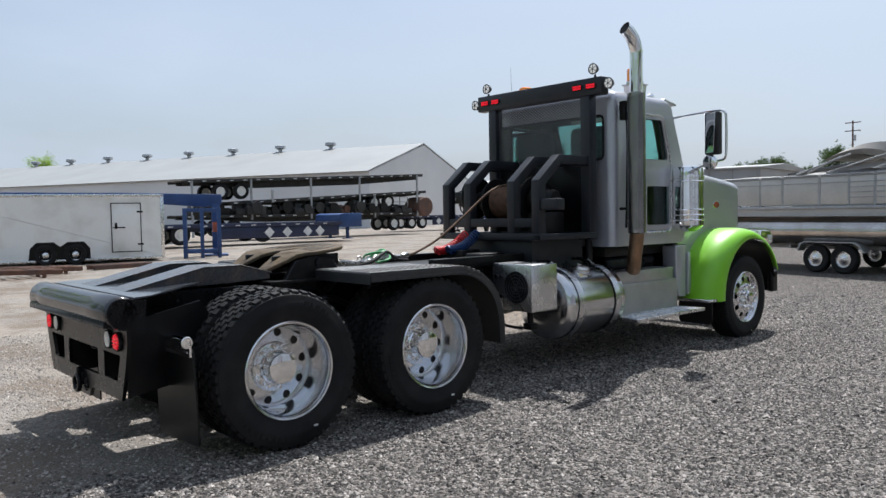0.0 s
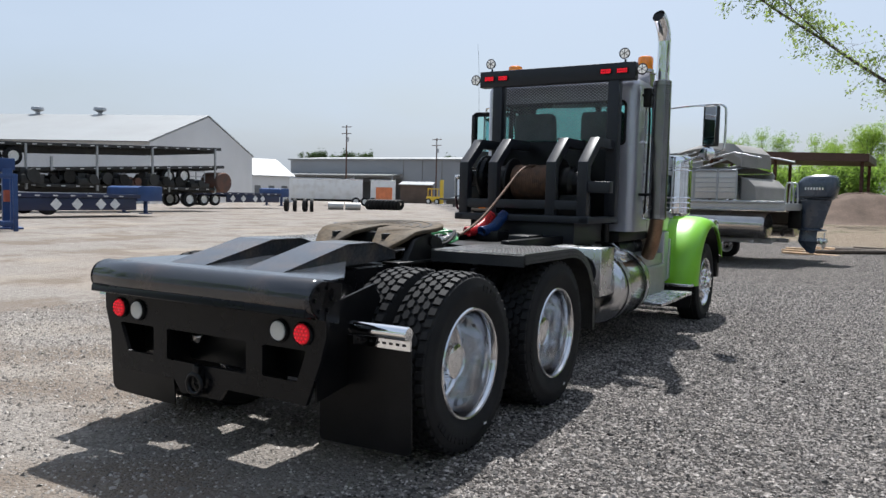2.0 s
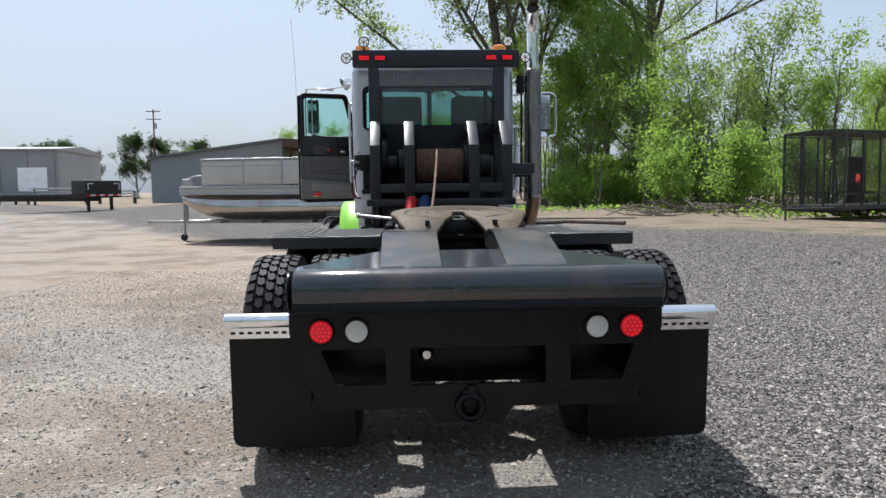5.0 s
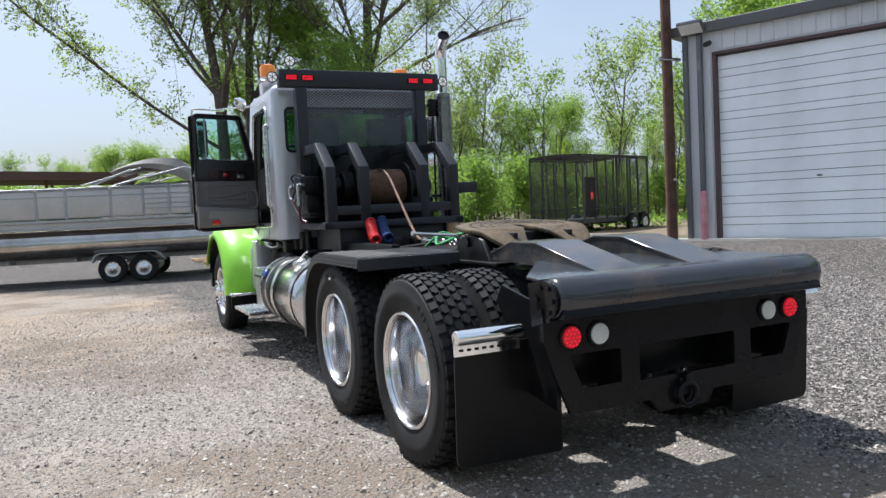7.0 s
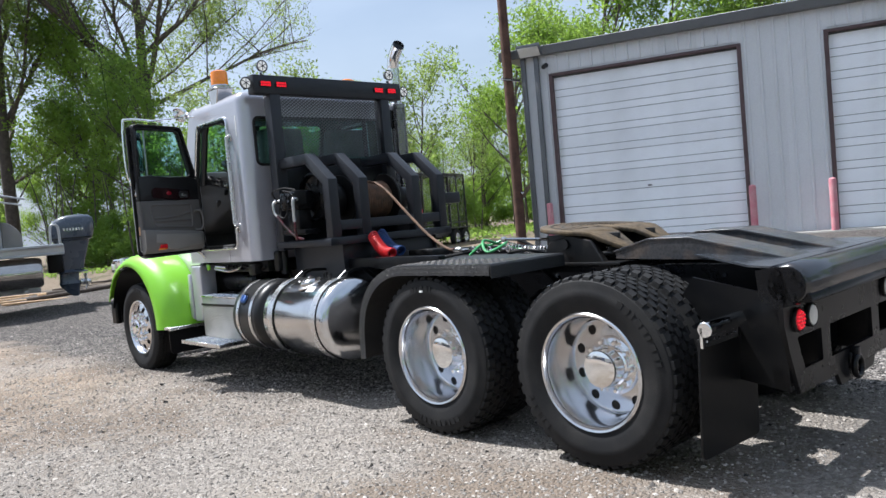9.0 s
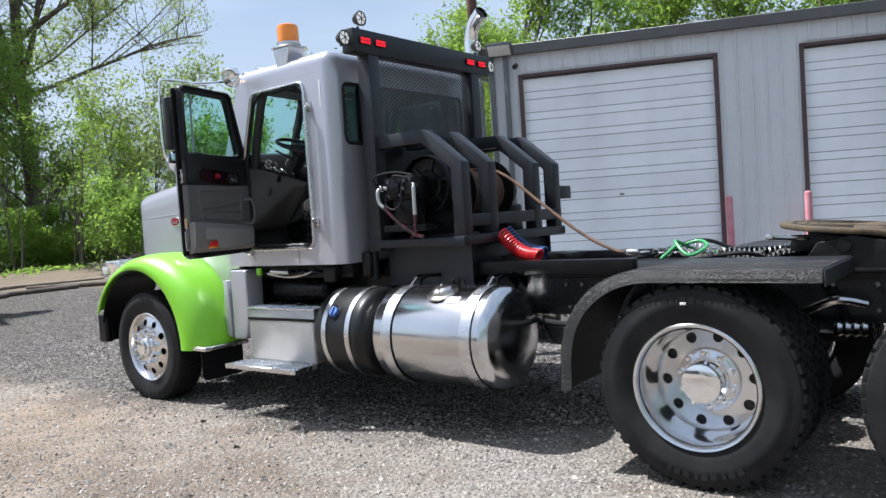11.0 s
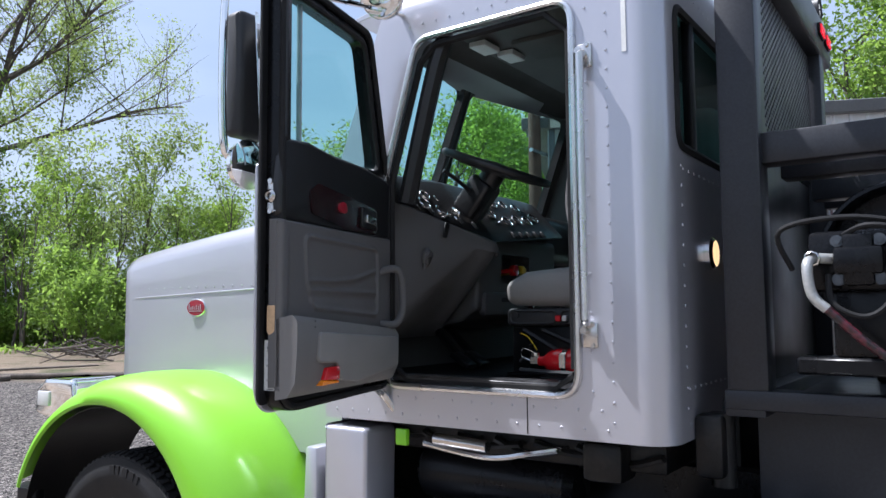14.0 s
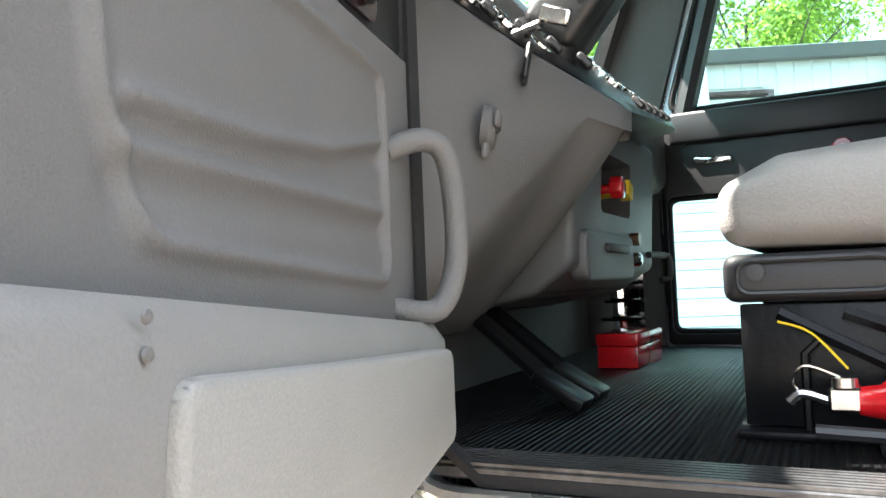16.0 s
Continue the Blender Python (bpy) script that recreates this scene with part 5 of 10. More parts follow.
tube(b, [(1.02, 5.18, 0.95), (1.06, 5.14, 1.02), (1.09, 5.11, 1.12), (1.12, 5.10, 1.28), (1.125, 5.10, 1.36)], 0.074, 24)
part("lower_pipe", b, BRONZE, stack, "heat-browned lower exhaust pipe")
b = bmx()
lathe(b, [(0.078, 1.34), (0.094, 1.35), (0.094, 2.78), (0.078, 2.79)], (1.125, 5.10, 0), "z", 32)
part("heat_shield", b, SHIELD, stack, "perforated stainless heat shield")
# black discs on the unpierced shield paint the dark of its holes
b = bmx()
for k in range(14):
    for i in range(62):
        a = math.radians(-160 + k * 11 + (5.5 if i % 2 else 0))
        p = Vector((1.125 + 0.0945 * math.cos(a), 5.10 + 0.0945 * math.sin(a), 1.40 + i * 0.0218))
        q = Vector((math.cos(a), math.sin(a), 0)).to_track_quat("Z", "Y").to_matrix().to_4x4()
        lathe(b, [(0, 0.0006), (0.0062, 0.0004)], (0, 0, 0), "z", 6, m=Matrix.Translation(p) @ q)
part("shield_perforation", b, SATIN, stack, "small black discs for the shaded holes of the heat shield", 0)
# left small stack bracket pipes beside the cab's right corner
b = bmx()
for z in (1.6, 2.65):
    cyl(b, (0.92, 5.10, z), (1.10, 5.10, z), 0.016, 8)
box(b, 0.94, 1.02, 5.06, 5.14, 2.52, 2.72, 0.01)
tube(b, [(0.98, 5.1, 2.7), (1.0, 5.12, 2.4), (0.99, 5.12, 1.7), (0.98, 5.12, 1.4)], 0.012, 8)
part("stack_bracket", b, SATIN, stack)
for s in (-1, 1):
    if s > 0:
        b = bmx()
        lathe(b, [(0, 1.33), (0.09, 1.33), (0.15, 1.37), (0.185, 1.40), (0.185, 1.93), (0.193, 1.935), (0.193, 1.955), (0.185, 1.96), (0.185, 2.03), (0.175, 2.06), (0.12, 2.075), (0, 2.08)], (s * 1.0, 6.28, 0), "z", 40)
        for z in (1.46, 1.52, 1.58, 1.90):
            lathe(b, [(0.186, z - 0.008), (0.192, z), (0.186, z + 0.008)], (s * 1.0, 6.28, 0), "z", 40)
        part("air_cleaner", b, CHROME, truck, "chrome cowl-mounted air cleaner canister")
    # mirror on its bracket
    if s > 0:
        b = bmx()
        tube(b, [(0.90, 6.15, 2.62), (1.2, 6.13, 2.64), (1.48, 6.10, 2.645), (1.56, 6.09, 2.62), (1.58, 6.09, 2.54), (1.58, 6.09, 2.20), (1.56, 6.09, 2.12), (1.48, 6.10, 2.10), (1.30, 6.12, 2.06), (1.02, 6.15, 1.96), (0.95, 6.15, 1.90)], 0.013, 10)
        tube(b, [(1.22, 6.13, 2.64), (1.36, 6.11, 2.62), (1.375, 6.11, 2.5), (1.375, 6.11, 2.12), (1.36, 6.11, 2.08)], 0.012, 10)
        mir = part("mirror_arm", b, CHROME, truck, "chrome mirror bracket")
        bx0 = 1.335
    else:
        b = bmx()
        tube(b, [(-1.20, 6.13, 2.70), (-1.50, 6.22, 2.73), (-1.555, 6.24, 2.66), (-1.56, 6.24, 2.2), (-1.51, 6.23, 2.1), (-1.30, 6.15, 2.05)], 0.013, 10)
        mir = part("mirror_arm", b, CHROME, truck, "chrome mirror bracket on the open door")
        bx0 = -1.535
    wide, low, high = (0.175, 2.17, 2.63) if s > 0 else (0.14, 2.18, 2.60)
    b = bmx()
    box(b, bx0, bx0 + wide, 6.07 + (0.12 if s < 0 else 0), 6.15 + (0.12 if s < 0 else 0), low, high, 0.022, 3)
    part("mirror_housing", b, PLASTIC, mir, "black mirror housing")
    b = bmx()
    y = 6.068 + (0.12 if s < 0 else 0)
    box(b, 0.014 - wide / 2, wide / 2 - 0.014, -0.003, 0.002, 0.018 + (low - high) / 2, (high - low) / 2 - 0.018, 0.002, 1, m=pose(bx0 + wide / 2, y - 0.034, (low + high) / 2, -3, 0, -s * 24))
    part("mirror_glass", b, MIRROR, mir)
    b = bmx()
    lathe(b, [(0, 0.05), (0.05, 0.045), (0.08, 0.02), (0.085, -0.005), (0.078, -0.01), (0.04, -0.022), (0, -0.026)], (bx0 + 0.06, y + 0.02, 2.09), "y", 24)
    part("round_mirror", b, CHROME, mir, "round convex spot mirror")

# ---- cab shell ----
def cab_solid(d):
    """The cab's body, d metres inside its skin."""
    b = bmx()
    prism(b, [(5.02 + d, 1.20 + (d and 0.10)), (5.02 + d, 2.85 - d), (6.02 - d * 0.5, 2.84 - d), (6.12 - d, 2.74), (6.40 - d, 2.02), (6.40 - d, 1.20 + (d and 0.10))], "x", -0.90 + d, 0.90 - d)
    bmesh.ops.recalc_face_normals(b, faces=b.faces[:])
    r = 0.15 - d * 0.8
    round_edges = []
    for e in b.edges:
        a, c = e.verts[0].co, e.verts[1].co
        m = (a + c) / 2
        if m.z > 2.6 and abs(abs(a.x) - (0.90 - d)) < 1e-4 and abs(a.x - c.x) < 1e-4 and m.y < 6.05:
            round_edges.append(e)
        elif m.y < 5.02 + d + 1e-4 and (abs(a.z - c.z) > 1 or m.z > 2.6):
            round_edges.append(e)
        elif abs(m.x) < 1e-4 and 2.7 < m.z and m.y > 5.5 and False:
            round_edges.append(e)
    bmesh.ops.bevel(b, geom=round_edges, offset=r, segments=8, profile=0.5, affect="EDGES", clamp_overlap=True)
    return b


def cutter(poly, axis, lo, hi, r=0.04):
    c = bmx()
    prism(c, rounded(poly, r, 6), axis, lo, hi)
    return c


DOOR_OPEN = [(5.315, 1.335), (5.315, 2.635), (5.945, 2.625), (6.10, 2.09), (6.10, 1.335)]
cuts = [cab_solid(0.045), cutter(DOOR_OPEN, "x", -1.2, -0.6, 0.07), cutter(DOOR_OPEN, "x", 0.6, 1.2, 0.07)]
cuts.append(cutter([(-0.77, 2.13), (0.77, 2.13), (0.77, 2.59), (-0.77, 2.59)], "y", 4.8, 5.3, 0.09))
for s in (-1, 1):
    cuts.append(cutter([(s * 0.03, 2.07), (s * 0.81, 2.07), (s * 0.785, 2.685), (s * 0.03, 2.70)], "y", 5.98, 6.7, 0.05))
cab = part("cab_shell", carve(cab_solid(0), cuts), SILVER, truck, "silver riveted aluminium day cab", 40)

cab.data.materials.append(HEADLINER)
cab.data.materials.append(RUBBER)
for f in cab.data.polygons:
    c = f.center
    if abs(c.x) < 0.8575 and c.y > 5.0625 and c.z < 2.8085 and c.y < min(6.36, 6.36 - (c.z - 2.02) * 0.389):
        f.material_index = 1
    # reveals of the windscreen openings wear the black rubber trim
    elif abs(c.x) < 0.816 and 2.06 < c.z < 2.71 and abs(c.y - (6.34 - (c.z - 2.02) * 0.389)) < 0.07 and abs(f.normal.dot(Vector((0, 0.932, 0.363)))) < 0.6:
        f.material_index = 2


def veed(me):
    """Draws the middle of the windscreen forward, so that its halves meet in a shallow V."""
    for v in me.vertices:
        if abs(v.co.x) < 0.83 and 2.03 < v.co.z < 2.72 and v.co.y > 5.97:
            v.co.y += 0.20 * (1 - abs(v.co.x) / 0.83)


veed(cab.data)


def pane(poly, axis, at, thick=0.006, name="window_pane", parent=None, m=None):
    b = bmx()
    prism(b, rounded(poly, 0.05, 5), axis, at, at + thick)
    if m:
        b.transform(m)
    o = part(name, b, GLASS, parent or cab, "tinted glass pane")
    o.visible_shadow = False
    return o


def seal(poly, axis, at, w=0.014, t=0.03, name="window_seal", parent=None):
    pts = rounded(poly, 0.06, 6)
    u, v, ww = axes(axis)
    line = [u * p[0] + v * p[1] + ww * at for p in pts]
    line.append(line[0])
    b = bmx()
    tube(b, line, w, 6, 0, False)
    return part(name, b, RUBBER, parent or cab)


pane([(-0.565, 2.12), (0.565, 2.12), (0.565, 2.60), (-0.565, 2.60)], "y", 5.035)
for s in (-1, 1):
    pane([(s * 0.595, 2.12), (s * 0.775, 2.12), (s * 0.775, 2.60), (s * 0.595, 2.60)], "y", 5.037)
    b = bmx()
    box(b, s * 0.58 - 0.022, s * 0.58 + 0.022, 5.016, 5.05, 2.12, 2.60, 0.006)
    part("window_post", b, SATIN, cab)
seal([(-0.77, 2.13), (0.77, 2.13), (0.77, 2.59), (-0.77, 2.59)], "y", 5.022, 0.015)
slope = math.atan2(0.28, 0.72)
for s in (-1, 1):
    b = bmx()
    prism(b, [(s * 0.02, 0), (s * 0.83, 0), (s * 0.80, 0.69), (s * 0.02, 0.70)], "y", 0, 0.006)
    b.transform(pose(0, 6.38, 2.04, math.degrees(slope), 0, 0))
    o = part("windscreen_pane", b, GLASS, cab, "tinted windscreen half")
    veed(o.data)
    o.visible_shadow = False
# sun visor and roof fairing
b = bmx()
prism(b, [(6.0, 2.81), (6.06, 2.84), (6.30, 2.795), (6.29, 2.775)], "x", -0.86, 0.86, 0.004, 1)
part("sun_visor", b, SILVER, cab)
# rivet rows
b = bmx()
def rivet(bm, p, nrm, r=0.0055):
    q = Vector(nrm).to_track_quat("Z", "Y").to_matrix().to_4x4()
    lathe(bm, [(r, 0.0), (r * 0.7, r * 0.5), (0, r * 0.65)], (0, 0, 0), "z", 6, m=Matrix.Translation(p) @ q)
for s in (-1, 1):
    for i in range(24):
        rivet(b, (s * 0.90, 5.20, 1.26 + i * 0.062), (s, 0, 0))
        rivet(b, (s * 0.90, 5.27, 1.29 + i * 0.062), (s, 0, 0)) if i % 2 else None
    for i in range(15):
        rivet(b, (s * 0.90, 5.22 + i * 0.08, 1.235), (s, 0, 0))
        rivet(b, (s * 0.90, 5.24 + i * 0.08, 1.295), (s, 0, 0))
    for i in range(14):
        rivet(b, (s * 0.90, 5.20 + i * 0.06, 2.685), (s, 0, 0))
for i in range(25):
    for z in (1.25, 1.36, 2.06, 2.67):
        rivet(b, (-0.72 + i * 0.06, 5.02, z), (0, -1, 0))
for s in (-1, 1):
    for i in range(22):
        rivet(b, (s * 0.74, 5.02, 1.30 + i * 0.064), (0, -1, 0))
tagged(part("riveting", b, SILVER, cab), kind="stuff")
for s in (-1, 1):
    b = bmx()
    box(b, s * 0.9005 - 0.0015, s * 0.9005 + 0.0015, 5.50, 5.503, 1.205, 1.325)
    part("panel_seam", b, SATIN, cab)
# bright door surround and striker plates
for s in (-1, 1):
    pts = rounded(DOOR_OPEN, 0.08, 6)
    b = bmx()
    tube(b, [(s * 0.905, p[0], p[1]) for p in pts + [pts[0]]], 0.013, 8, 0, False)
    part("door_surround", b, BRUSHED, cab, "bright aluminium door surround")
    b = bmx()
    tube(b, [(s * 0.885, p[0], p[1]) for p in [(5.335, 1.42), (5.335, 2.53), (5.42, 2.608), (5.87, 2.60), (5.94, 2.54), (6.08, 2.09), (6.08, 1.42), (6.0, 1.355), (5.40, 1.355), (5.335, 1.40)]], 0.014, 6, 0, False)
    part("door_seal", b, RUBBER, cab)
for z in (1.53, 2.43):
    b = bmx()
    box(b, -0.910, -0.898, 5.245, 5.295, z - 0.04, z + 0.04, 0.004)
    cyl(b, (-0.93, 5.285, z + 0.015), (-0.905, 5.285, z + 0.015), 0.012, 10)
    for dz in (-0.035, 0.035):
        cyl(b, (-0.916, 5.26, z + dz), (-0.91, 5.26, z + dz), 0.008, 8)
    part("striker_plate", b, HAZY, cab)
# lamps on the rear cab wall
for x, z in ((-0.47, 1.80), (0.47, 1.80)):
    b = bmx()
    lathe(b, [(0.055, 0.0), (0.055, -0.02), (0.045, -0.03)], (x, 5.02, z), "y", 20)
    part("load_lamp", b, CHROME, cab)
    b = bmx()
    lathe(b, [(0.046, -0.028), (0.02, -0.034), (0, -0.035)], (x, 5.02, z), "y", 20)
    part("load_lamp_lens", b, WARMLAMP, cab)
# beacons on stands, horn, clearance lamps, aerial
for s in (-1, 1):
    b = bmx()
    prism(b, [(5.535, 2.70), (5.455, 2.945), (5.66, 2.945), (5.60, 2.70)], "x", s * 0.80 - 0.085, s * 0.80 + 0.085, 0.006, 1)
    box(b, s * 0.80 - 0.10, s * 0.80 + 0.10, 5.45, 5.665, 2.943, 2.957, 0.004, 1)
    bea = part("beacon", b, HAZY, truck, "amber beacon on an aluminium stand")
    b = bmx()
    lathe(b, [(0.092, 2.955), (0.095, 2.975), (0.092, 2.99)], (s * 0.80, 5.555, 0), "z", 28)
    part("beacon_base", b, HAZY, bea)
    b = bmx()
    lathe(b, [(0.085, 2.985), (0.085, 3.10), (0.08, 3.125), (0.06, 3.137), (0, 3.14)], (s * 0.80, 5.555, 0), "z", 28)
    part("beacon_lens", b, AMBER, bea, "amber plastic lens")
b = bmx()
for s in (-1, 1):
    lathe(b, [(0.012, -0.05), (0.014, 0.25), (0.02, 0.33), (0.045, 0.40), (0.062, 0.42)], (s * 0.52, 5.85, 2.91), "y", 16)
    cyl(b, (s * 0.52, 5.86, 2.84), (s * 0.52, 5.86, 2.90), 0.012, 8)
part("air_horn", b, CHROME, cab)
for i in range(5):
    b = bmx()
    lathe(b, [(0.05, 0), (0.045, 0.02), (0.025, 0.045), (0, 0.05)], (-0.6 + 0.3 * i, 6.0, 2.845), "z", 16)
    part("clearance_lamp", b, AMBER, cab)
b = bmx()
lathe(b, [(0, 0), (0.03, 0.005), (0.075, 0.05), (0.085, 0.09), (0.08, 0.1)], (0, 0, 0), "z", 20, m=pose(-0.98, 6.02, 2.80, 0, -120, 20))
tube(b, [(-0.8, 5.95, 2.70), (-0.92, 6.02, 2.74), (-1.35, 6.12, 2.70)], 0.01, 8)
part("spot_lamp", b, CHROME, cab, "chrome spot lamp on a stalk")
b = bmx()
tube(b, [(-1.67, 6.25, 2.62), (-1.69, 6.26, 3.2), (-1.72, 6.27, 3.6)], 0.0018, 5)
part("aerial", b, SATIN, truck)
# white strip of tape on the cab's side
b = bmx()
box(b, -0.9025, -0.9005, 5.13, 5.145, 2.42, 2.62)
part("cab_strip", b, PAPER, cab)
# grab handles behind the doors
for s in (-1, 1):
    b = bmx()
    tube(b, [(s * 0.90, 5.235, 2.16), (s * 0.95, 5.235, 2.15), (s * 0.955, 5.235, 2.08), (s * 0.955, 5.235, 1.50), (s * 0.95, 5.235, 1.42), (s * 0.90, 5.235, 1.41)], 0.015, 10)
    if s > 0:
        part("grab_handle", b, CHROME, cab)
    else:
        b.free()

# ---- hood, fenders, front ----
def hood_ring(y, hw, top, low, r=0.10):
    pts = [(-hw, y, low), (-hw, y, top - r - 0.1)]
    for i in range(7):
        a = math.radians(180 - 90 * i / 6)
        pts.append((-hw + r + r * math.cos(a), y, top - r + r * math.sin(a)))
    pts += [(-hw * 0.4, y, top + 0.018), (0, y, top + 0.024)]
    return pts + [(-x, y2, z) for x, y2, z in pts[-2::-1]]
b = bmx()
st = [(6.405, 0.80, 2.075), (6.8, 0.775, 2.045), (7.3, 0.745, 2.005), (7.7, 0.722, 1.965), (8.0, 0.705, 1.93), (8.055, 0.70, 1.915), (8.075, 0.685, 1.895)]
skin(b, [hood_ring(y, w, t, 1.02) for y, w, t in st])
thicken(b, 0.006)
hood = part("hood", b, SILVER, truck, "silver painted hood with rivet rows")
for s in (-1, 1):
    b = bmx()
    for i in range(16):
        rivet(b, (s * (0.776 - 0.061 * (6.85 + i * 0.07 - 6.8)), 6.85 + i * 0.07, 1.735), (s, 0, 0))
    for i in range(10):
        rivet(b, (s * 0.7035, 8.0, 1.25 + i * 0.06), (s, 0, 0))
    tube(b, [(s * 0.777, 6.8, 1.722), (s * 0.707, 7.95, 1.690)], 0.004, 6, 0)
    part("hood_rivet_row", b, SILVER, hood)
b = bmx()
prism(b, rounded([(-0.66, 1.06), (0.66, 1.06), (0.66, 1.86), (-0.66, 1.86)], 0.06, 5), "y", 8.072, 8.09)
part("grille_surround", b, CHROME, hood, "chrome grille surround")
b = bmx()
for i in range(27):
    box(b, -0.60 + i * 0.045, -0.585 + i * 0.045, 8.09, 8.105, 1.12, 1.80, 0.003, 1)
part("grille_insert", b, CHROME, hood)
for s in (-1, 1):
    b = bmx()
    m = pose(s * 0.745, 7.40, 1.635, 90, 0, s * 90 + (3 if s < 0 else -3))
    prism(b, [(0.066 * math.cos(2 * math.pi * i / 28), 0.044 * math.sin(2 * math.pi * i / 28)) for i in range(28)], "z", 0.0, 0.006, 0.002, 1, m=m)
    em = part("hood_badge", b, CHROME, hood, "oval red badge with a chrome rim")
    b = bmx()
    prism(b, [(0.060 * math.cos(2 * math.pi * i / 28), 0.038 * math.sin(2 * math.pi * i / 28)) for i in range(28)], "z", 0.006, 0.009, m=m)
    part("badge_face", b, EMBLEM, em)
    b = bmx()
    for i, (h, w) in enumerate(((0.028, 0.010), (0.014, 0.008), (0.018, 0.008), (0.012, 0.008), (0.022, 0.007), (0.020, 0.006), (0.026, 0.008))):
        box(b, -0.046 + i * 0.0135, -0.046 + i * 0.0135 + w * 0.6, -0.010, -0.010 + h, 0.009, 0.011, m=m)
    box(b, -0.044, 0.044, -0.018, -0.015, 0.009, 0.011, m=m)
    part("badge_mark", b, CHROME, em)


def front_fender(s):
    """The rolled green fender over a steer wheel."""
    rings = []
    n = 40
    for i in range(n + 1):
        t = i / n
        a = math.radians(183 - 161 * t)
        c, sn = math.cos(a), math.sin(a)
        lip = Vector((7.45 + 0.69 * c, max(0.50, 0.52 + 0.69 * sn)))
        crown = Vector((7.34 + 0.86 * c, max(0.50, 0.53 + 0.81 * sn)))
        pr = []
        for f, x in ((0.0, 1.215), (0.10, 1.228), (0.40, 1.220), (0.67, 1.188), (0.88, 1.138), (1.0, 1.07), (1.05, 0.98), (1.04, 0.85), (0.97, 0.74), (0.70, 0.705)):
            q = lip.lerp(crown, f)
            pr.append((s * x, q.x, q.y))
        rings.append(pr)
    b = bmx()
    skin(b, rings)
    thicken(b, 0.006)
    f = part("front_fender", b, GREEN, truck, "lime green front fender", 60)
    b = bmx()
    rr = [[(s * x, 7.43 + math.cos(math.radians(175 - 160 * i / 20)) * 0.68, 0.52 + math.sin(math.radians(175 - 160 * i / 20)) * 0.68) for x in (0.70, 0.95, 1.19)] for i in range(21)]
    skin(b, rr)
    thicken(b, 0.004)
    part("fender_liner", b, SATIN, f)
    b = bmx()
    # apron joining the fender to the cowl
    prism(b, [(6.42, 0.62), (6.42, 1.25), (6.95, 1.30), (6.80, 1.1), (6.62, 0.9), (6.53, 0.62)], "x", s * 0.745 - 0.01, s * 0.745 + 0.01, 0.003, 1)
    prism(b, [(6.42, 0.58), (6.42, 1.08), (6.48, 1.08), (6.50, 0.62)], "x", min(s * 0.74, s * 0.93), max(s * 0.74, s * 0.93), 0.01, 2)
    part("hood_apron", b, SILVER, f)
    b = bmx()
    prism(b, [(6.43, 0.50), (6.43, 0.535), (6.62, 0.535), (6.66, 0.50)], "x", min(s * 0.74, s * 1.20), max(s * 0.74, s * 1.20), 0.006, 1)
    part("fender_trim", b, BRUSHED, f)
    b = bmx()
    prism(b, rounded([(s * 0.76, 0.50), (s * 1.19, 0.50), (s * 1.19, 0.24), (s * 0.76, 0.24)], [0, 0, 0.06, 0.06], 4), "y", 6.50, 6.51)
    part("front_mud_flap", b, FLAP, f)
    # headlamp pod
    b = bmx()
    prism(b, rounded([(7.72, 1.20), (7.74, 1.305), (7.98, 1.30), (8.06, 1.25), (8.07, 1.13), (7.95, 1.11)], 0.03, 3), "x", min(s * 0.93, s * 1.17), max(s * 0.93, s * 1.17), 0.02, 3)
    pod = part("headlamp", b, CHROME, truck, "chrome headlamp pod")
    b = bmx()
    prism(b, rounded([(s * 0.96, 1.14), (s * 1.14, 1.14), (s * 1.14, 1.27), (s * 0.96, 1.27)], 0.02, 3), "y", 8.06, 8.075)
    part("headlamp_lens", b, CLEARLENS, pod)
    b = bmx()
    box(b, min(s * 1.165, s * 1.178), max(s * 1.165, s * 1.178), 7.93, 8.03, 1.17, 1.24, 0.004)
    part("side_lamp", b, CLEARLENS, pod)


for s in (-1, 1):
    front_fender(s)
b = bmx()
prism(b, rounded([(-1.17, 8.20), (-1.10, 8.28), (1.10, 8.28), (1.17, 8.20), (1.17, 8.06), (1.10, 8.06), (1.08, 8.16), (-1.08, 8.16), (-1.10, 8.06), (-1.17, 8.06)], 0.03, 3), "z", 0.50, 0.765, 0.01, 2)
part("front_bumper", b, SATIN, truck, "black steel front bumper")
# side skirt of the hood behind the left fender, with its shut line
for s in (-1, 1):
    b = bmx()
    prism(b, rounded([(6.17, 1.17), (6.385, 1.17), (6.385, 0.57), (6.23, 0.57), (6.18, 0.75)], [0.03, 0.01, 0.01, 0.05, 0.05], 4), "x", min(s * 0.74, s * 0.925), max(s * 0.74, s * 0.925), 0.014, 3)
    part("cowl_panel", b, SILVER, truck, "silver cowl panel")
# air tank and lines under the cab
b = bmx()
cyl(b, (-0.60, 5.45, 0.98), (-0.60, 6.12, 0.98), 0.105, 28, bevel=0.03)
part("air_tank", b, BLACK, truck, "black air tank under the cab")
b = bmx()
cyl(b, (0.60, 5.2, 1.0), (0.60, 6.1, 1.0), 0.10, 24, bevel=0.03)
part("air_tank", b, BLACK, truck)
b = bmx()
box(b, -0.72, 0.72, 5.1, 6.38, 1.08, 1.19, 0.01)
box(b, -0.36, 0.36, 4.95, 7.6, 0.62, 1.3, 0.05)
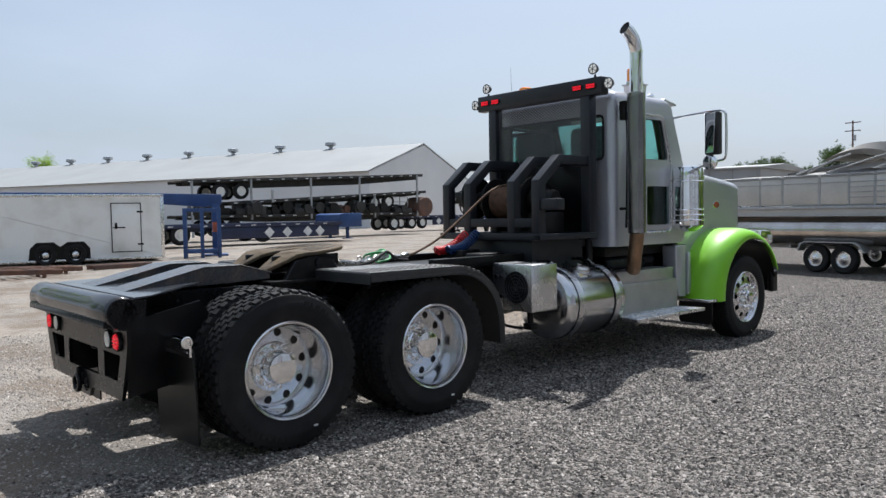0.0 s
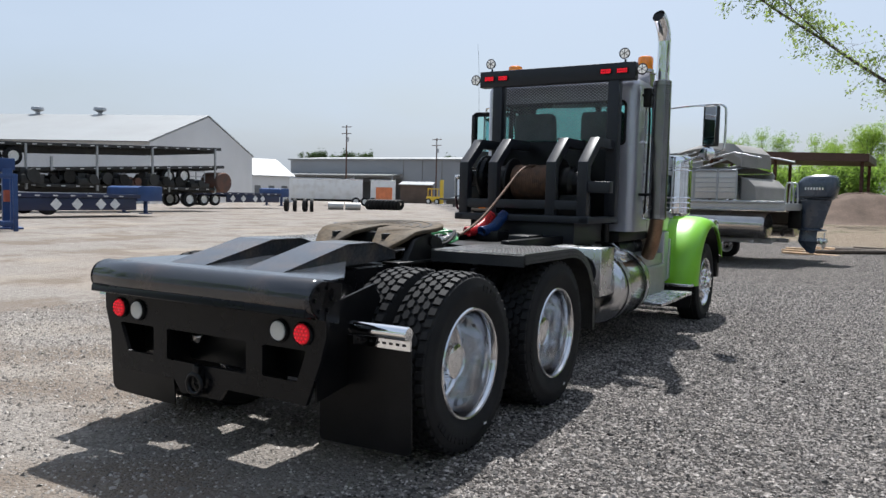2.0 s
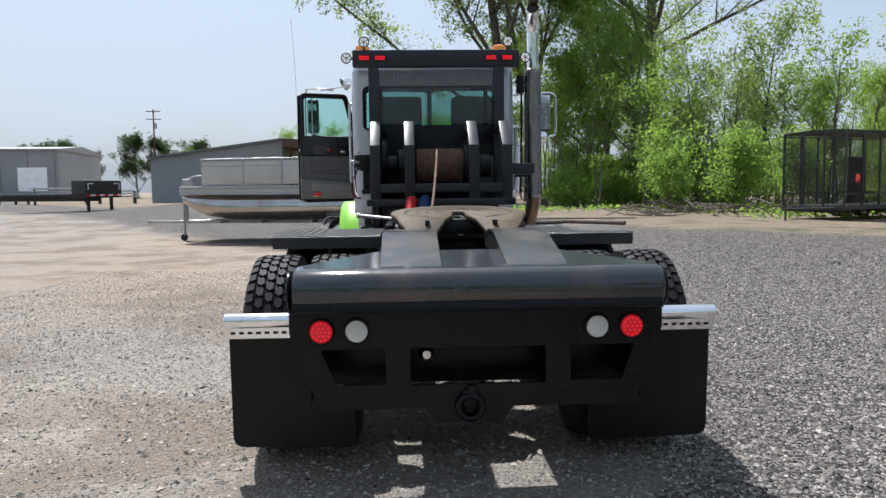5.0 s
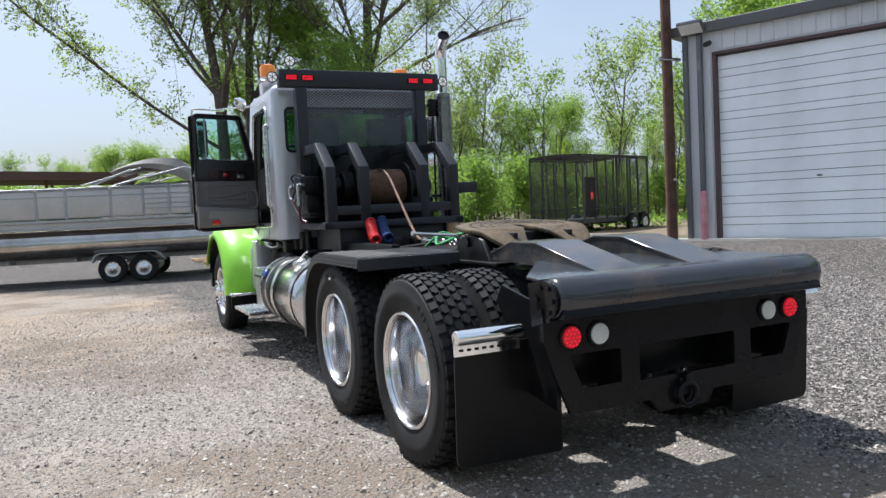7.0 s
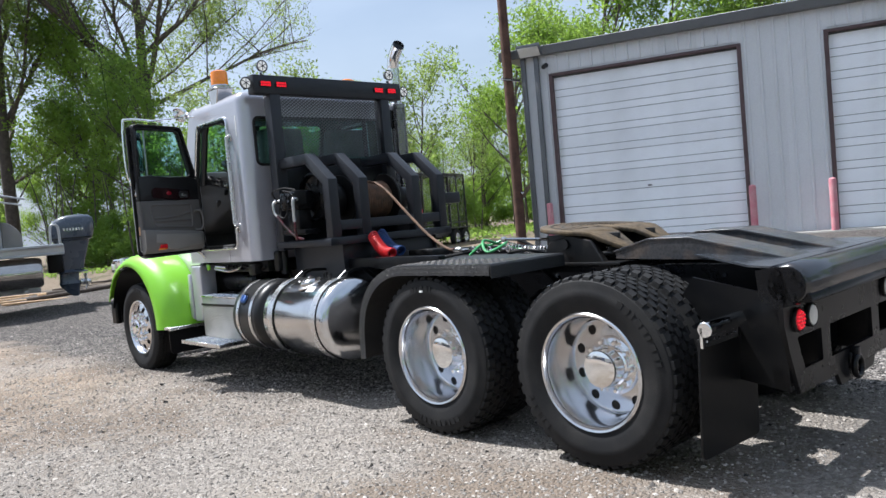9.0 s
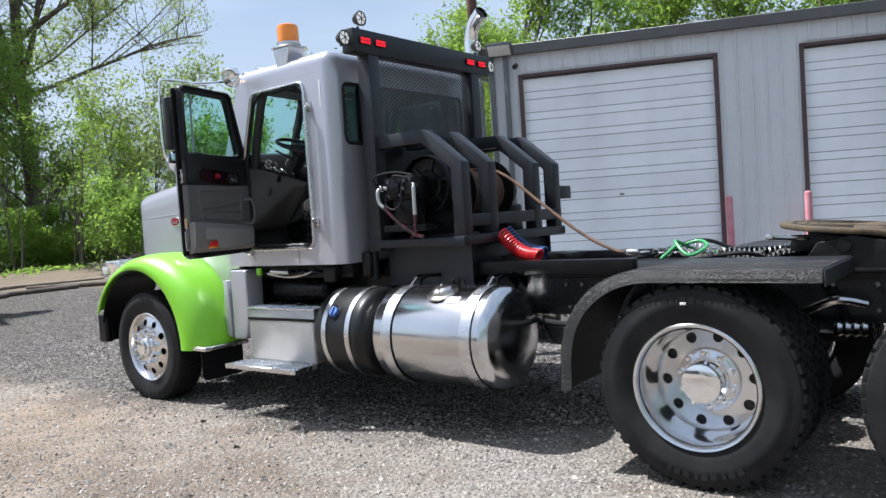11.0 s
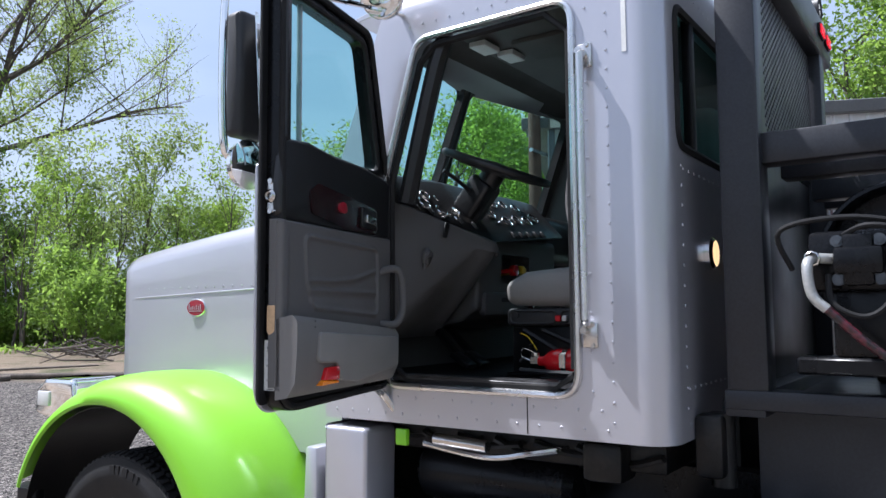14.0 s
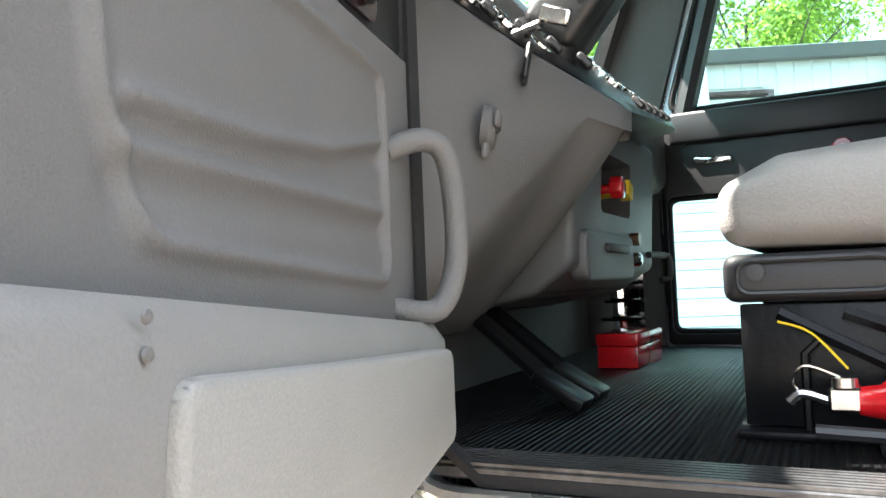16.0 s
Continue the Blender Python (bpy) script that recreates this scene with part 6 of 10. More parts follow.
for i in range(7):
    tube(b, [(-0.75 + 0.02 * (i % 3), 5.1 + i * 0.17, 1.14), (-0.72, 5.25 + i * 0.17, 1.10 + 0.02 * (i % 2)), (-0.74, 5.4 + i * 0.16, 1.15)], 0.014, 6)
box(b, -0.80, -0.66, 5.22, 5.36, 1.05, 1.18, 0.02)
box(b, -0.70, -0.62, 4.93, 5.02, 1.08, 1.28, 0.02)
for s in (-1, 1):
    cyl(b, (s * 0.62, 4.95, 1.05), (s * 0.62, 4.95, 1.28), 0.04, 12)
part("engine_and_underbody", b, GRIMY, truck)
b = bmx()
tube(b, [(-0.86, 5.95, 1.13), (-0.84, 5.7, 1.10), (-0.80, 5.55, 1.12), (-0.84, 5.42, 1.15)], 0.012, 8)
cyl(b, (-0.86, 5.90, 1.15), (-0.86, 5.68, 1.14), 0.022, 10)
part("underbody_line", b, HAZY, truck)
b = bmx()
box(b, -0.905, -0.88, 6.0, 6.05, 1.12, 1.18, 0.006)
part("side_marker", b, GREEN, truck)


# ---- open driver's door ----
DU = Vector((-0.977, -0.214, 0)).normalized()
DN = Vector((DU.y, -DU.x, 0)) * -1
if DN.y < 0:
    DN = -DN
DOORM = Matrix(((DU.x, DN.x, 0, -0.853), (DU.y, DN.y, 0, 6.107), (0, 0, 1, 0), (0, 0, 0, 1)))
TRIM_IN = 0.026  # how far the inner trim sits back into the door


def door_shell():
    b = bmx()
    prism(b, rounded([(0.0, 1.36), (0.0, 2.09), (0.155, 2.640), (0.757, 2.650), (0.757, 1.312), (0.04, 1.325)], [0.04, 0.02, 0.06, 0.07, 0.10, 0.04], 7), "y", 0.0, 0.055, 0.006, 2)
    c = cutter([(0.075, 2.12), (0.195, 2.590), (0.715, 2.600), (0.715, 2.10)], "y", -0.2, 0.2, 0.05)
    return carve(b, [c])


door = part("driver_door", door_shell(), BLACK, truck, "open driver's door with grey trim and a tinted window")
door.matrix_basis = DOORM @ Matrix.Translation((0.035, 0, 0)) @ Matrix.Diagonal((0.955, 1, 1, 1))


def dpart(name, b, mat, label="", smooth=38, back=0.0):
    b.transform(Matrix.Translation((0, back, 0)))
    return part(name, b, mat, door, label, smooth)


b = bmx()
prism(b, rounded([(0.0, 1.36), (0.0, 2.05), (0.12, 2.05), (0.785, 2.05), (0.785, 1.308), (0.04, 1.322)], [0.04, 0.02, 0.02, 0.02, 0.10, 0.04], 7), "y", 0.056, 0.068, 0.004, 1)
dpart("outer_skin", b, SILVER, "silver painted outer skin")
b = bmx()
prism(b, rounded([(0.70, 1.35), (0.70, 2.62), (0.786, 2.63), (0.786, 1.33)], [0.01, 0.01, 0.05, 0.08], 5), "y", 0.044, 0.0555, 0.003, 1)
dpart("edge_flange", b, RUBBER, "black rubber flange along the door's edge")
b = bmx()
prism(b, [(0.07, 2.09), (0.19, 2.595), (0.720, 2.605), (0.720, 2.09)], "y", 0.022, 0.028)
o = dpart("door_glass", b, GLASS, "tinted door window")
o.visible_shadow = False
# rubber bead round the door and its window
b = bmx()
pts = rounded([(0.012, 1.37), (0.012, 2.09), (0.165, 2.628), (0.748, 2.638), (0.748, 1.325), (0.05, 1.337)], [0.04, 0.02, 0.06, 0.07, 0.10, 0.04], 7)
tube(b, [(u, -0.006, z) for u, z in pts + [pts[0]]], 0.012, 8, 0, False)
dpart("door_seal", b, RUBBER)
b = bmx()
pts = rounded([(0.075, 2.12), (0.195, 2.590), (0.715, 2.600), (0.715, 2.10)], 0.05, 6)
tube(b, [(u, 0.0, z) for u, z in pts + [pts[0]]], 0.010, 8, 0, False)
dpart("window_seal", b, RUBBER)
# slim post of the vent window behind the glass
b = bmx()
cyl(b, (0.60, 0.03, 2.10), (0.60, 0.03, 2.59), 0.009, 10)
dpart("window_divider", b, GALV)
BURGUNDY = material("dark_burgundy_trim", (0.016, 0.0025, 0.004), 0.25, vary=0.15, scale=6, fine=90, coat=0.5)
# dark upper trim
b = bmx()
prism(b, rounded([(0.004, 1.872), (0.004, 2.10), (0.20, 2.125), (0.45, 2.128), (0.60, 2.14), (0.75, 2.128), (0.766, 2.0), (0.766, 1.885)], 0.03, 4), "y", -0.04, 0.0, 0.014, 3)
up = dpart("upper_trim", b, DARKTRIM, "black upper door trim", back=TRIM_IN)
b = bmx()
prism(b, rounded([(0.13, 1.888), (0.13, 1.978), (0.30, 1.995), (0.56, 2.015), (0.61, 1.985), (0.60, 1.915), (0.35, 1.885)], 0.025, 4), "y", -0.046, -0.041)
dpart("switch_plate", b, BURGUNDY, "dark burgundy switch plate", back=TRIM_IN)
b = bmx()
prism(b, rounded([(0.16, 1.90), (0.16, 1.97), (0.27, 1.975), (0.27, 1.90)], 0.012, 4), "y", -0.058, -0.046, 0.004, 2)
dpart("handle_surround", b, DARKTRIM, back=TRIM_IN)
b = bmx()
prism(b, rounded([(0.18, 1.912), (0.18, 1.942), (0.25, 1.95), (0.25, 1.92)], 0.008, 4), "y", -0.068, -0.055, 0.004, 2)
dpart("door_handle", b, CHROME, "chrome inner door handle", back=TRIM_IN)
b = bmx()
lathe(b, [(0.026, 0.0), (0.026, -0.008), (0.02, -0.011), (0, -0.012)], (0, 0, 0), "y", 20, m=Matrix.Translation((0.40, -0.046, 1.955)) @ Matrix.Diagonal((1.15, 1, 0.75, 1)))
dpart("red_badge", b, EMBLEM, "small red oval badge", back=TRIM_IN)
# grey mid panel with pressed lines
def seg_gap(p, a, c):
    d = c - a
    t = max(0.0, min(1.0, (p - a).dot(d) / d.dot(d)))
    return (p - a - d * t).length


FRAME_LINE = [Vector(q) for q in rounded([(0.128, 1.596), (0.128, 1.832), (0.640, 1.842), (0.625, 1.70), (0.585, 1.622)], 0.03, 4)]
FRAME_LINE.append(FRAME_LINE[0])
CREASES = [[Vector(q) for q in line] for line in (((0.60, 1.705), (0.45, 1.708), (0.30, 1.722), (0.15, 1.752)), ((0.61, 1.676), (0.40, 1.676), (0.15, 1.674)))]


def panel_rise(u, z):
    """How far the moulded panel stands out: a soft raised border and three soft creases."""
    q = Vector((u, z))
    h = 0.0085 * math.exp(-(min(seg_gap(q, s, e) for s, e in zip(FRAME_LINE, FRAME_LINE[1:])) / 0.0075) ** 2)
    for line_ in CREASES:
        if 0.12 < u < 0.66:
            h += 0.0068 * math.exp(-(min(seg_gap(q, s, e) for s, e in zip(line_, line_[1:])) / 0.0080) ** 2)
            low_ = q + Vector((0, 0.022))
            h -= 0.0045 * math.exp(-(min(seg_gap(low_, s, e) for s, e in zip(line_, line_[1:])) / 0.014) ** 2)
    return h


b = bmx()
cols, rows_ = 170, 120
net = []
for i in range(cols + 1):
    u = 0.004 + 0.762 * i / cols
    low_z = 1.56 - 0.17 * min(1, max(0, u - 0.03) / 0.57)
    line_ = []
    for j in range(rows_ + 1):
        z = low_z + (1.882 - low_z) * j / rows_
        edge = min(i, cols - i, rows_ - j)
        line_.append(b.verts.new((u, -0.045 - panel_rise(u, z) + (0.010, 0.003, 0.0)[min(edge, 2)], z)))
    net.append(line_)
for i in range(cols):
    for j in range(rows_):
        b.faces.new((net[i][j], net[i + 1][j], net[i + 1][j + 1], net[i][j + 1]))
rim_ = [net[i][0] for i in range(cols + 1)] + [net[cols][j] for j in range(1, rows_ + 1)] + [net[i][rows_] for i in range(cols - 1, -1, -1)] + [net[0][j] for j in range(rows_ - 1, 0, -1)]
back_ = [b.verts.new((v.co.x, 0.0, v.co.z)) for v in rim_]
for i in range(len(rim_)):
    k = (i + 1) % len(rim_)
    b.faces.new((rim_[k], rim_[i], back_[i], back_[k]))
dpart("mid_panel", b, GREYTRIM, "grey moulded door panel with soft creases", 60, back=TRIM_IN)
# plain vertical trim along the opening edge
b = bmx()
prism(b, rounded([(0.725, 1.36), (0.725, 1.88), (0.768, 1.88), (0.768, 1.38)], 0.01, 3), "y", -0.049, -0.02, 0.008, 3)
dpart("edge_trim", b, GREYTRIM, back=TRIM_IN)
# map pocket
BAND = material("grey_door_pocket", (0.18, 0.171, 0.162), 0.6, vary=0.05, scale=4, fine=380, bump=0.2, spec=0.35)
b = bmx()
rings = []
for i in range(13):
    t = i / 12
    u = 0.030 + t * 0.738
    topz = 1.545 + 0.055 * t
    out = 0.060 + 0.014 * t
    low = 1.355
    rings.append([(u, 0, topz - 0.012), (u, -out * 0.75, topz), (u, -out, topz - 0.02), (u, -out, topz - 0.10), (u, -out * 0.9, low + 0.05), (u, -out * 0.55, low + 0.008), (u, 0, low)])
skin(b, rings, False)
b.faces.new([b.verts.new(p) for p in rings[0]])
b.faces.new([b.verts.new(p) for p in rings[-1]])
dpart("map_pocket", b, BAND, "grey moulded map pocket", 60)
b = bmx()
prism(b, rounded([(0.075, 1.412), (0.075, 1.518), (0.42, 1.536), (0.643, 1.550), (0.655, 1.456), (0.535, 1.450), (0.505, 1.392), (0.40, 1.382)], 0.02, 4), "y", -0.082, -0.050, 0.007, 3)
dpart("pocket_pad", b, POCKET, "carpeted pocket face")
for z in (1.581, 1.5635):
    b = bmx()
    lathe(b, [(0.004, 0), (0.0035, -0.002), (0, -0.0026)], (0.665, -0.0735, z), "y", 12)
    dpart("pocket_screw", b, GREYTRIM)
b = bmx()
prism(b, [(0.599, 1.439), (0.519, 1.443), (0.521, 1.397), (0.614, 1.403)], "y", -0.080, -0.050, 0.004, 2)
dpart("reflector", b, REDLENS, "red door reflector")
b = bmx()
prism(b, [(0.614, 1.402), (0.521, 1.396), (0.522, 1.387), (0.624, 1.386)], "y", -0.077, -0.050, 0.002, 1)
dpart("reflector_tip", b, AMBER)
# pull handle at the hinge side
b = bmx()
tube(b, [(0.092, -0.012, 1.752), (0.070, -0.048, 1.766), (0.046, -0.072, 1.752), (0.034, -0.080, 1.69), (0.036, -0.078, 1.61), (0.058, -0.058, 1.562), (0.092, -0.012, 1.566)], 0.0145, 12)
dpart("pull_handle", b, GREYTRIM, "grey pull handle")
# latch, sticker and pale wood chip on the opening edge
b = bmx()
box(b, 0.758, 0.765, 0.004, 0.042, 1.90, 2.0, 0.003, 1)
for z in (1.905, 1.995):
    cyl(b, (0.765, 0.024, z), (0.770, 0.024, z), 0.008, 8)
lathe(b, [(0.012, 0.0), (0.02, 0.004), (0.012, 0.012)], (0.766, 0.024, 1.95), "x", 14)
dpart("latch", b, HAZY, "steel door latch")
b = bmx()
box(b, 0.758, 0.7595, -0.001, 0.043, 1.382, 1.528, 0.0)
dpart("maker_label", b, PAPER, "white printed label")
b = bmx()
for i in range(16):
    z = 1.513 - i * 0.0085
    if i in (1,):
        continue
    w = (0.022, 0.015, 0.026, 0.018, 0.012)[i % 5]
    box(b, 0.7595, 0.760, 0.021 - w / 2, 0.021 + w / 2, z - 0.0014, z + 0.0014)
for i in range(6):
    box(b, 0.7595, 0.760, 0.0075 + i * 0.0045, 0.0105 + i * 0.0045, 1.5005, 1.5085)
dpart("label_print", b, INK)
b = bmx()
prism(b, rounded([(0.004, 1.552), (0.002, 1.629), (0.032, 1.629), (0.032, 1.553), (0.024, 1.539)], 0.006, 3), "x", 0.757, 0.767, 0.002, 1)
dpart("edge_chip", b, WOODBIT, "pale tan strip on the door's edge")
b = bmx()
prism(b, rounded([(0.722, 2.12), (0.722, 2.60), (0.753, 2.60), (0.753, 2.12)], 0.02, 3), "y", -0.02, 0.0, 0.006, 2)
dpart("edge_strip", b, DARKTRIM)
b = bmx()
tube(b, [(0.10, 0.03, 1.35), (0.03, 0.0, 1.30), (0.0, -0.05, 1.22)], 0.016, 8)
dpart("door_check", b, HAZY)

# ---- closed passenger door ----
b = bmx()
prism(b, rounded([(5.325, 1.35), (5.325, 2.625), (5.938, 2.615), (6.09, 2.085), (6.09, 1.35)], 0.065, 6), "x", 0.862, 0.905, 0.004, 1)
pdoor = part("passenger_door", carve(b, [cutter([(5.39, 2.14), (5.39, 2.585), (5.92, 2.58), (6.05, 2.14)], "x", 0.5, 1.2, 0.05), cutter([(5.62, 1.415), (5.62, 1.845), (6.065, 1.845), (6.065, 1.415)], "x", 0.5, 1.2, 0.03)]), SILVER, truck, "silver passenger door with a small lower window")
for q in ([(5.385, 2.135), (5.385, 2.59), (5.92, 2.585), (6.055, 2.135)], [(5.615, 1.41), (5.615, 1.85), (6.07, 1.85), (6.07, 1.41)]):
    b = bmx()
    prism(b, q, "x", 0.88, 0.885)
    o = part("door_glass", b, GLASS, pdoor)
    o.visible_shadow = False
    pts = rounded(q, 0.04, 5)
    b = bmx()
    tube(b, [(0.862, p[0], p[1]) for p in pts + [pts[0]]], 0.012, 8, 0, False)
    part("window_seal", b, RUBBER, pdoor)
b = bmx()
prism(b, rounded([(5.34, 1.37), (5.34, 2.10), (6.088, 2.10), (6.088, 1.37)], 0.02, 4), "x", 0.835, 0.861, 0.008, 2)
part("inner_trim", carve(b, [cutter([(5.61, 1.405), (5.61, 1.855), (6.072, 1.855), (6.072, 1.405)], "x", 0.5, 1.2, 0.03)]), DARKTRIM, pdoor, "black inner door trim")
b = bmx()
box(b, 0.815, 0.836, 5.36, 6.05, 2.02, 2.125, 0.012, 3)
part("arm_rest", b, DARKTRIM, pdoor)
b = bmx()
box(b, 0.825, 0.838, 5.86, 5.98, 1.95, 1.975, 0.006, 2)
part("door_handle", b, CHROME, pdoor)
b = bmx()
lathe(b, [(0.03, 0), (0.026, -0.006), (0, -0.007)], (0.835, 5.55, 1.96), "x", 18)
part("red_badge", b, EMBLEM, pdoor)
b = bmx()
tube(b, [(0.91, 5.40, 1.52), (0.935, 5.40, 1.54), (0.935, 5.40, 1.62), (0.91, 5.40, 1.64)], 0.01, 8)
part("outer_handle", b, CHROME, pdoor)
b = bmx()
tube(b, [(0.91, 5.36, 1.45), (0.945, 5.355, 1.50), (0.945, 5.35, 2.2), (0.91, 5.345, 2.25)], 0.013, 8)
part("outer_grab_rail", b, CHROME, pdoor)

# ---- cab interior ----
MAT = material("ribbed_rubber_mat", (0.006, 0.0065, 0.007), 0.45, spec=0.15, vary=0.15, scale=4, fine=120)
mn = MAT.node_tree.nodes
wv, wco = mn.new("ShaderNodeTexWave"), mn.new("ShaderNodeTexCoord")
wv.wave_type, wv.bands_direction = "BANDS", "Y"
wv.inputs["Scale"].default_value, wv.inputs["Distortion"].default_value = 28.0, 1.2
wv.inputs["Detail Scale"].default_value = 0.25
MAT.node_tree.links.new(wco.outputs["Object"], wv.inputs["Vector"])
add_bump(MAT, wv, 0.7, 0.006)
b = bmx()
box(b, -0.85, 0.85, 5.07, 6.34, 1.305, 1.365, 0.006)
part("floor_mat", b, MAT, truck, "black ribbed rubber floor mat")
SILLWEAR = material("worn_dark_sill", (0.05, 0.05, 0.052), 0.38, metal=0.6, vary=0.2, scale=5, fine=80, second=(0.20, 0.20, 0.20), patch=0.6)
b = bmx()
box(b, -0.895, -0.80, 5.33, 6.07, 1.355, 1.372, 0.003, 1)
sill = part("sill_plate", b, SILLWEAR, truck, "dark worn ribbed sill plate")
for i in range(7):
    b = bmx()
    box(b, -0.893 + i * 0.012, -0.887 + i * 0.012, 5.34, 6.06, 1.372, 1.376)
    part("rib", b, SILLWEAR, sill)
b = bmx()
box(b, -0.84, 0.84, 5.09, 6.02, 2.765, 2.80, 0.008)
box(b, -0.35, -0.10, 5.55, 5.85, 2.745, 2.768, 0.008)
box(b, 0.15, 0.45, 5.45, 5.75, 2.745, 2.768, 0.008)
hl = part("headliner", b, HEADLINER, truck, "dark grey headliner")
b = bmx()
box(b, -0.45, -0.32, 5.92, 6.0, 2.735, 2.76, 0.004, 1)
box(b, -0.28, -0.16, 5.88, 5.96, 2.735, 2.76, 0.004, 1)
part("sun_visor_card", b, PAPER, hl)
b = bmx()
box(b, -0.85, 0.85, 5.066, 5.085, 1.36, 2.11, 0.004)
box(b, -0.86, -0.845, 5.07, 5.31, 1.36, 2.7, 0.004)
box(b, 0.845, 0.86, 5.07, 5.31, 1.36, 2.7, 0.004)
part("rear_trim", b, HEADLINER, truck)
b = bmx()
tube(b, [(-0.855, 6.03, 2.02), (-0.852, 5.90, 2.50), (-0.84, 5.84, 2.66)], 0.035, 8)
part("pillar_trim", b, DARKTRIM, truck)
b = bmx()
tube(b, [(0.855, 6.03, 2.02), (0.852, 5.90, 2.50), (0.84, 5.84, 2.66)], 0.035, 8)
part("pillar_trim", b, DARKTRIM, truck)
b = bmx()
tube(b, [(0, 6.52, 2.05), (0, 6.29, 2.70)], 0.02, 8)
part("windscreen_divider", b, DARKTRIM, truck)
# dashboard: grey knee panel, black instrument panel, console
b = bmx()
kn = []
for x, yt, zt, yb, zb, ym, zm in ((-0.855, 6.115, 2.04, 6.16, 1.50, 6.12, 1.80), (-0.74, 6.085, 2.02, 6.14, 1.50, 6.09, 1.79), (-0.60, 6.03, 1.975, 6.12, 1.50, 6.03, 1.77), (-0.47, 5.96, 1.93, 6.10, 1.50, 5.97, 1.73), (-0.385, 5.905, 1.895, 6.08, 1.50, 5.93, 1.70), (-0.365, 5.915, 1.885, 6.08, 1.50, 5.94, 1.70), (-0.355, 6.02, 1.88, 6.10, 1.50, 6.0, 1.70)):
    zc = max(1.58, min(zt - 0.09, 1.57 + 0.34 * max(0, (x + 0.855) / 0.49) ** 1.5))
    ring = [(x, 6.34, zt), (x, yt + 0.012, zt + 0.004), (x, yt, zt - 0.010), (x, yt + 0.002, (zt + zc) / 2)]
    w = max(0.0, min(1.0, (x + 0.80) / 0.42)) ** 1.3
    pa, pc, pb = Vector((yt + 0.003, zc + 0.05 + 0.02 * w)), Vector((yt + 0.004, zc - 0.05)).lerp(Vector((yt + 0.135, 1.69)), w), Vector((yb + 0.06 + (zc - 1.56) * 0.25 + 0.05 * w, 1.50))
    for k in range(9):
        q = pa * (1 - k / 8) ** 2 + pc * (2 * (k / 8) * (1 - k / 8)) + pb * (k / 8) ** 2
        ring.append((x, q.x, q.y))
    kn.append(ring + [(x, 6.34, 1.50)])
fine_kn = []
for ra, rb_ in zip(kn, kn[1:]):
    for k in range(3):
        fine_kn.append([tuple(Vector(pp).lerp(Vector(qq), k / 3)) for pp, qq in zip(ra, rb_)])
fine_kn.append(kn[-1])
skin(b, fine_kn, True, True)
part("knee_panel", b, GREYTRIM, truck, "grey moulded knee panel under the dash", 70)
b = bmx()
box(b, -0.04, 0.04, -0.006, 0.004, -0.03, 0.03, 0.004, 1, m=pose(-0.60, 6.022, 1.935, 12, 0, 22))
part("dash_cover", b, DARKTRIM, truck)
b = bmx()
lathe(b, [(0.034, 0.0), (0.036, -0.012), (0.028, -0.022), (0.013, -0.022), (0.0, -0.012)], (0, 0, 0), "y", 18, m=pose(-0.695, 6.062, 1.825, 10, 0, 20))
box(b, -0.03, 0.03, -0.018, -0.008, -0.004, 0.022, 0.004, 1, m=pose(-0.70, 6.05, 1.825, 10, 0, 20))
box(b, -0.006, 0.006, -0.012, 0, -0.06, -0.03, 0.004, 1, m=pose(-0.71, 6.05, 1.835, 10, 0, 20))
part("dash_knob", b, GREYTRIM, truck)
b = bmx()
dp = []
for x, yt, zt in ((-0.86, 6.125, 2.045), (-0.74, 6.095, 2.025), (-0.60, 6.04, 1.98), (-0.47, 5.97, 1.935), (-0.36, 5.93, 1.90), (-0.1, 5.93, 1.93), (0.20, 5.93, 1.96), (0.32, 5.945, 1.97), (0.36, 6.02, 1.97)):
    top_y = 6.13 if x > -0.5 else 6.17
    dp.append([(x, 6.36, zt - 0.02), (x, yt, zt), (x, yt + 0.004, zt + 0.012), (x, top_y, 2.155), (x, top_y + 0.05, 2.175), (x, 6.36, 2.13)])
skin(b, dp, True, True)
ip = part("instrument_panel", b, DARKTRIM, truck, "black instrument panel with chrome-ringed gauges", 40)
b = bmx()
box(b, 0.30, 0.84, 6.06, 6.34, 1.86, 2.10, 0.05, 3)
part("passenger_dash", b, DARKTRIM, truck)
gauge_rows = [(-0.66, 0.35), (-0.58, 0.30), (-0.50, 0.26), (-0.70, 0.70), (-0.62, 0.62), (-0.54, 0.62), (-0.24, 0.5), (-0.14, 0.35), (-0.13, 0.75), (-0.03, 0.4), (-0.03, 0.78), (0.07, 0.4), (0.08, 0.75), (0.17, 0.5)]
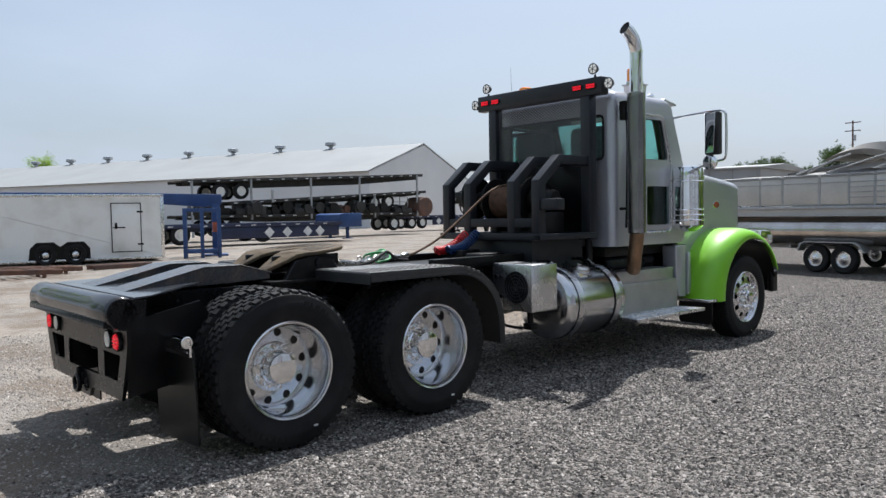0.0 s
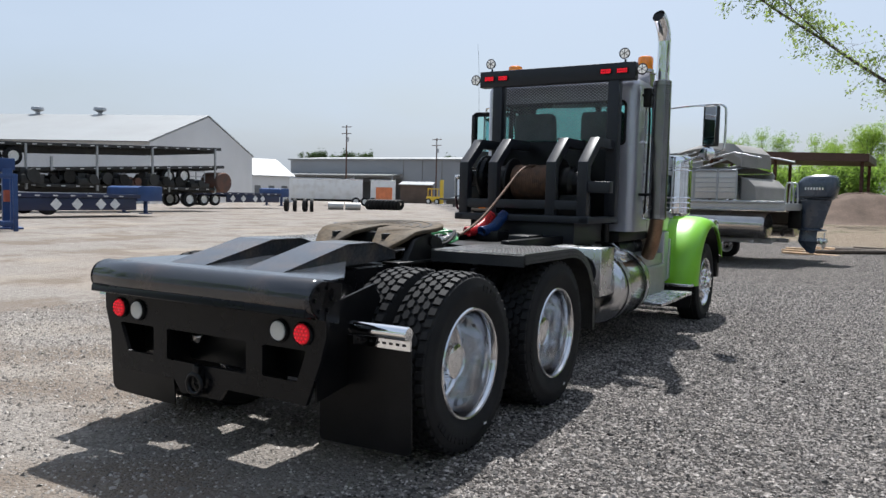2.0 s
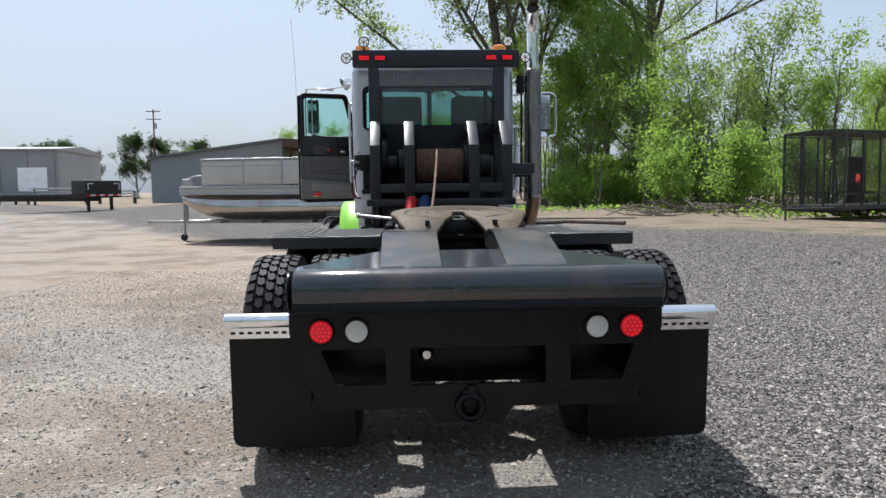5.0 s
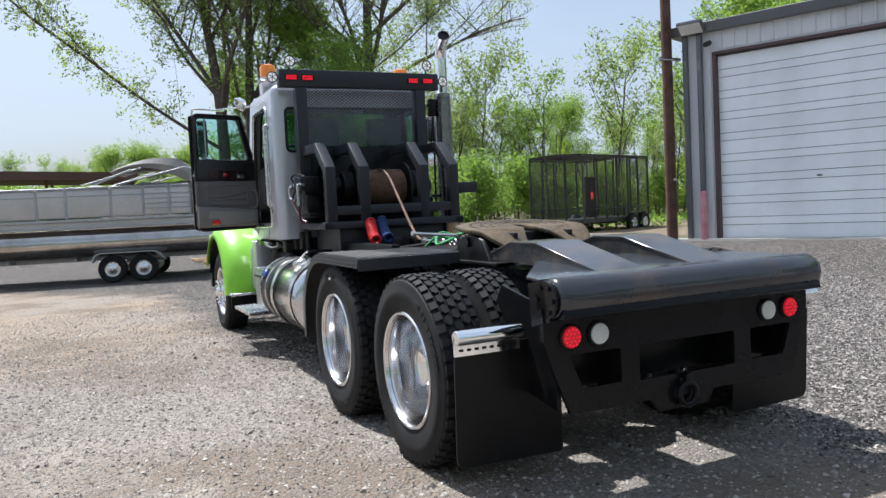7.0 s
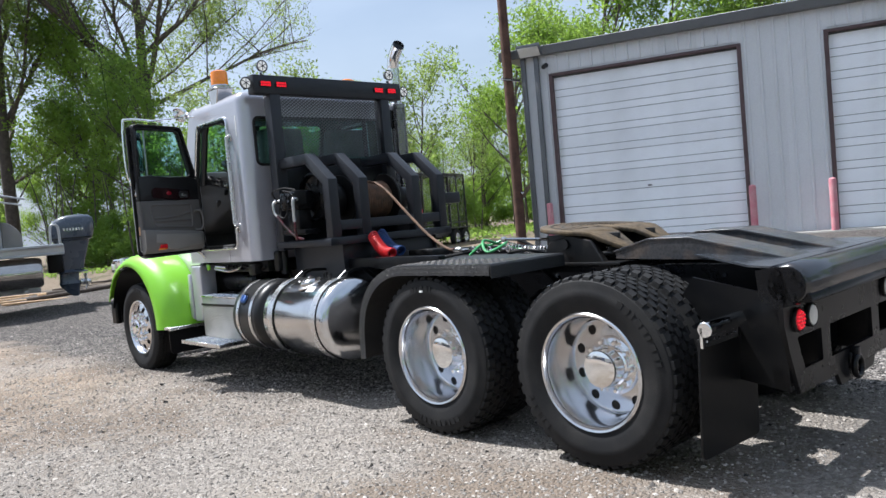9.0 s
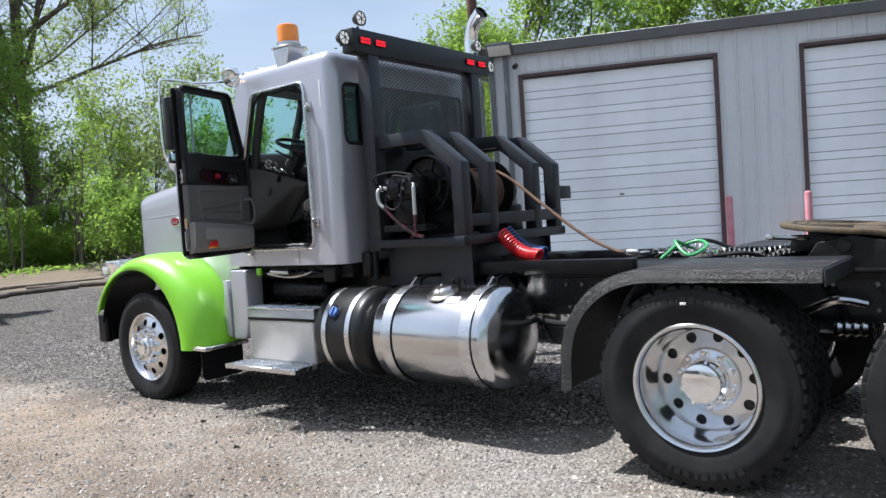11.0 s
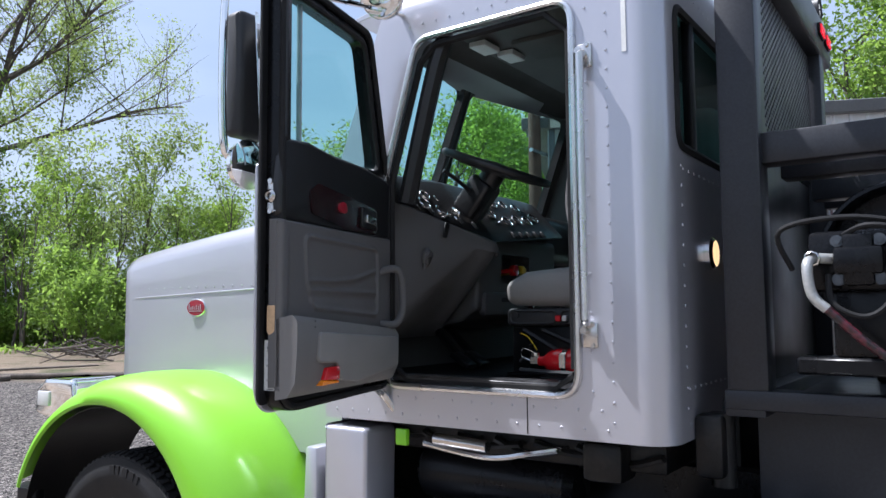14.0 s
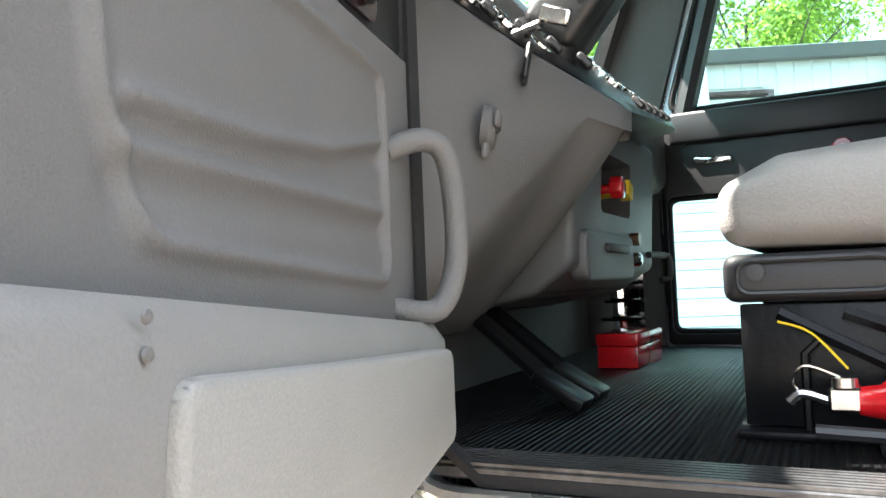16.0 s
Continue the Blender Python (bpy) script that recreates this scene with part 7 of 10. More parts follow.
for x, f in gauge_rows:
    if x < -0.45:
        yt = 6.125 + (x + 0.86) * (5.97 - 6.125) / 0.39
        zt = 2.045 + (x + 0.86) * (1.935 - 2.045) / 0.39
        ty = 6.17
    else:
        yt, zt, ty = 5.93, 1.92 + (x + 0.36) * 0.08, 6.13
    y, z = yt + (ty - yt) * f, zt + (2.155 - zt) * f
    nrm = Vector((0.0, -(2.155 - zt), (ty - yt))).normalized()
    q = nrm.to_track_quat("Z", "Y").to_matrix().to_4x4()
    b = bmx()
    r = 0.032 if f < 0.6 else 0.026
    lathe(b, [(r, -0.004), (r, 0.004), (r * 0.95, 0.006), (r * 0.90, 0.004), (r * 0.88, 0.0005), (0, 0.0005)], (0, 0, 0), "z", 20, m=Matrix.Translation((x, y, z)) @ q)
    g = part("gauge", b, CHROME, ip, "chrome-ringed round gauge")
    b = bmx()
    lathe(b, [(r * 0.885, 0.0012), (0, 0.0014)], (0, 0, 0), "z", 20, m=Matrix.Translation((x, y, z)) @ q)
    part("dial", b, PLASTIC, g)
for i in range(5):
    for m in (pose(-0.20 + 0.07 * i, 5.932, 1.942 + 0.006 * i, -40, 0, 0), pose(-0.72 + 0.06 * i, 6.09 - 0.032 * i, 2.03 - 0.017 * i, -40, 0, 20)):
        b = bmx()
        box(b, -0.012, 0.012, -0.008, 0.004, -0.016, 0.016, 0.003, 1, m=m)
        part("rocker_switch", b, PLASTIC, ip)
b = bmx()
cyl(b, (-0.60, 6.04, 1.99), (-0.612, 5.99, 1.995), 0.008, 8)
box(b, -0.006, 0.006, -0.03, 0.03, -0.014, 0.014, 0.004, 1, m=pose(-0.617, 5.965, 2.002, 25, 0, -20))
part("ignition_key", b, HAZY, truck, "ignition key in the dash")
# steering column and wheel
WM = Matrix.Translation((-0.435, 5.88, 2.205)) @ pose(0, 0, 0, 22, 0, 0)
b = bmx()
rr = []
for i in range(40):
    a = 2 * math.pi * i / 40
    rr.append([(math.cos(a) * (0.222 + 0.016 * math.cos(c)), math.sin(a) * (0.222 + 0.016 * math.cos(c)), 0.016 * math.sin(c)) for c in [2 * math.pi * k / 10 for k in range(10)]])
rr.append(rr[0])
skin(b, rr, True)
bmesh.ops.remove_doubles(b, verts=b.verts[:], dist=1e-5)
b.transform(WM)
sw = part("steering_wheel", b, PLASTIC, truck, "black four-spoke steering wheel")
b = bmx()
lathe(b, [(0, -0.03), (0.075, -0.03), (0.085, -0.01), (0.07, 0.012), (0.05, 0.018), (0, 0.02)], (0, 0, 0), "z", 24)
b.transform(WM)
part("wheel_hub", b, PLASTIC, sw)
for a in (0.35, math.pi - 0.35, -math.pi / 2 - 0.45, -math.pi / 2 + 0.45):
    d = Vector((math.cos(a), math.sin(a), 0))
    b = bmx()
    tube(b, [d * 0.05 + Vector((0, 0, -0.008)), d * 0.14 + Vector((0, 0, -0.012)), d * 0.222], 0.014, 8)
    b.transform(WM)
    part("spoke", b, PLASTIC, sw)
b = bmx()
cyl(b, WM @ Vector((0, 0, -0.02)), (-0.44, 6.09, 1.92), 0.05, 18)
box(b, -0.06, 0.06, -0.08, 0.09, -0.055, 0.055, 0.02, 3, m=Matrix.Translation((-0.438, 5.97, 2.09)) @ pose(0, 0, 0, -50, 0, 0))
tube(b, [(-0.48, 5.97, 2.10), (-0.55, 5.99, 2.14), (-0.62, 6.02, 2.18)], 0.009, 8)
part("steering_column", b, DARKTRIM, truck)
CONSOLE = material("dark_grey_console", (0.085, 0.082, 0.081), 0.5, vary=0.08, scale=4, fine=350, bump=0.2)
# centre console with the parking brake knobs
b = bmx()
prism(b, rounded([(6.04, 1.62), (6.02, 1.95), (6.34, 1.96), (6.34, 1.52), (6.12, 1.565)], 0.03, 4), "x", -0.34, 0.40, 0.016, 3)
part("centre_console", carve(b, [cutter([(-0.145, 1.735), (0.122, 1.735), (0.122, 1.865), (-0.145, 1.865)], "y", 5.9, 6.13, 0.02)]), CONSOLE, truck, "dark grey centre console")
b = bmx()
prism(b, rounded([(-0.30, 1.588), (-0.30, 1.692), (0.10, 1.692), (0.10, 1.588)], 0.03, 5), "y", 6.022, 6.06, 0.008, 3)
part("console_cover", b, CONSOLE, truck, "rounded lid on the console")
b = bmx()
box(b, -0.16, 0.02, 6.012, 6.026, 1.648, 1.668, 0.005, 2)
part("cover_latch", b, PLASTIC, truck)
for x, mt, wide in ((-0.045, REDPAINT, 8), (0.03, YELLOW, 4)):
    b = bmx()
    cyl(b, (x - 0.012, 6.13, 1.785), (x, 6.03, 1.795), 0.011, 10)
    prism(b, [(0.027 * math.cos(2 * math.pi * i / wide + 0.4), 0.027 * math.sin(2 * math.pi * i / wide + 0.4)) for i in range(wide)], "y", 6.005, 6.034, 0.004, 2, m=Matrix.Translation((x, 0, 1.795)))
    part("brake_knob", b, mt, truck, "red pull knob" if mt is REDPAINT else "yellow pull knob")
b = bmx()
cyl(b, (0.125, 6.05, 1.686), (0.125, 6.012, 1.686), 0.016, 14)
part("socket", b, BRONZE, truck)
b = bmx()
lathe(b, [(0.017, 0.0), (0.017, -0.02), (0.012, -0.026), (0, -0.026)], (0.125, 6.035, 1.637), "y", 16)
part("console_lock", b, HAZY, truck)
b = bmx()
tube(b, [(0.30, 6.03, 1.652), (0.42, 6.01, 1.652), (0.425, 6.0, 1.64), (0.425, 6.0, 1.59), (0.40, 6.02, 1.585)], 0.009, 8, 2)
part("cup_bracket", b, PLASTIC, truck)
# pedals
for x0, x1 in ((-0.36, -0.47), (-0.26, -0.36)):
    b = bmx()
    tube(b, [(x0, 6.32, 1.58), (x0, 6.24, 1.53), (x1, 6.02, 1.39)], 0.018, 8, 3)
    box(b, -0.035, 0.035, -0.05, 0.05, -0.012, 0.012, 0.006, 2, m=pose(x1, 6.03, 1.405, 30, 0, 0))
    part("pedal", b, SATIN, truck, "black steel pedal")
# seats
def cushion(poly, lo, hi, r):
    """Rings of a stuffed cushion with rounded sides, drawn in y and z and pulled along x."""
    pts = rounded(poly, r, 6)
    cy, cz = sum(p[0] for p in pts) / len(pts), sum(p[1] for p in pts) / len(pts)
    hy, hz = max(abs(p[0] - cy) for p in pts), max(abs(p[1] - cz) for p in pts)
    rings = []
    for i in range(21):
        t = i / 20
        near = min(t, 1 - t) * (hi - lo)
        cut = r * (1 - math.sqrt(max(0, 1 - (1 - near / r) ** 2))) if near < r else 0
        puff = 0.006 * math.sin(math.pi * t)
        rings.append([(lo + (hi - lo) * t, cy + (p[0] - cy) * (1 - cut / hy), cz + (p[1] - cz) * (1 - cut / hz * 0.8) + (puff if p[1] > cz else 0)) for p in pts])
    return rings


def seat(xc, name, label):
    b = bmx()
    skin(b, cushion([(5.19, 1.615), (5.19, 1.755), (5.44, 1.768), (5.63, 1.755), (5.72, 1.71), (5.71, 1.628)], xc - 0.25, xc + 0.25, 0.045), True, True)
    s = part(name, b, SEATVINYL, truck, label, 75)
    b = bmx()
    skin(b, cushion([(5.16, 1.66), (5.10, 2.42), (5.13, 2.50), (5.24, 2.50), (5.29, 2.40), (5.34, 1.70)], xc - 0.24, xc + 0.24, 0.05), True, True)
    back = part("backrest", b, SEATVINYL, s, "", 75)
    b = bmx()
    prism(b, rounded([(xc - 0.225, 1.72), (xc + 0.225, 1.72), (xc + 0.20, 2.47), (xc - 0.20, 2.47)], [0.02, 0.02, 0.10, 0.10], 5), "y", 5.083, 5.094, 0.004, 1)
    b.transform(Matrix.Translation((0, 1.70, 1.72)) @ Matrix.Rotation(radians(-4.4), 4, "X") @ Matrix.Translation((0, -1.66, -1.72)))
    part("back_shell", b, DARKTRIM, back, "black seat back shell")
    b = bmx()
    box(b, xc - 0.24, xc + 0.24, 5.22, 5.71, 1.55, 1.618, 0.018, 3)
    part("seat_pan", b, PLASTIC, s)
    b = bmx()
    for y0, y1 in ((5.50, 5.69), (5.27, 5.48)):
        pts = rounded([(y0, 1.562), (y0, 1.608), (y1, 1.608), (y1, 1.562)], 0.02, 4)
        tube(b, [(xc - 0.243, p[0], p[1]) for p in pts + [pts[0]]], 0.004, 6, 0, False)
    lathe(b, [(0.012, 0), (0.012, -0.01), (0, -0.011)], (xc - 0.24, 5.665, 1.592), "x", 12)
    part("pan_moulding", b, PLASTIC, s)
    b = bmx()
    box(b, xc - 0.26, xc + 0.26, 5.24, 5.70, 1.366, 1.378, 0.004)
    base = part("seat_base", b, SATIN, s, "black steel suspension base")
    for x in (-0.2175, 0.2175):
        b = bmx()
        box(b, xc + x - 0.0075, xc + x + 0.0075, 5.24, 5.69, 1.379, 1.548, 0.004)
        part("side_plate", b, SATIN, base)
    b = bmx()
    box(b, xc - 0.21, xc + 0.21, 5.66, 5.675, 1.379, 1.45, 0.004)
    part("front_plate", b, SATIN, base)
    for line, r in (([(5.64, 1.535), (5.50, 1.46), (5.25, 1.40)], 0.010), ([(5.56, 1.535), (5.42, 1.48), (5.25, 1.45)], 0.010), ([(5.61, 1.375), (5.61, 1.48), (5.59, 1.50), (5.52, 1.475)], 0.006)):
        b = bmx()
        tube(b, [(xc - 0.231, y, z) for y, z in line], r, 6, 0)
        part("link_rod", b, SATIN, base)
    s.matrix_basis = Matrix.Translation((0, 0.035, 0))
    return s
s1 = seat(-0.365, "driver_seat", "grey vinyl driver seat on a black suspension base")
seat(0.45, "passenger_seat", "grey vinyl passenger seat")
for y, mt in ((5.488, REDPAINT), (5.461, BRUSHED)):
    b = bmx()
    box(b, -0.620, -0.606, y - 0.011, y + 0.011, 1.568, 1.590, 0.003, 1)
    part("seat_switch", b, mt, s1)
b = bmx()
tube(b, [(-0.862, 5.33, 1.72), (-0.85, 5.345, 1.85), (-0.83, 5.37, 1.97), (-0.84, 5.35, 2.10), (-0.86, 5.32, 2.3)], 0.013, 8)
part("seat_belt_guide", b, GREYTRIM, truck)
# outside grab handle on the door pillar
b = bmx()
tube(b, [(-0.90, 5.275, 1.56), (-0.94, 5.272, 1.58), (-0.945, 5.272, 1.66), (-0.945, 5.272, 2.36), (-0.94, 5.272, 2.42), (-0.90, 5.275, 2.44)], 0.014, 10)
part("grab_handle", b, BRUSHED, truck, "long bright grab handle")

# ---- loose things in the cab ----
EXM = truck.matrix_world @ pose(-0.645, 5.385, 1.425, 0, 0, 0)
ex = thing("fire_extinguisher", "red fire extinguisher lying in a black bracket by the seat", "extinguisher", EXM)
b = bmx()
lathe(b, [(0, -0.22), (0.035, -0.22), (0.048, -0.205), (0.048, 0.12), (0.04, 0.155), (0.022, 0.175), (0.018, 0.20), (0, 0.20)], (0, 0, 0), "y", 28)
part("bottle", b, REDPAINT, ex, "glossy red bottle")
b = bmx()
lathe(b, [(0.0485, -0.13), (0.0492, -0.13), (0.0492, 0.01), (0.0485, 0.01)], (0, 0, 0), "y", 28)
part("paper_label", b, PAPER, ex, "white printed label")
b = bmx()
lathe(b, [(0.0495, 0.075), (0.0515, 0.075), (0.0515, 0.095), (0.0495, 0.095)], (0, 0, 0), "y", 28)
box(b, -0.056, -0.046, 0.072, 0.098, -0.02, 0.03, 0.002, 1)
part("clamp_band", b, HAZY, ex)
b = bmx()
box(b, -0.012, 0.012, 0.195, 0.235, -0.014, 0.018, 0.004, 1)
cyl(b, (0, 0.215, 0.018), (0, 0.215, 0.03), 0.018, 14)
tube(b, [(0, 0.235, 0.0), (0, 0.265, 0.008), (0, 0.28, -0.004)], 0.007, 8)
tube(b, [(0, 0.22, 0.03), (-0.01, 0.26, 0.045), (0, 0.275, 0.02), (0.005, 0.25, 0.0)], 0.002, 5)
part("valve", b, HAZY, ex, "metal valve with a gauge")
b = bmx()
tube(b, [(0.0, 0.21, 0.04), (0.01, 0.25, 0.085), (0.02, 0.29, 0.10)], 0.0018, 5)
part("pull_tag", b, YELLOW, ex)
b = bmx()
tube(b, [(-0.055, 0.25, -0.03), (-0.058, 0.10, -0.035), (-0.058, -0.12, -0.04), (-0.05, -0.24, -0.03)], 0.009, 8)
box(b, -0.045, 0.05, -0.20, 0.18, -0.062, -0.049, 0.004, 1)
part("bracket", b, PLASTIC, ex, "black plastic bracket")
rb = thing("tool_box", "small red metal box on the cab floor", "box", truck.matrix_world @ pose(0.185, 6.045, 1.366, 0, 0, -3))
b = bmx()
box(b, 0, 0.24, 0, 0.105, 0.0, 0.055, 0.004)
part("body", b, REDPAINT, rb)
b = bmx()
box(b, -0.003, 0.243, -0.003, 0.108, 0.056, 0.088, 0.006)
part("lid", b, REDPAINT, rb)


# ---- metal workshop with roll-up doors ----
SIDING = material("grey_metal_siding", (0.65, 0.655, 0.67), 0.45, vary=0.05, scale=0.8, fine=50, metal=0.0, second=(0.60, 0.605, 0.615), object_random=0.05)
DOORWHITE = material("white_door_paint", (0.92, 0.935, 0.965), 0.42, vary=0.04, scale=1.0, fine=40, second=(0.78, 0.79, 0.81), patch=0.6, object_random=0.03)
JAMB = material("brown_door_jamb", (0.10, 0.06, 0.06), 0.6, vary=0.15, scale=3, fine=40)
TRIMGREY = material("dark_grey_trim", (0.13, 0.135, 0.14), 0.45, vary=0.08, scale=2, fine=40)
PINK = material("faded_red_bollard_paint", (0.52, 0.16, 0.20), 0.6, vary=0.12, scale=4, fine=50, second=(0.58, 0.30, 0.31))
POLEWOOD = material("brown_pole_wood", (0.12, 0.06, 0.04), 0.85, vary=0.25, scale=3, fine=60, bump=0.4)
CONCRETE = material("concrete", (0.42, 0.40, 0.37), 0.85, vary=0.12, scale=2, fine=40, bump=0.2)

SHOP = Matrix(((WALL_D.x, -WALL_N.x, 0, WALL_P.x), (WALL_D.y, -WALL_N.y, 0, WALL_P.y), (0, 0, 1, 0.40), (0, 0, 0, 1)))
shop = thing("metal_workshop", "grey ribbed metal workshop with white roll-up doors", "building", SHOP)
EAVE, LONG, DEEP, DOORH = 4.88, 24.0, 14.0, 4.27
DOORS = [(1.0, 5.3), (7.1, 11.4), (13.2, 17.5)]
b = bmx()
edges_ = [0.22] + [v for d in DOORS for v in d] + [LONG]
for a, c in zip(edges_[::2], edges_[1::2]):
    box(b, a, c, 0.0, 0.16, -0.4, EAVE)
for a, c in DOORS:
    box(b, a - 0.01, c + 0.01, 0.004, 0.156, DOORH, EAVE)
box(b, 0.22, 0.38, 0.16, DEEP, -0.4, EAVE)
box(b, LONG - 0.16, LONG, 0.16, DEEP, -0.4, EAVE)
box(b, 0, LONG, DEEP, DEEP + 0.16, -0.4, EAVE)
part("wall", b, SIDING, shop)
b = bmx()
prism(b, [(-0.18, EAVE), (-0.18, EAVE + 0.10), (DEEP / 2, EAVE + 0.85), (DEEP + 0.3, EAVE + 0.10), (DEEP + 0.3, EAVE)], "x", -0.25, LONG + 0.25)
part("roof", b, TRIMGREY, shop, "low metal roof")
b = bmx()
prism(b, [(-0.20, EAVE - 0.10), (-0.24, EAVE + 0.12), (-0.16, EAVE + 0.13), (-0.02, EAVE + 0.06), (-0.02, EAVE - 0.10)], "x", -0.27, LONG + 0.27, 0.01, 1)
part("gutter", b, TRIMGREY, shop)
b = bmx()
for x in (0.26, 0.60):
    box(b, x, x + 0.11, -0.14, -0.03, -0.1, EAVE - 0.1, 0.01)
part("downpipe", b, TRIMGREY, shop)


def siding(w, h):
    b = bmx()
    prism(b, [(0, 0), (0, -0.012), (w, -0.012), (w, 0)], "z", 0, h)
    for i in range(3):
        x = w * (i + 0.5) / 3
        prism(b, [(x - 0.035, -0.010), (x - 0.018, -0.042), (x + 0.018, -0.042), (x + 0.035, -0.010)], "z", 0, h)
    return finish("siding_panel", b, SIDING, 20)


tall, short = siding(0.90, EAVE), siding(0.86, EAVE - DOORH - 0.13)
for a, c in zip(edges_[::2], edges_[1::2]):
    k = max(1, round((c - a) / 0.9))
    for i in range(k):
        o = new("siding_panel", tall)
        o.parent = shop
        o.matrix_basis = Matrix.Translation((a + (c - a) * i / k, -0.002, 0)) @ Matrix.Diagonal(((c - a) / k / 0.9, 1, 1, 1))
for a, c in DOORS:
    for i in range(5):
        o = new("siding_panel", short)
        o.parent = shop
        o.matrix_basis = Matrix.Translation((a + 0.86 * i, -0.002, DOORH + 0.10))
b = bmx()
box(b, 0, 4.3, 0, 0.03, 0, 0.295, 0.004, 1)
for z in (0.05, 0.10, 0.15, 0.20, 0.25):
    box(b, 0, 4.3, -0.003, 0.0, z - 0.004, z + 0.004)
DOORPANEL_A = finish("door_panel", b, DOORWHITE, 30)
b = bmx()
box(b, 0, 4.3, 0, 0.03, 0, 0.165, 0.004, 1)
for z in (0.055, 0.11):
    box(b, 0, 4.3, -0.003, 0.0, z - 0.004, z + 0.004)
DOORPANEL_B = finish("door_panel", b, DOORWHITE, 30)
for a, c in DOORS:
    b = bmx()
    box(b, a, c, 0.12, 0.13, 0.02, DOORH)
    d = part("roll_up_door", b, TRIMGREY, shop, "closed white sectional roll-up door")
    z, i = 0.03, 0
    while z < DOORH - 0.1:
        h = (0.295, 0.165)[i % 2]
        o = new("door_panel", (DOORPANEL_A, DOORPANEL_B)[i % 2])
        o.parent = d
        o.matrix_basis = Matrix.Translation((a, 0.085 + random.uniform(-0.002, 0.002), z))
        z += h + 0.013
        i += 1
    b = bmx()
    box(b, (a + c) / 2 - 0.05, (a + c) / 2 + 0.05, 0.06, 0.085, 1.34, 1.38, 0.004)
    part("door_handle", b, TRIMGREY, d)
    for x0, x1, z0, z1 in ((a - 0.07, a + 0.02, 0, DOORH + 0.02), (c - 0.02, c + 0.07, 0, DOORH + 0.02), (a - 0.07, c + 0.07, DOORH - 0.02, DOORH + 0.05)):
        b = bmx()
        box(b, x0, x1, -0.05, 0.09, z0, z1, 0.006, 1)
        part("door_jamb", b, JAMB, shop, "dark red-brown door jamb")
b = bmx()
box(b, -0.3, LONG, -0.5, 0.1, -0.3, 0.03, 0.01)
part("door_apron", b, CONCRETE, shop, "concrete strip along the wall")
b = bmx()
FLM = pose(0.56, -0.30, EAVE + 0.03, 48, 0, 0)
box(b, -0.30, 0.30, -0.05, 0.05, -0.17, 0.17, 0.02, m=FLM)
fl = part("flood_light", b, TRIMGREY, shop, "wall-mounted flood light")
b = bmx()
box(b, -0.26, 0.26, -0.06, -0.045, -0.14, 0.14, 0.004, 1, m=FLM)
part("flood_light_glass", b, WHITEPAINT, fl)
b = bmx()
cyl(b, (0.9, -0.1, EAVE - 0.35), (0.9, -0.32, EAVE - 0.42), 0.06, 14)
part("security_camera", b, PLASTIC, shop)
for sx in (0.80, 5.42, 7.0, 11.5, 13.1):
    p = SHOP @ Vector((sx, -0.42, 0))
    bo = thing("bollard", "faded red steel bollard beside a roll-up door", "bollard", Matrix.Translation(p), "bollards by the doors")
    b = bmx()
    lathe(b, [(0.075, -0.3), (0.075, 1.10), (0.068, 1.125), (0.04, 1.145), (0, 1.15)], (0, 0, 0), "z", 20)
    part("post", b, PINK, bo)
p = SHOP @ Vector((0.0, -0.40, -0.3))
pole = thing("utility_pole", "tall brown wooden pole at the workshop's corner", "pole", Matrix.Translation(p))
b = bmx()
lathe(b, [(0.13, 0), (0.125, 3), (0.115, 7), (0.105, 11), (0, 11.02)], (0, 0, 0), "z", 18)
part("shaft", b, POLEWOOD, pole)
b = bmx()
cyl(b, (-0.05, -0.13, 1.75), (0.03, -0.16, 1.75), 0.03, 10)
part("tag", b, HAZY, pole)
b = bmx()
cyl(b, (-0.35, -0.1, 4.55), (0.3, -0.1, 4.55), 0.04, 10)
part("bracket", b, HAZY, pole)

# ---- cage trailer ----
CAGE = material("black_cage_steel", (0.025, 0.025, 0.024), 0.6, vary=0.2, scale=3, fine=50)
SCREEN = bpy.data.materials.new("wire_screen")
SCREEN.use_nodes = True
sn, sl = SCREEN.node_tree.nodes, SCREEN.node_tree.links
s_tr, s_mx = sn.new("ShaderNodeBsdfTransparent"), sn.new("ShaderNodeMixShader")
sn["Principled BSDF"].inputs["Base Color"].default_value = (0.03, 0.03, 0.028, 1)
s_mx.inputs["Fac"].default_value = 0.34
sl.new(s_tr.outputs["BSDF"], s_mx.inputs[1])
sl.new(sn["Principled BSDF"].outputs["BSDF"], s_mx.inputs[2])
sl.new(s_mx.outputs["Shader"], sn["Material Output"].inputs["Surface"])
ca = Vector((12.2, 17.45, 0.27))
cage = thing("cage_trailer", "black mesh-sided cage trailer parked at the wood's edge", "trailer", Matrix.Translation(ca) @ pose(0, 0, 0, 0, 0, 21.8))
CL, CW, CF, CT = 4.4, 2.1, 0.55, 2.66
b = bmx()
box(b, 0, CL, 0, CW, CF - 0.12, CF, 0.01)
for x in (0.3, CL / 2, CL - 0.3):
    box(b, x - 0.04, x + 0.04, 0.05, CW - 0.05, CF - 0.2, CF - 0.1)
part("deck", b, CAGE, cage)
b = bmx()
prism(b, [(0, CT), (CW / 2, CT + 0.05), (CW, CT), (CW, CT + 0.05), (CW / 2, CT + 0.10), (0, CT + 0.05)], "x", -0.03, CL + 0.03)
part("roof", b, CAGE, cage)
for i in range(7):
    for y in (0, CW):
        b = bmx()
        x = CL * i / 6
        box(b, x - 0.025, x + 0.025, y - 0.025, y + 0.025, CF, CT, 0.004, 1)
        part("upright", b, CAGE, cage)
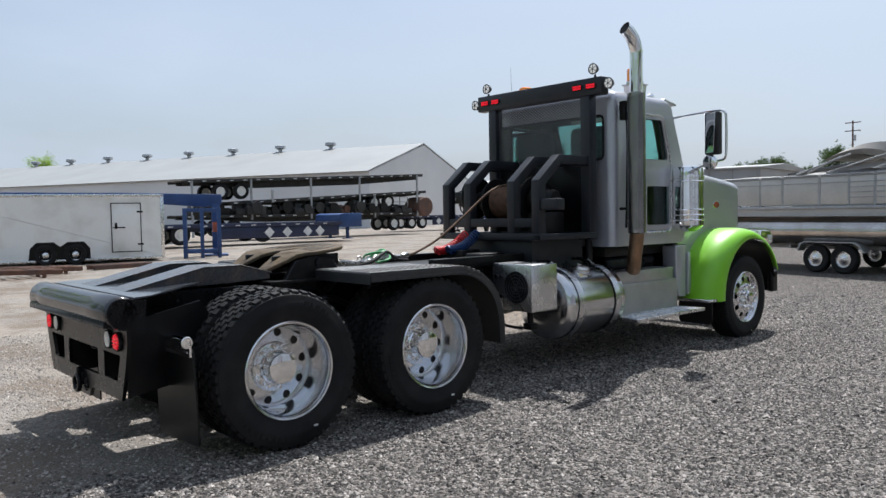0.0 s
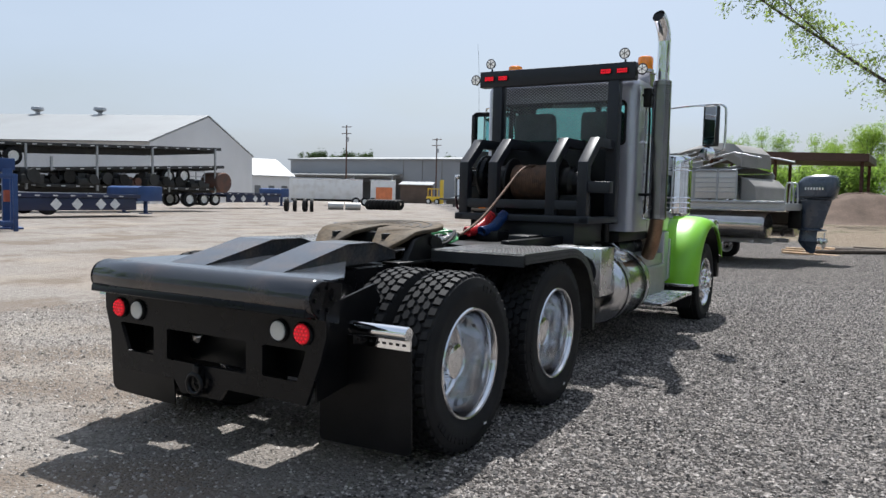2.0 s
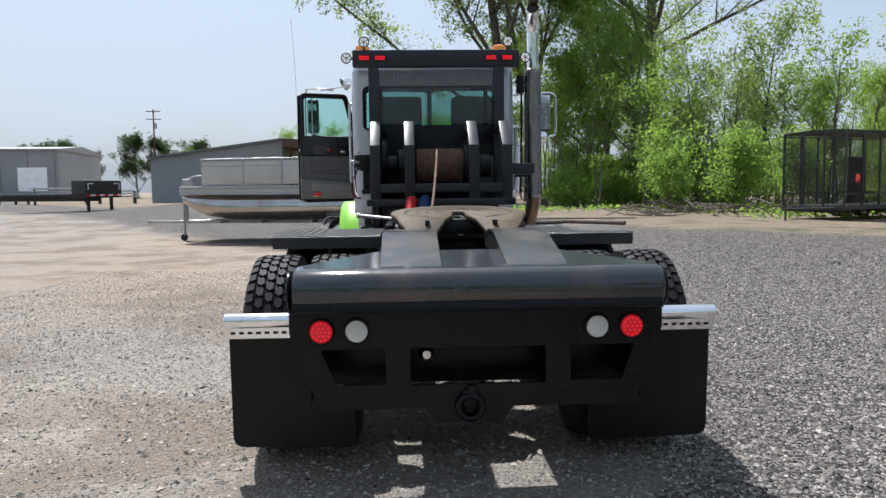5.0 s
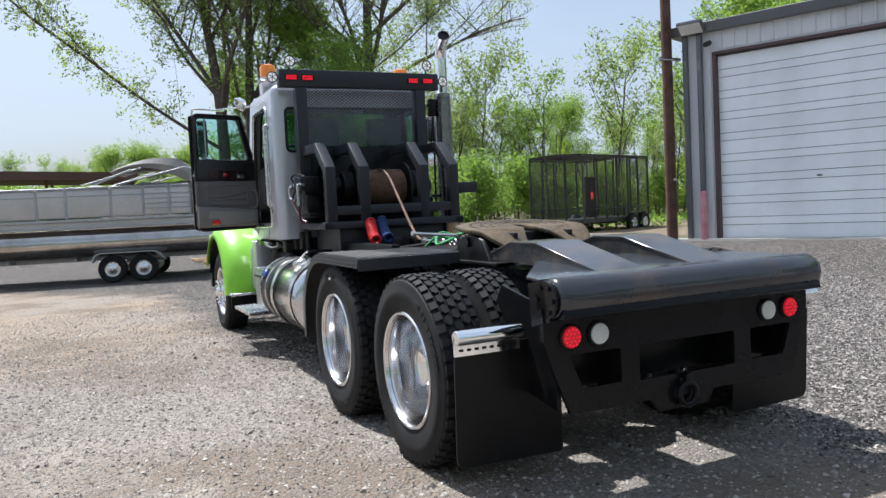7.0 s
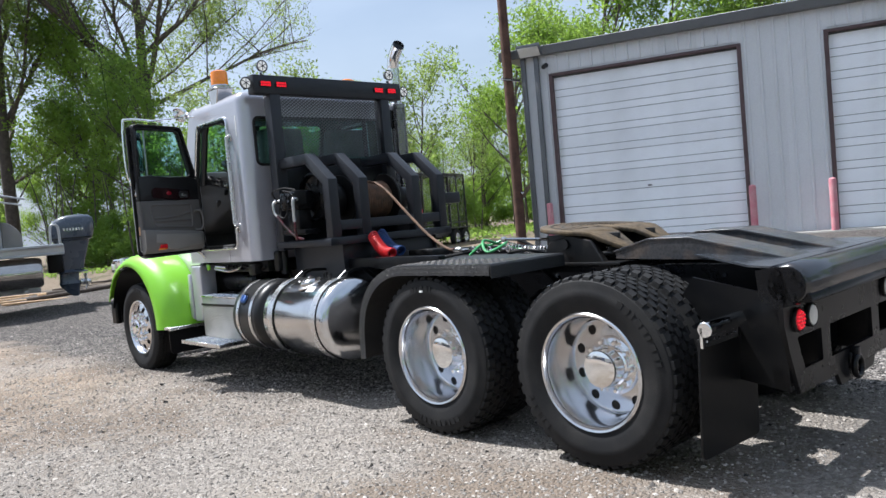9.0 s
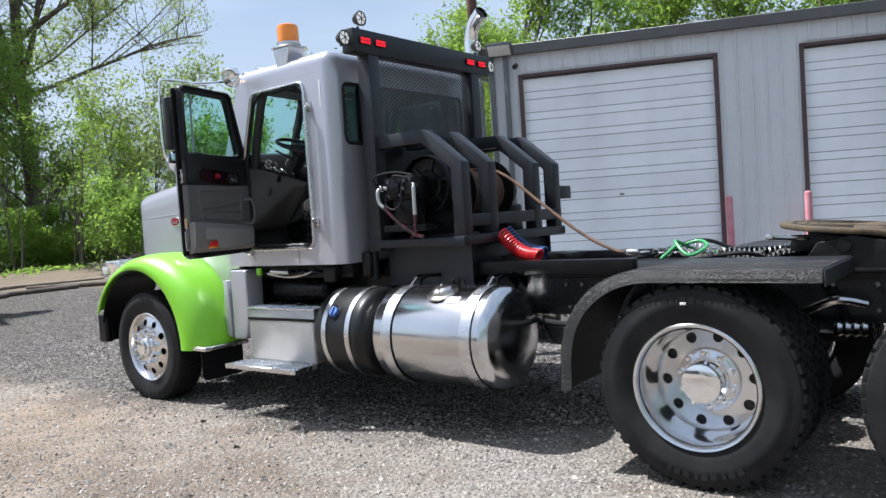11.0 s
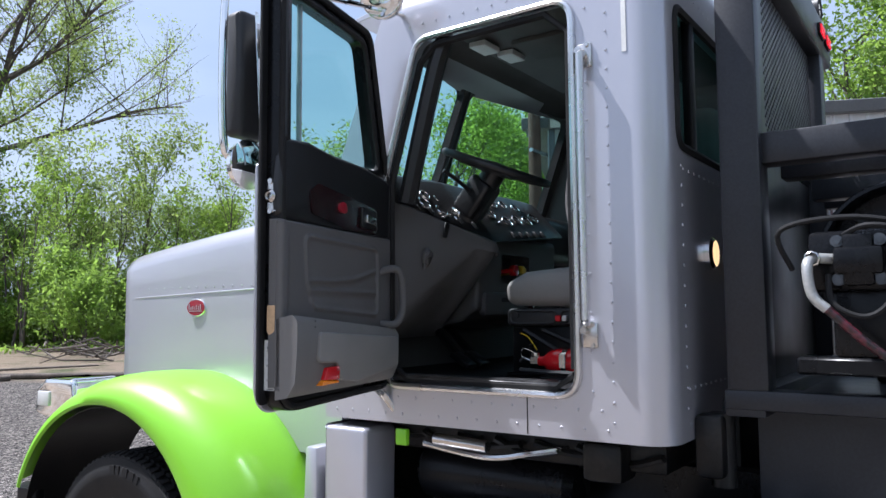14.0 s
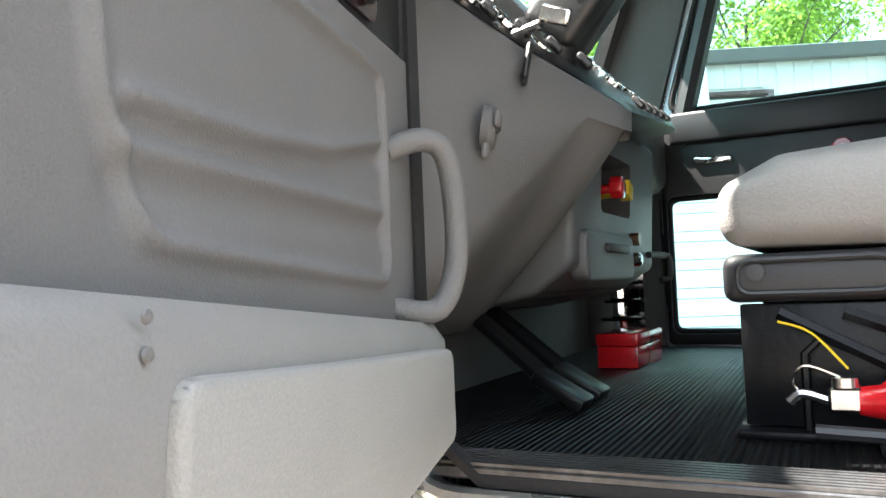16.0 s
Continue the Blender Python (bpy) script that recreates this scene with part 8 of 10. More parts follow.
for y in (0.7, 1.4):
    for x in (0, CL):
        b = bmx()
        box(b, x - 0.025, x + 0.025, y - 0.025, y + 0.025, CF, CT + 0.08, 0.004, 1)
        part("upright", b, CAGE, cage)
for z in (CF + 0.35, CT - 0.05):
    for y in (0, CW):
        b = bmx()
        box(b, 0, CL, y - 0.02, y + 0.02, z - 0.02, z + 0.02)
        part("side_rail", b, CAGE, cage)
for p0, p1 in (((0, 0), (CL, 0)), ((0, CW), (CL, CW)), ((0, 0), (0, CW)), ((CL, 0), (CL, CW))):
    b = bmx()
    vs = [b.verts.new((p0[0], p0[1], CF)), b.verts.new((p1[0], p1[1], CF)), b.verts.new((p1[0], p1[1], CT)), b.verts.new((p0[0], p0[1], CT))]
    b.faces.new(vs)
    part("wire_screen", b, SCREEN, cage, "dark wire screen", 0)
b = bmx()
box(b, 0.12, 0.78, 0.0, 0.03, 0.62, 1.95, 0.008)
part("side_panel", b, CAGE, cage)
b = bmx()
box(b, 0.42, 0.60, -0.028, -0.004, 1.22, 1.46, 0.006)
part("warning_plate", b, REDPAINT, cage, "small red plate")
b = bmx()
for i in range(2):
    box(b, 2.95 + 0.8 * i - 0.42, 2.95 + 0.8 * i + 0.42, -0.24, 0.0, 0.68, 0.72, 0.01)
part("mudguard", b, CAGE, cage)
b = bmx()
tube(b, [(0, 0.3, 0.48), (-1.2, CW / 2, 0.46)], 0.04, 8, 0)
tube(b, [(0, CW - 0.3, 0.48), (-1.2, CW / 2, 0.46)], 0.04, 8, 0)
cyl(b, (-1.1, CW / 2, 0.08), (-1.1, CW / 2, 0.75), 0.03, 10)
part("drawbar", b, CAGE, cage)
# small trailer wheels
b = bmx()
lathe(b, [(0.19, -0.09), (0.30, -0.10), (0.335, -0.07), (0.34, 0), (0.335, 0.07), (0.30, 0.10), (0.19, 0.09)], (0, 0, 0), "y", 28)
SMALLTYRE = finish("tyre", b, RUBBER, 40)
b = bmx()
lathe(b, [(0.195, -0.08), (0.185, -0.085), (0.17, -0.05), (0.12, -0.045), (0.07, -0.07), (0.05, -0.09), (0, -0.09)], (0, 0, 0), "y", 28)
lathe(b, [(0.195, 0.08), (0.185, 0.085), (0.17, 0.05), (0.12, 0.045), (0.07, 0.07), (0, 0.09)], (0, 0, 0), "y", 28)
for i in range(5):
    a = i * 2 * math.pi / 5
    box(b, -0.02, 0.02, -0.088, -0.05, 0.06, 0.18, 0.006, m=Matrix.Rotation(a, 4, "Y"))
SMALLRIM = finish("wheel", b, BRUSHED, 40)


def small_wheel(parent, x, y, z=0.34, scale=1.0):
    w = new("wheel", SMALLRIM)
    w.parent = parent
    w.matrix_basis = Matrix.Translation((x, y, z)) @ Matrix.Diagonal((scale, scale, scale, 1))
    o = new("tyre", SMALLTYRE)
    o.parent = w


for i in range(2):
    for y in (-0.13, CW + 0.13):
        small_wheel(cage, 2.95 + 0.8 * i, y)

# ---- pontoon boat on its trailer ----
BOATGREY = material("silver_boat_panel", (0.50, 0.49, 0.47), 0.42, vary=0.06, scale=1.5, fine=40, metal=0.25, second=(0.43, 0.42, 0.40))
COVER = material("boat_cover_cloth", (0.25, 0.24, 0.225), 0.85, vary=0.08, scale=2, fine=80, bump=0.2)
TUBEALU = material("pontoon_aluminium", (0.50, 0.48, 0.46), 0.15, metal=0.95, vary=0.1, scale=1.5, fine=30, second=(0.34, 0.31, 0.28))
MOTORBLUE = material("dark_blue_grey_cowling", (0.045, 0.06, 0.085), 0.28, vary=0.05, scale=3, fine=80, coat=0.5)
BOAT = pose(-2.0, 17.36, 0.0, 0, 0, 167)
boat = thing("pontoon_boat", "silver pontoon boat with a covered deck, resting on its trailer", "boat", BOAT)
BOW, STERN = 4.75, -2.65
for y in (-0.30, -2.30):
    b = bmx()
    prof = [(0, STERN), (0.29, STERN), (0.325, STERN + 0.04), (0.33, STERN + 0.1), (0.33, BOW - 1.5), (0.31, BOW - 0.9), (0.24, BOW - 0.4), (0.13, BOW - 0.1), (0, BOW)]
    lathe(b, prof, (0, 0, 0), "x", 28)
    for v in b.verts:
        if v.co.x > BOW - 1.6:
            v.co.z += 0.30 * ((v.co.x - BOW + 1.6) / 1.6) ** 2
    b.transform(Matrix.Translation((0, y, 1.0)))
    part("pontoon", b, TUBEALU, boat, "dull aluminium pontoon tube")
b = bmx()
prism(b, [(-3.12, -0.06), (-3.12, -2.56), (BOW - 0.1, -2.56), (BOW + 0.05, -2.3), (BOW + 0.05, -0.3), (BOW - 0.1, -0.06)], "z", 1.38, 1.555, 0.01)
part("deck", b, BOATGREY, boat)
for z0, z1, mt in ((1.36, 1.415, GALV), (1.535, 1.60, GALV)):
    b = bmx()
    box(b, -3.11, BOW - 0.1, -0.07, 0.0, z0, z1, 0.015)
    part("rub_rail", b, mt, boat)
FENCE = (-1.92, -1.42, -0.80, -0.05, 0.97, 1.63, 2.75, 4.02)
for side_y in (-0.10, -2.50):
    for k, (x0, x1) in enumerate(zip(FENCE, FENCE[1:])):
        b = bmx()
        box(b, x0 + 0.03, x1 - 0.03, side_y - 0.012, side_y + 0.012, 1.64, 2.32, 0.006)
        part("fence_panel", b, BOATGREY, boat)
        b = bmx()
        tube(b, [(x0 + 0.012, side_y, 1.56), (x0 + 0.012, side_y, 2.30), (x0 + 0.05, side_y, 2.35), (x1 - 0.05, side_y, 2.35), (x1 - 0.012, side_y, 2.30), (x1 - 0.012, side_y, 1.56)], 0.018, 8, 0)
        part("fence_rail", b, GALV, boat)
        for j in range(4 if k < 2 else 1):
            b = bmx()
            z = 1.80 + 0.12 * j if k < 2 else 2.16
            tube(b, [(x0 + 0.02, side_y + 0.02, z), (x1 - 0.02, side_y + 0.02, z)], 0.011, 6, 0)
            part("fence_bar", b, GALV, boat)
b = bmx()
rings = []
for i in range(31):
    x = -1.90 + 5.92 * i / 30
    hump = 0.05 * math.sin(i * 0.9) ** 2 + 0.03 * math.sin(i * 2.3) + 0.06 * ease((1.2 - x) / 2)
    rings.append([(x, -0.07, 2.30), (x, -0.12, 2.365 + 0.012 * math.sin(i)), (x, -0.7, 2.36 + hump), (x, -1.3, 2.38 + hump), (x, -1.9, 2.36 + hump * 0.6), (x, -2.5, 2.34)])
skin(b, rings)
part("deck_cover", b, COVER, boat, "light grey cloth deck cover")
# folded sun top leaning over the stern on its frame
b = bmx()
rings = []
for i in range(17):
    k = i / 16
    x = -0.05 - 1.85 * k
    top = 2.60 + 0.42 * math.sin(math.pi * min(1.0, 0.12 + 0.62 * k)) + 0.05 * k
    low = max(top - 0.06 - 0.50 * k ** 1.5, 2.44)
    if i >= 15:
        top -= 0.07 * (i - 14)
    rings.append([(x, -0.35, low), (x, -0.30, (top + low) / 2), (x, -0.42, top), (x, -2.18, top), (x, -2.30, (top + low) / 2), (x, -2.25, low)])
skin(b, rings, True, True)
part("bimini_top", b, COVER, boat, "folded grey cloth sun top")
for y in (-0.14, -2.46):
    for p0, p1 in (((0.60, 2.40), (-0.8, 2.80)), ((-0.20, 2.40), (-1.80, 2.78)), ((-1.80, 2.78), (-2.46, 2.64)), ((0.3, 2.42), (-0.55, 2.76))):
        b = bmx()
        tube(b, [(p0[0], y, p0[1]), (p1[0], y, p1[1])], 0.022, 8, 0)
        part("top_frame", b, GALV, boat)
b = bmx()
prism(b, rounded([(-2.34, 1.56), (-1.93, 1.56), (-1.93, 2.18), (-2.10, 2.14), (-2.30, 1.94)], [0.03, 0.02, 0.03, 0.12, 0.14], 4), "y", -2.35, -0.30, 0.02)
part("stern_seat", b, COVER, boat)
for y in (-0.62, -0.92):
    b = bmx()
    tube(b, [(-2.9, y, 1.55), (-2.92, y, 1.98), (-3.0, y, 2.05), (-3.08, y, 1.98), (-3.1, y, 1.55)], 0.02, 8, 4)
    part("ladder_rail", b, GALV, boat)
# trailer
btr = thing("boat_trailer", "galvanised tandem-axle boat trailer under the pontoon boat", "trailer", BOAT)
for y in (-0.75, -1.85):
    b = bmx()
    box(b, -2.6, 4.0, y - 0.05, y + 0.05, 0.54, 0.64, 0.01)
    part("side_rail", b, GALV, btr)
for x in (-2.3, -0.9, 0.9, 2.4, 3.6):
    b = bmx()
    box(b, x - 0.05, x + 0.05, -2.35, -0.25, 0.56, 0.63, 0.01)
    part("cross_member", b, GALV, btr)
for y in (-0.75, -1.85):
    b = bmx()
    tube(b, [(3.9, y, 0.59), (5.3, -1.3, 0.56)], 0.05, 8, 0)
    part("drawbar", b, GALV, btr)
b = bmx()
box(b, 5.2, 6.4, -1.35, -1.25, 0.52, 0.60, 0.01)
part("tongue", b, GALV, btr)
b = bmx()
box(b, 5.10, 5.22, -1.36, -1.24, 0.55, 1.62, 0.01)
tube(b, [(5.15, -1.3, 1.5), (5.0, -1.3, 1.85), (4.55, -1.3, 1.9), (4.45, -1.3, 1.6)], 0.025, 8, 4)
box(b, 4.95, 5.2, -1.42, -1.18, 1.62, 1.84, 0.03)
part("winch_post", b, GALV, btr)
for x in (0.0, -0.72):
    for y in (-0.10, -2.50):
        small_wheel(btr, x, y, 0.345, 1.0)
for y in (-0.22, -2.62):
    b = bmx()
    prism(b, [(0.47, 0.52), (0.40, 0.70), (0.28, 0.755), (-1.0, 0.755), (-1.12, 0.70), (-1.26, 0.52), (-1.22, 0.52), (-1.09, 0.68), (-0.98, 0.73), (0.26, 0.73), (0.37, 0.68), (0.43, 0.52)], "y", y, y + 0.25)
    part("mudguard", b, GALV, btr)
b = bmx()
cyl(b, (5.08, -1.05, 0.16), (5.08, -1.05, 1.05), 0.035, 10)
part("jockey_leg", b, GALV, btr)
b = bmx()
lathe(b, [(0, -0.03), (0.10, -0.03), (0.11, 0), (0.10, 0.03), (0, 0.03)], (5.10, -1.05, 0.115), "y", 16)
part("jockey_wheel", b, RUBBER, btr)
# outboard motor
om = thing("outboard_motor", "dark blue-grey outboard motor at the boat's stern", "motor", BOAT @ pose(-3.44, -1.30, 0.33, 0, 0, 0))


def squarish(rows, n, power):
    out = []
    for z, w, d, ox in rows:
        ring = []
        for i in range(n):
            c, q = math.cos(2 * math.pi * i / n), math.sin(2 * math.pi * i / n)
            ring.append((ox + d * math.copysign(abs(c) ** power, c), w * math.copysign(abs(q) ** power, q), z))
        out.append(ring)
    return out


b = bmx()
skin(b, squarish(((1.32, 0.18, 0.40, 0.07), (1.36, 0.235, 0.455, 0.065), (1.46, 0.255, 0.485, 0.05), (1.62, 0.26, 0.49, 0.02), (1.74, 0.25, 0.47, -0.01), (1.86, 0.22, 0.40, -0.05), (1.92, 0.16, 0.28, -0.08), (1.945, 0.05, 0.10, -0.09)), 28, 0.66), True, True)
part("cowling", b, MOTORBLUE, om)
for s in (-1, 1):
    for i in range(7):
        b = bmx()
        box(b, -0.20 + i * 0.065, -0.16 + i * 0.065, s * 0.262 - 0.006, s * 0.262 + 0.006, 1.56, 1.625, 0.002, 1)
        part("marking_bar", b, BRUSHED, om)
b = bmx()
box(b, -0.38, 0.50, -0.262, 0.262, 1.375, 1.40, 0.01)
part("cowl_seam", b, SATIN, om)
b = bmx()
skin(b, squarish(((1.33, 0.16, 0.40, 0.06), (1.20, 0.14, 0.36, 0.06), (1.00, 0.12, 0.32, 0.08), (0.76, 0.10, 0.30, 0.13), (0.64, 0.09, 0.28, 0.13)), 20, 0.75), True, True)
part("midsection", b, MOTORBLUE, om)
b = bmx()
skin(b, squarish(((0.64, 0.09, 0.24, 0.16), (0.585, 0.15, 0.34, 0.10), (0.565, 0.15, 0.34, 0.10), (0.54, 0.06, 0.21, 0.18), (0.40, 0.055, 0.21, 0.19), (0.30, 0.09, 0.24, 0.18), (0.22, 0.05, 0.20, 0.17), (0.08, 0.025, 0.12, 0.12), (0.0, 0.012, 0.06, 0.08)), 20, 0.85), True, True)
part("gearcase", b, MOTORBLUE, om)
b = bmx()
lathe(b, [(0, -0.24), (0.05, -0.22), (0.075, -0.1), (0.08, 0.0), (0, 0.02)], (-0.05, 0, 0.32), "x", 16)
for i in range(3):
    box(b, -0.20, -0.175, -0.07, 0.07, 0.05, 0.20, 0.008, m=Matrix.Translation((0, 0, 0.32)) @ Matrix.Rotation(i * 2.094, 4, "X") @ Matrix.Rotation(0.4, 4, "Z"))
part("propeller", b, BRUSHED, om)
b = bmx()
box(b, 0.36, 0.62, -0.16, 0.16, 0.72, 1.28, 0.03)
part("transom_bracket", b, SATIN, om)
b = bmx()
box(b, 0.30, 0.62, -0.18, -0.12, 0.60, 1.10, 0.02)
box(b, 0.30, 0.62, 0.12, 0.18, 0.60, 1.10, 0.02)
part("tilt_clamp", b, SATIN, om)

# ---- white cargo trailer and scrap by it ----
wt = thing("cargo_trailer", "weathered white enclosed cargo trailer with a side door", "trailer", Matrix.Translation((-21.7, 9.45, 0.04)) @ pose(0, 0, 0, 0, 0, 258))
b = bmx()
prism(b, rounded([(0.0, 0.15), (0.0, 2.42), (7.4, 2.42), (7.4, 0.15)], [0.02, 0.14, 0.02, 0.02], 4), "y", -2.2, 0, 0.03, 2)
part("body", b, WHITEPAINT, wt)
b = bmx()
box(b, 0.78, 1.74, 0.0, 0.015, 0.40, 2.10, 0.01)
dr = part("side_door", b, WHITEPAINT, wt)
b = bmx()
for a in ((0.76, 0.79, 0.38, 2.12), (1.73, 1.76, 0.38, 2.12), (0.76, 1.76, 0.38, 0.41), (0.76, 1.76, 2.09, 2.12)):
    box(b, a[0], a[1], 0.0, 0.022, a[2], a[3])
part("door_trim", b, SATIN, wt)
b = bmx()
for z in (0.65, 1.80):
    box(b, 0.70, 0.90, 0.012, 0.03, z - 0.03, z + 0.03, 0.004, 1)
box(b, 1.30, 1.70, 0.012, 0.04, 1.23, 1.27, 0.004, 1)
box(b, 1.56, 1.64, 0.012, 0.04, 1.20, 1.42, 0.004, 1)
part("door_hardware", b, SATIN, wt)
b = bmx()
box(b, 0.0, 7.4, -0.02, 0.02, 2.33, 2.43, 0.01)
box(b, 0.0, 7.4, -0.02, 0.02, 0.13, 0.20, 0.01)
box(b, -0.02, 0.10, -2.22, 0.02, 0.15, 2.43, 0.01)
part("corner_trim", b, BRUSHED, wt)
for x in (2.92, 3.84):
    small_wheel(wt, x, -0.055, 0.36, 1.06)
# solid black block stands in for the shaded opening of the wheel arch
b = bmx()
prism(b, [(2.44, 0.16), (2.46, 0.58), (2.64, 0.80), (3.16, 0.80), (3.38, 0.64), (3.58, 0.80), (4.1, 0.80), (4.30, 0.60), (4.36, 0.16)], "y", -0.3, 0.006)
part("wheel_arch", b, SATIN, wt)
RUSTY = material("rusty_steel", (0.15, 0.07, 0.045), 0.8, vary=0.25, scale=2, fine=40, bump=0.3, second=(0.09, 0.06, 0.05))
for i, (x, y, w, ln, a) in enumerate(((-17.6, 0.2, 0.35, 5.2, 95), (-17.0, -0.4, 0.35, 5.0, 91), (-18.6, 5.9, 0.25, 1.9, 100))):
    bm_t = thing("steel_ramp", "rusty steel loading ramp lying by the cargo trailer", "ramp", Matrix.Translation((x, y, ground_z(x, y) + (0.25 if i < 2 else 0.02))) @ pose(0, 0, 0, 0, 2 if i < 2 else 0, a))
    b = bmx()
    box(b, 0, ln, -w, -w + 0.08, 0, 0.14, 0.01)
    box(b, 0, ln, w - 0.08, w, 0, 0.14, 0.01)
    for k in range(int(ln / 0.3)):
        box(b, 0.1 + k * 0.3, 0.16 + k * 0.3, -w, w, 0.06, 0.12)
    if i < 2:
        for xx in (0.3, ln - 0.5):
            box(b, xx, xx + 0.08, -w, -w + 0.08, -0.3, 0)
            box(b, xx, xx + 0.08, w - 0.08, w, -0.3, 0)
    part("ramp_frame", b, RUSTY, bm_t)

# ---- stacked flatbed trailers ----
NAVY = material("dark_navy_paint", (0.012, 0.02, 0.065), 0.4, vary=0.15, scale=1, fine=30)
BLUE = material("blue_paint", (0.02, 0.06, 0.19), 0.4, vary=0.15, scale=1.5, fine=30)
BRIGHT = material("white_reflective_tape", (0.75, 0.75, 0.75), 0.4)
DECKWOOD = material("weathered_deck_timber", (0.07, 0.06, 0.052), 0.85, vary=0.25, scale=2, fine=30)
BIGTYRE_M = finish("tyre", lathe(bmx(), [(0.28, -0.12), (0.45, -0.14), (0.51, -0.11), (0.52, 0), (0.51, 0.11), (0.45, 0.14), (0.28, 0.12)], (0, 0, 0), "y", 28), RUBBER, 40)
BIGRIM_M = finish("wheel", lathe(bmx(), [(0.30, -0.13), (0.28, -0.135), (0.26, -0.05), (0.14, -0.03), (0.12, -0.08), (0, -0.08)], (0, 0, 0), "y", 24), WHITEPAINT, 40)


def big_wheel(parent, x, y, z):
    w = new("wheel", BIGRIM_M)
    w.parent = parent
    w.matrix_basis = Matrix.Translation((x, y, z))
    o = new("tyre", BIGTYRE_M)
    o.parent = w


def yard_at(x, y, z, climb=0.0):
    """A pose whose x runs along the row of trailers, away from the cargo trailer."""
    return Matrix.Translation((x, y, z)) @ pose(0, 0, 0, 0, -climb, 90)


def flatbed(m, length, paint, label, wheels=(), wheel_z=-0.62, box_side=None, placards=(), beam=0.45):
    t = thing("flatbed_trailer", label, "trailer", m, "stacked flatbed trailers")
    b = bmx()
    box(b, 0, length, -1.21, 1.21, 0.0, 0.08, 0.01)
    part("deck", b, DECKWOOD, t)
    for y in (-1.25, 1.25):
        b = bmx()
        box(b, 0, length, y - 0.03, y + 0.03, -0.10, 0.10, 0.01)
        part("side_rave", b, paint, t)
    for y in (-0.5, 0.5):
        b = bmx()
        prism(b, [(0.2, 0), (length, 0), (length, -beam * 0.6), (length * 0.72, -beam), (length * 0.3, -beam), (2.2, -beam * 0.5), (0.2, -beam * 0.45)], "y", y - 0.05, y + 0.05)
        part("main_beam", b, paint, t)
    for i in range(int(length / 1.6)):
        b = bmx()
        box(b, 0.6 + i * 1.6, 0.68 + i * 1.6, -1.2, 1.2, -0.14, -0.002)
        part("cross_member", b, paint, t)
    for i in range(int(length / 0.9)):
        b = bmx()
        box(b, 0.2 + i * 0.9, 0.45 + i * 0.9, -1.288, -1.281, -0.03, 0.02)
        part("reflective_tape", b, BRIGHT, t)
    if box_side:
        b = bmx()
        box(b, box_side[0], box_side[1], -1.20, -1.12, -0.72, -0.11, 0.02)
        part("side_box", b, NAVY, t)
    for i in placards:
        b = bmx()
        prism(b, [(i, -0.72), (i + 0.30, -0.42), (i, -0.12), (i - 0.30, -0.42)], "y", -1.215, -1.204)
        part("placard", b, BRIGHT, t, "white diamond placard")
    for x in wheels:
        for y in (-1.0, 1.0):
            big_wheel(t, x, y, wheel_z)
    return t


def neck(t, x0, x1, z0, z1, leg):
    b = bmx()
    prism(b, [(x0, z0), (x0, z1 - 0.08), (x0 + 0.3, z1), (x1, z1), (x1, z0)], "y", -1.26, 1.26, 0.03)
    part("gooseneck", b, BLUE, t, "blue gooseneck")
    for y in (-0.9, 0.9):
        b = bmx()
        box(b, (x0 + x1) / 2 - 0.08, (x0 + x1) / 2 + 0.08, y - 0.08, y + 0.08, leg, z0, 0.01)
        box(b, (x0 + x1) / 2 - 0.25, (x0 + x1) / 2 + 0.25, y - 0.2, y + 0.2, leg - 0.02, leg + 0.03)
        part("landing_leg", b, BLUE, t)


g0 = ground_z(-31.2, 18)
t = flatbed(yard_at(-32.4, 10.6, g0 + 1.08), 13.2, NAVY, "dark navy flatbed trailer with white diamond placards", (1.2, 2.4, 3.6, 8.2), -0.42, (5.5, 13.0), (8.5, 9.6, 10.9, 11.7), 0.3)
neck(t, 13.0, 14.6, -0.25, 0.55, -0.92)
g1 = ground_z(-46, 44)
t = flatbed(yard_at(-45.6, 38.0, g1 + 1.25), 11.0, NAVY, "dark navy flatbed trailer standing behind the stack", (1.0, 2.2, 3.4), -0.50, (4.5, 10.8), (5.2, 6.4, 7.8, 8.7), 0.3)
neck(t, 10.8, 12.0, -0.25, 0.55, -1.0)
g2 = ground_z(-38.5, 27)
flatbed(yard_at(-39.6, 17.5, g2 + 1.55), 19.0, CAGE, "black flatbed trailer at the bottom of a stack", (2.0, 3.3, 16.0), -0.72, None, (), 0.4)
flatbed(yard_at(-39.6, 20.5, 2.45, 2.9), 16.0, CAGE, "black flatbed trailer lying in the middle of the stack", (11.2, 12.5), -0.55, None, (), 0.35)
flatbed(yard_at(-39.6, 17.6, 3.75, 2.3), 18.6, CAGE, "black flatbed trailer lying on top of the stack", (2.3, 3.7), -0.68, None, (), 0.5)
for i, (y, z0, z1) in enumerate(((18.0, 0.4, 3.8), (21.9, 1.4, 3.95), (23.4, 2.5, 3.3), (26.3, 1.4, 4.1), (30.3, 1.4, 4.25), (31.6, 1.4, 2.9), (35.6, 1.4, 4.5))):
    st_ = thing("stack_post", "pale steel post between stacked trailers", "post", Matrix.Translation((-38.30, y, z0)), "posts between stacked trailers")
    b = bmx()
    box(b, -0.05, 0.05, -0.06, 0.06, 0, z1 - z0)
    part("shaft", b, GALV, st_)
# cargo between the decks
cr = thing("crate_frame", "small grey pipe crate on the stacked trailers", "crate", Matrix.Translation((-38.6, 33.4, 2.15)))
b = bmx()
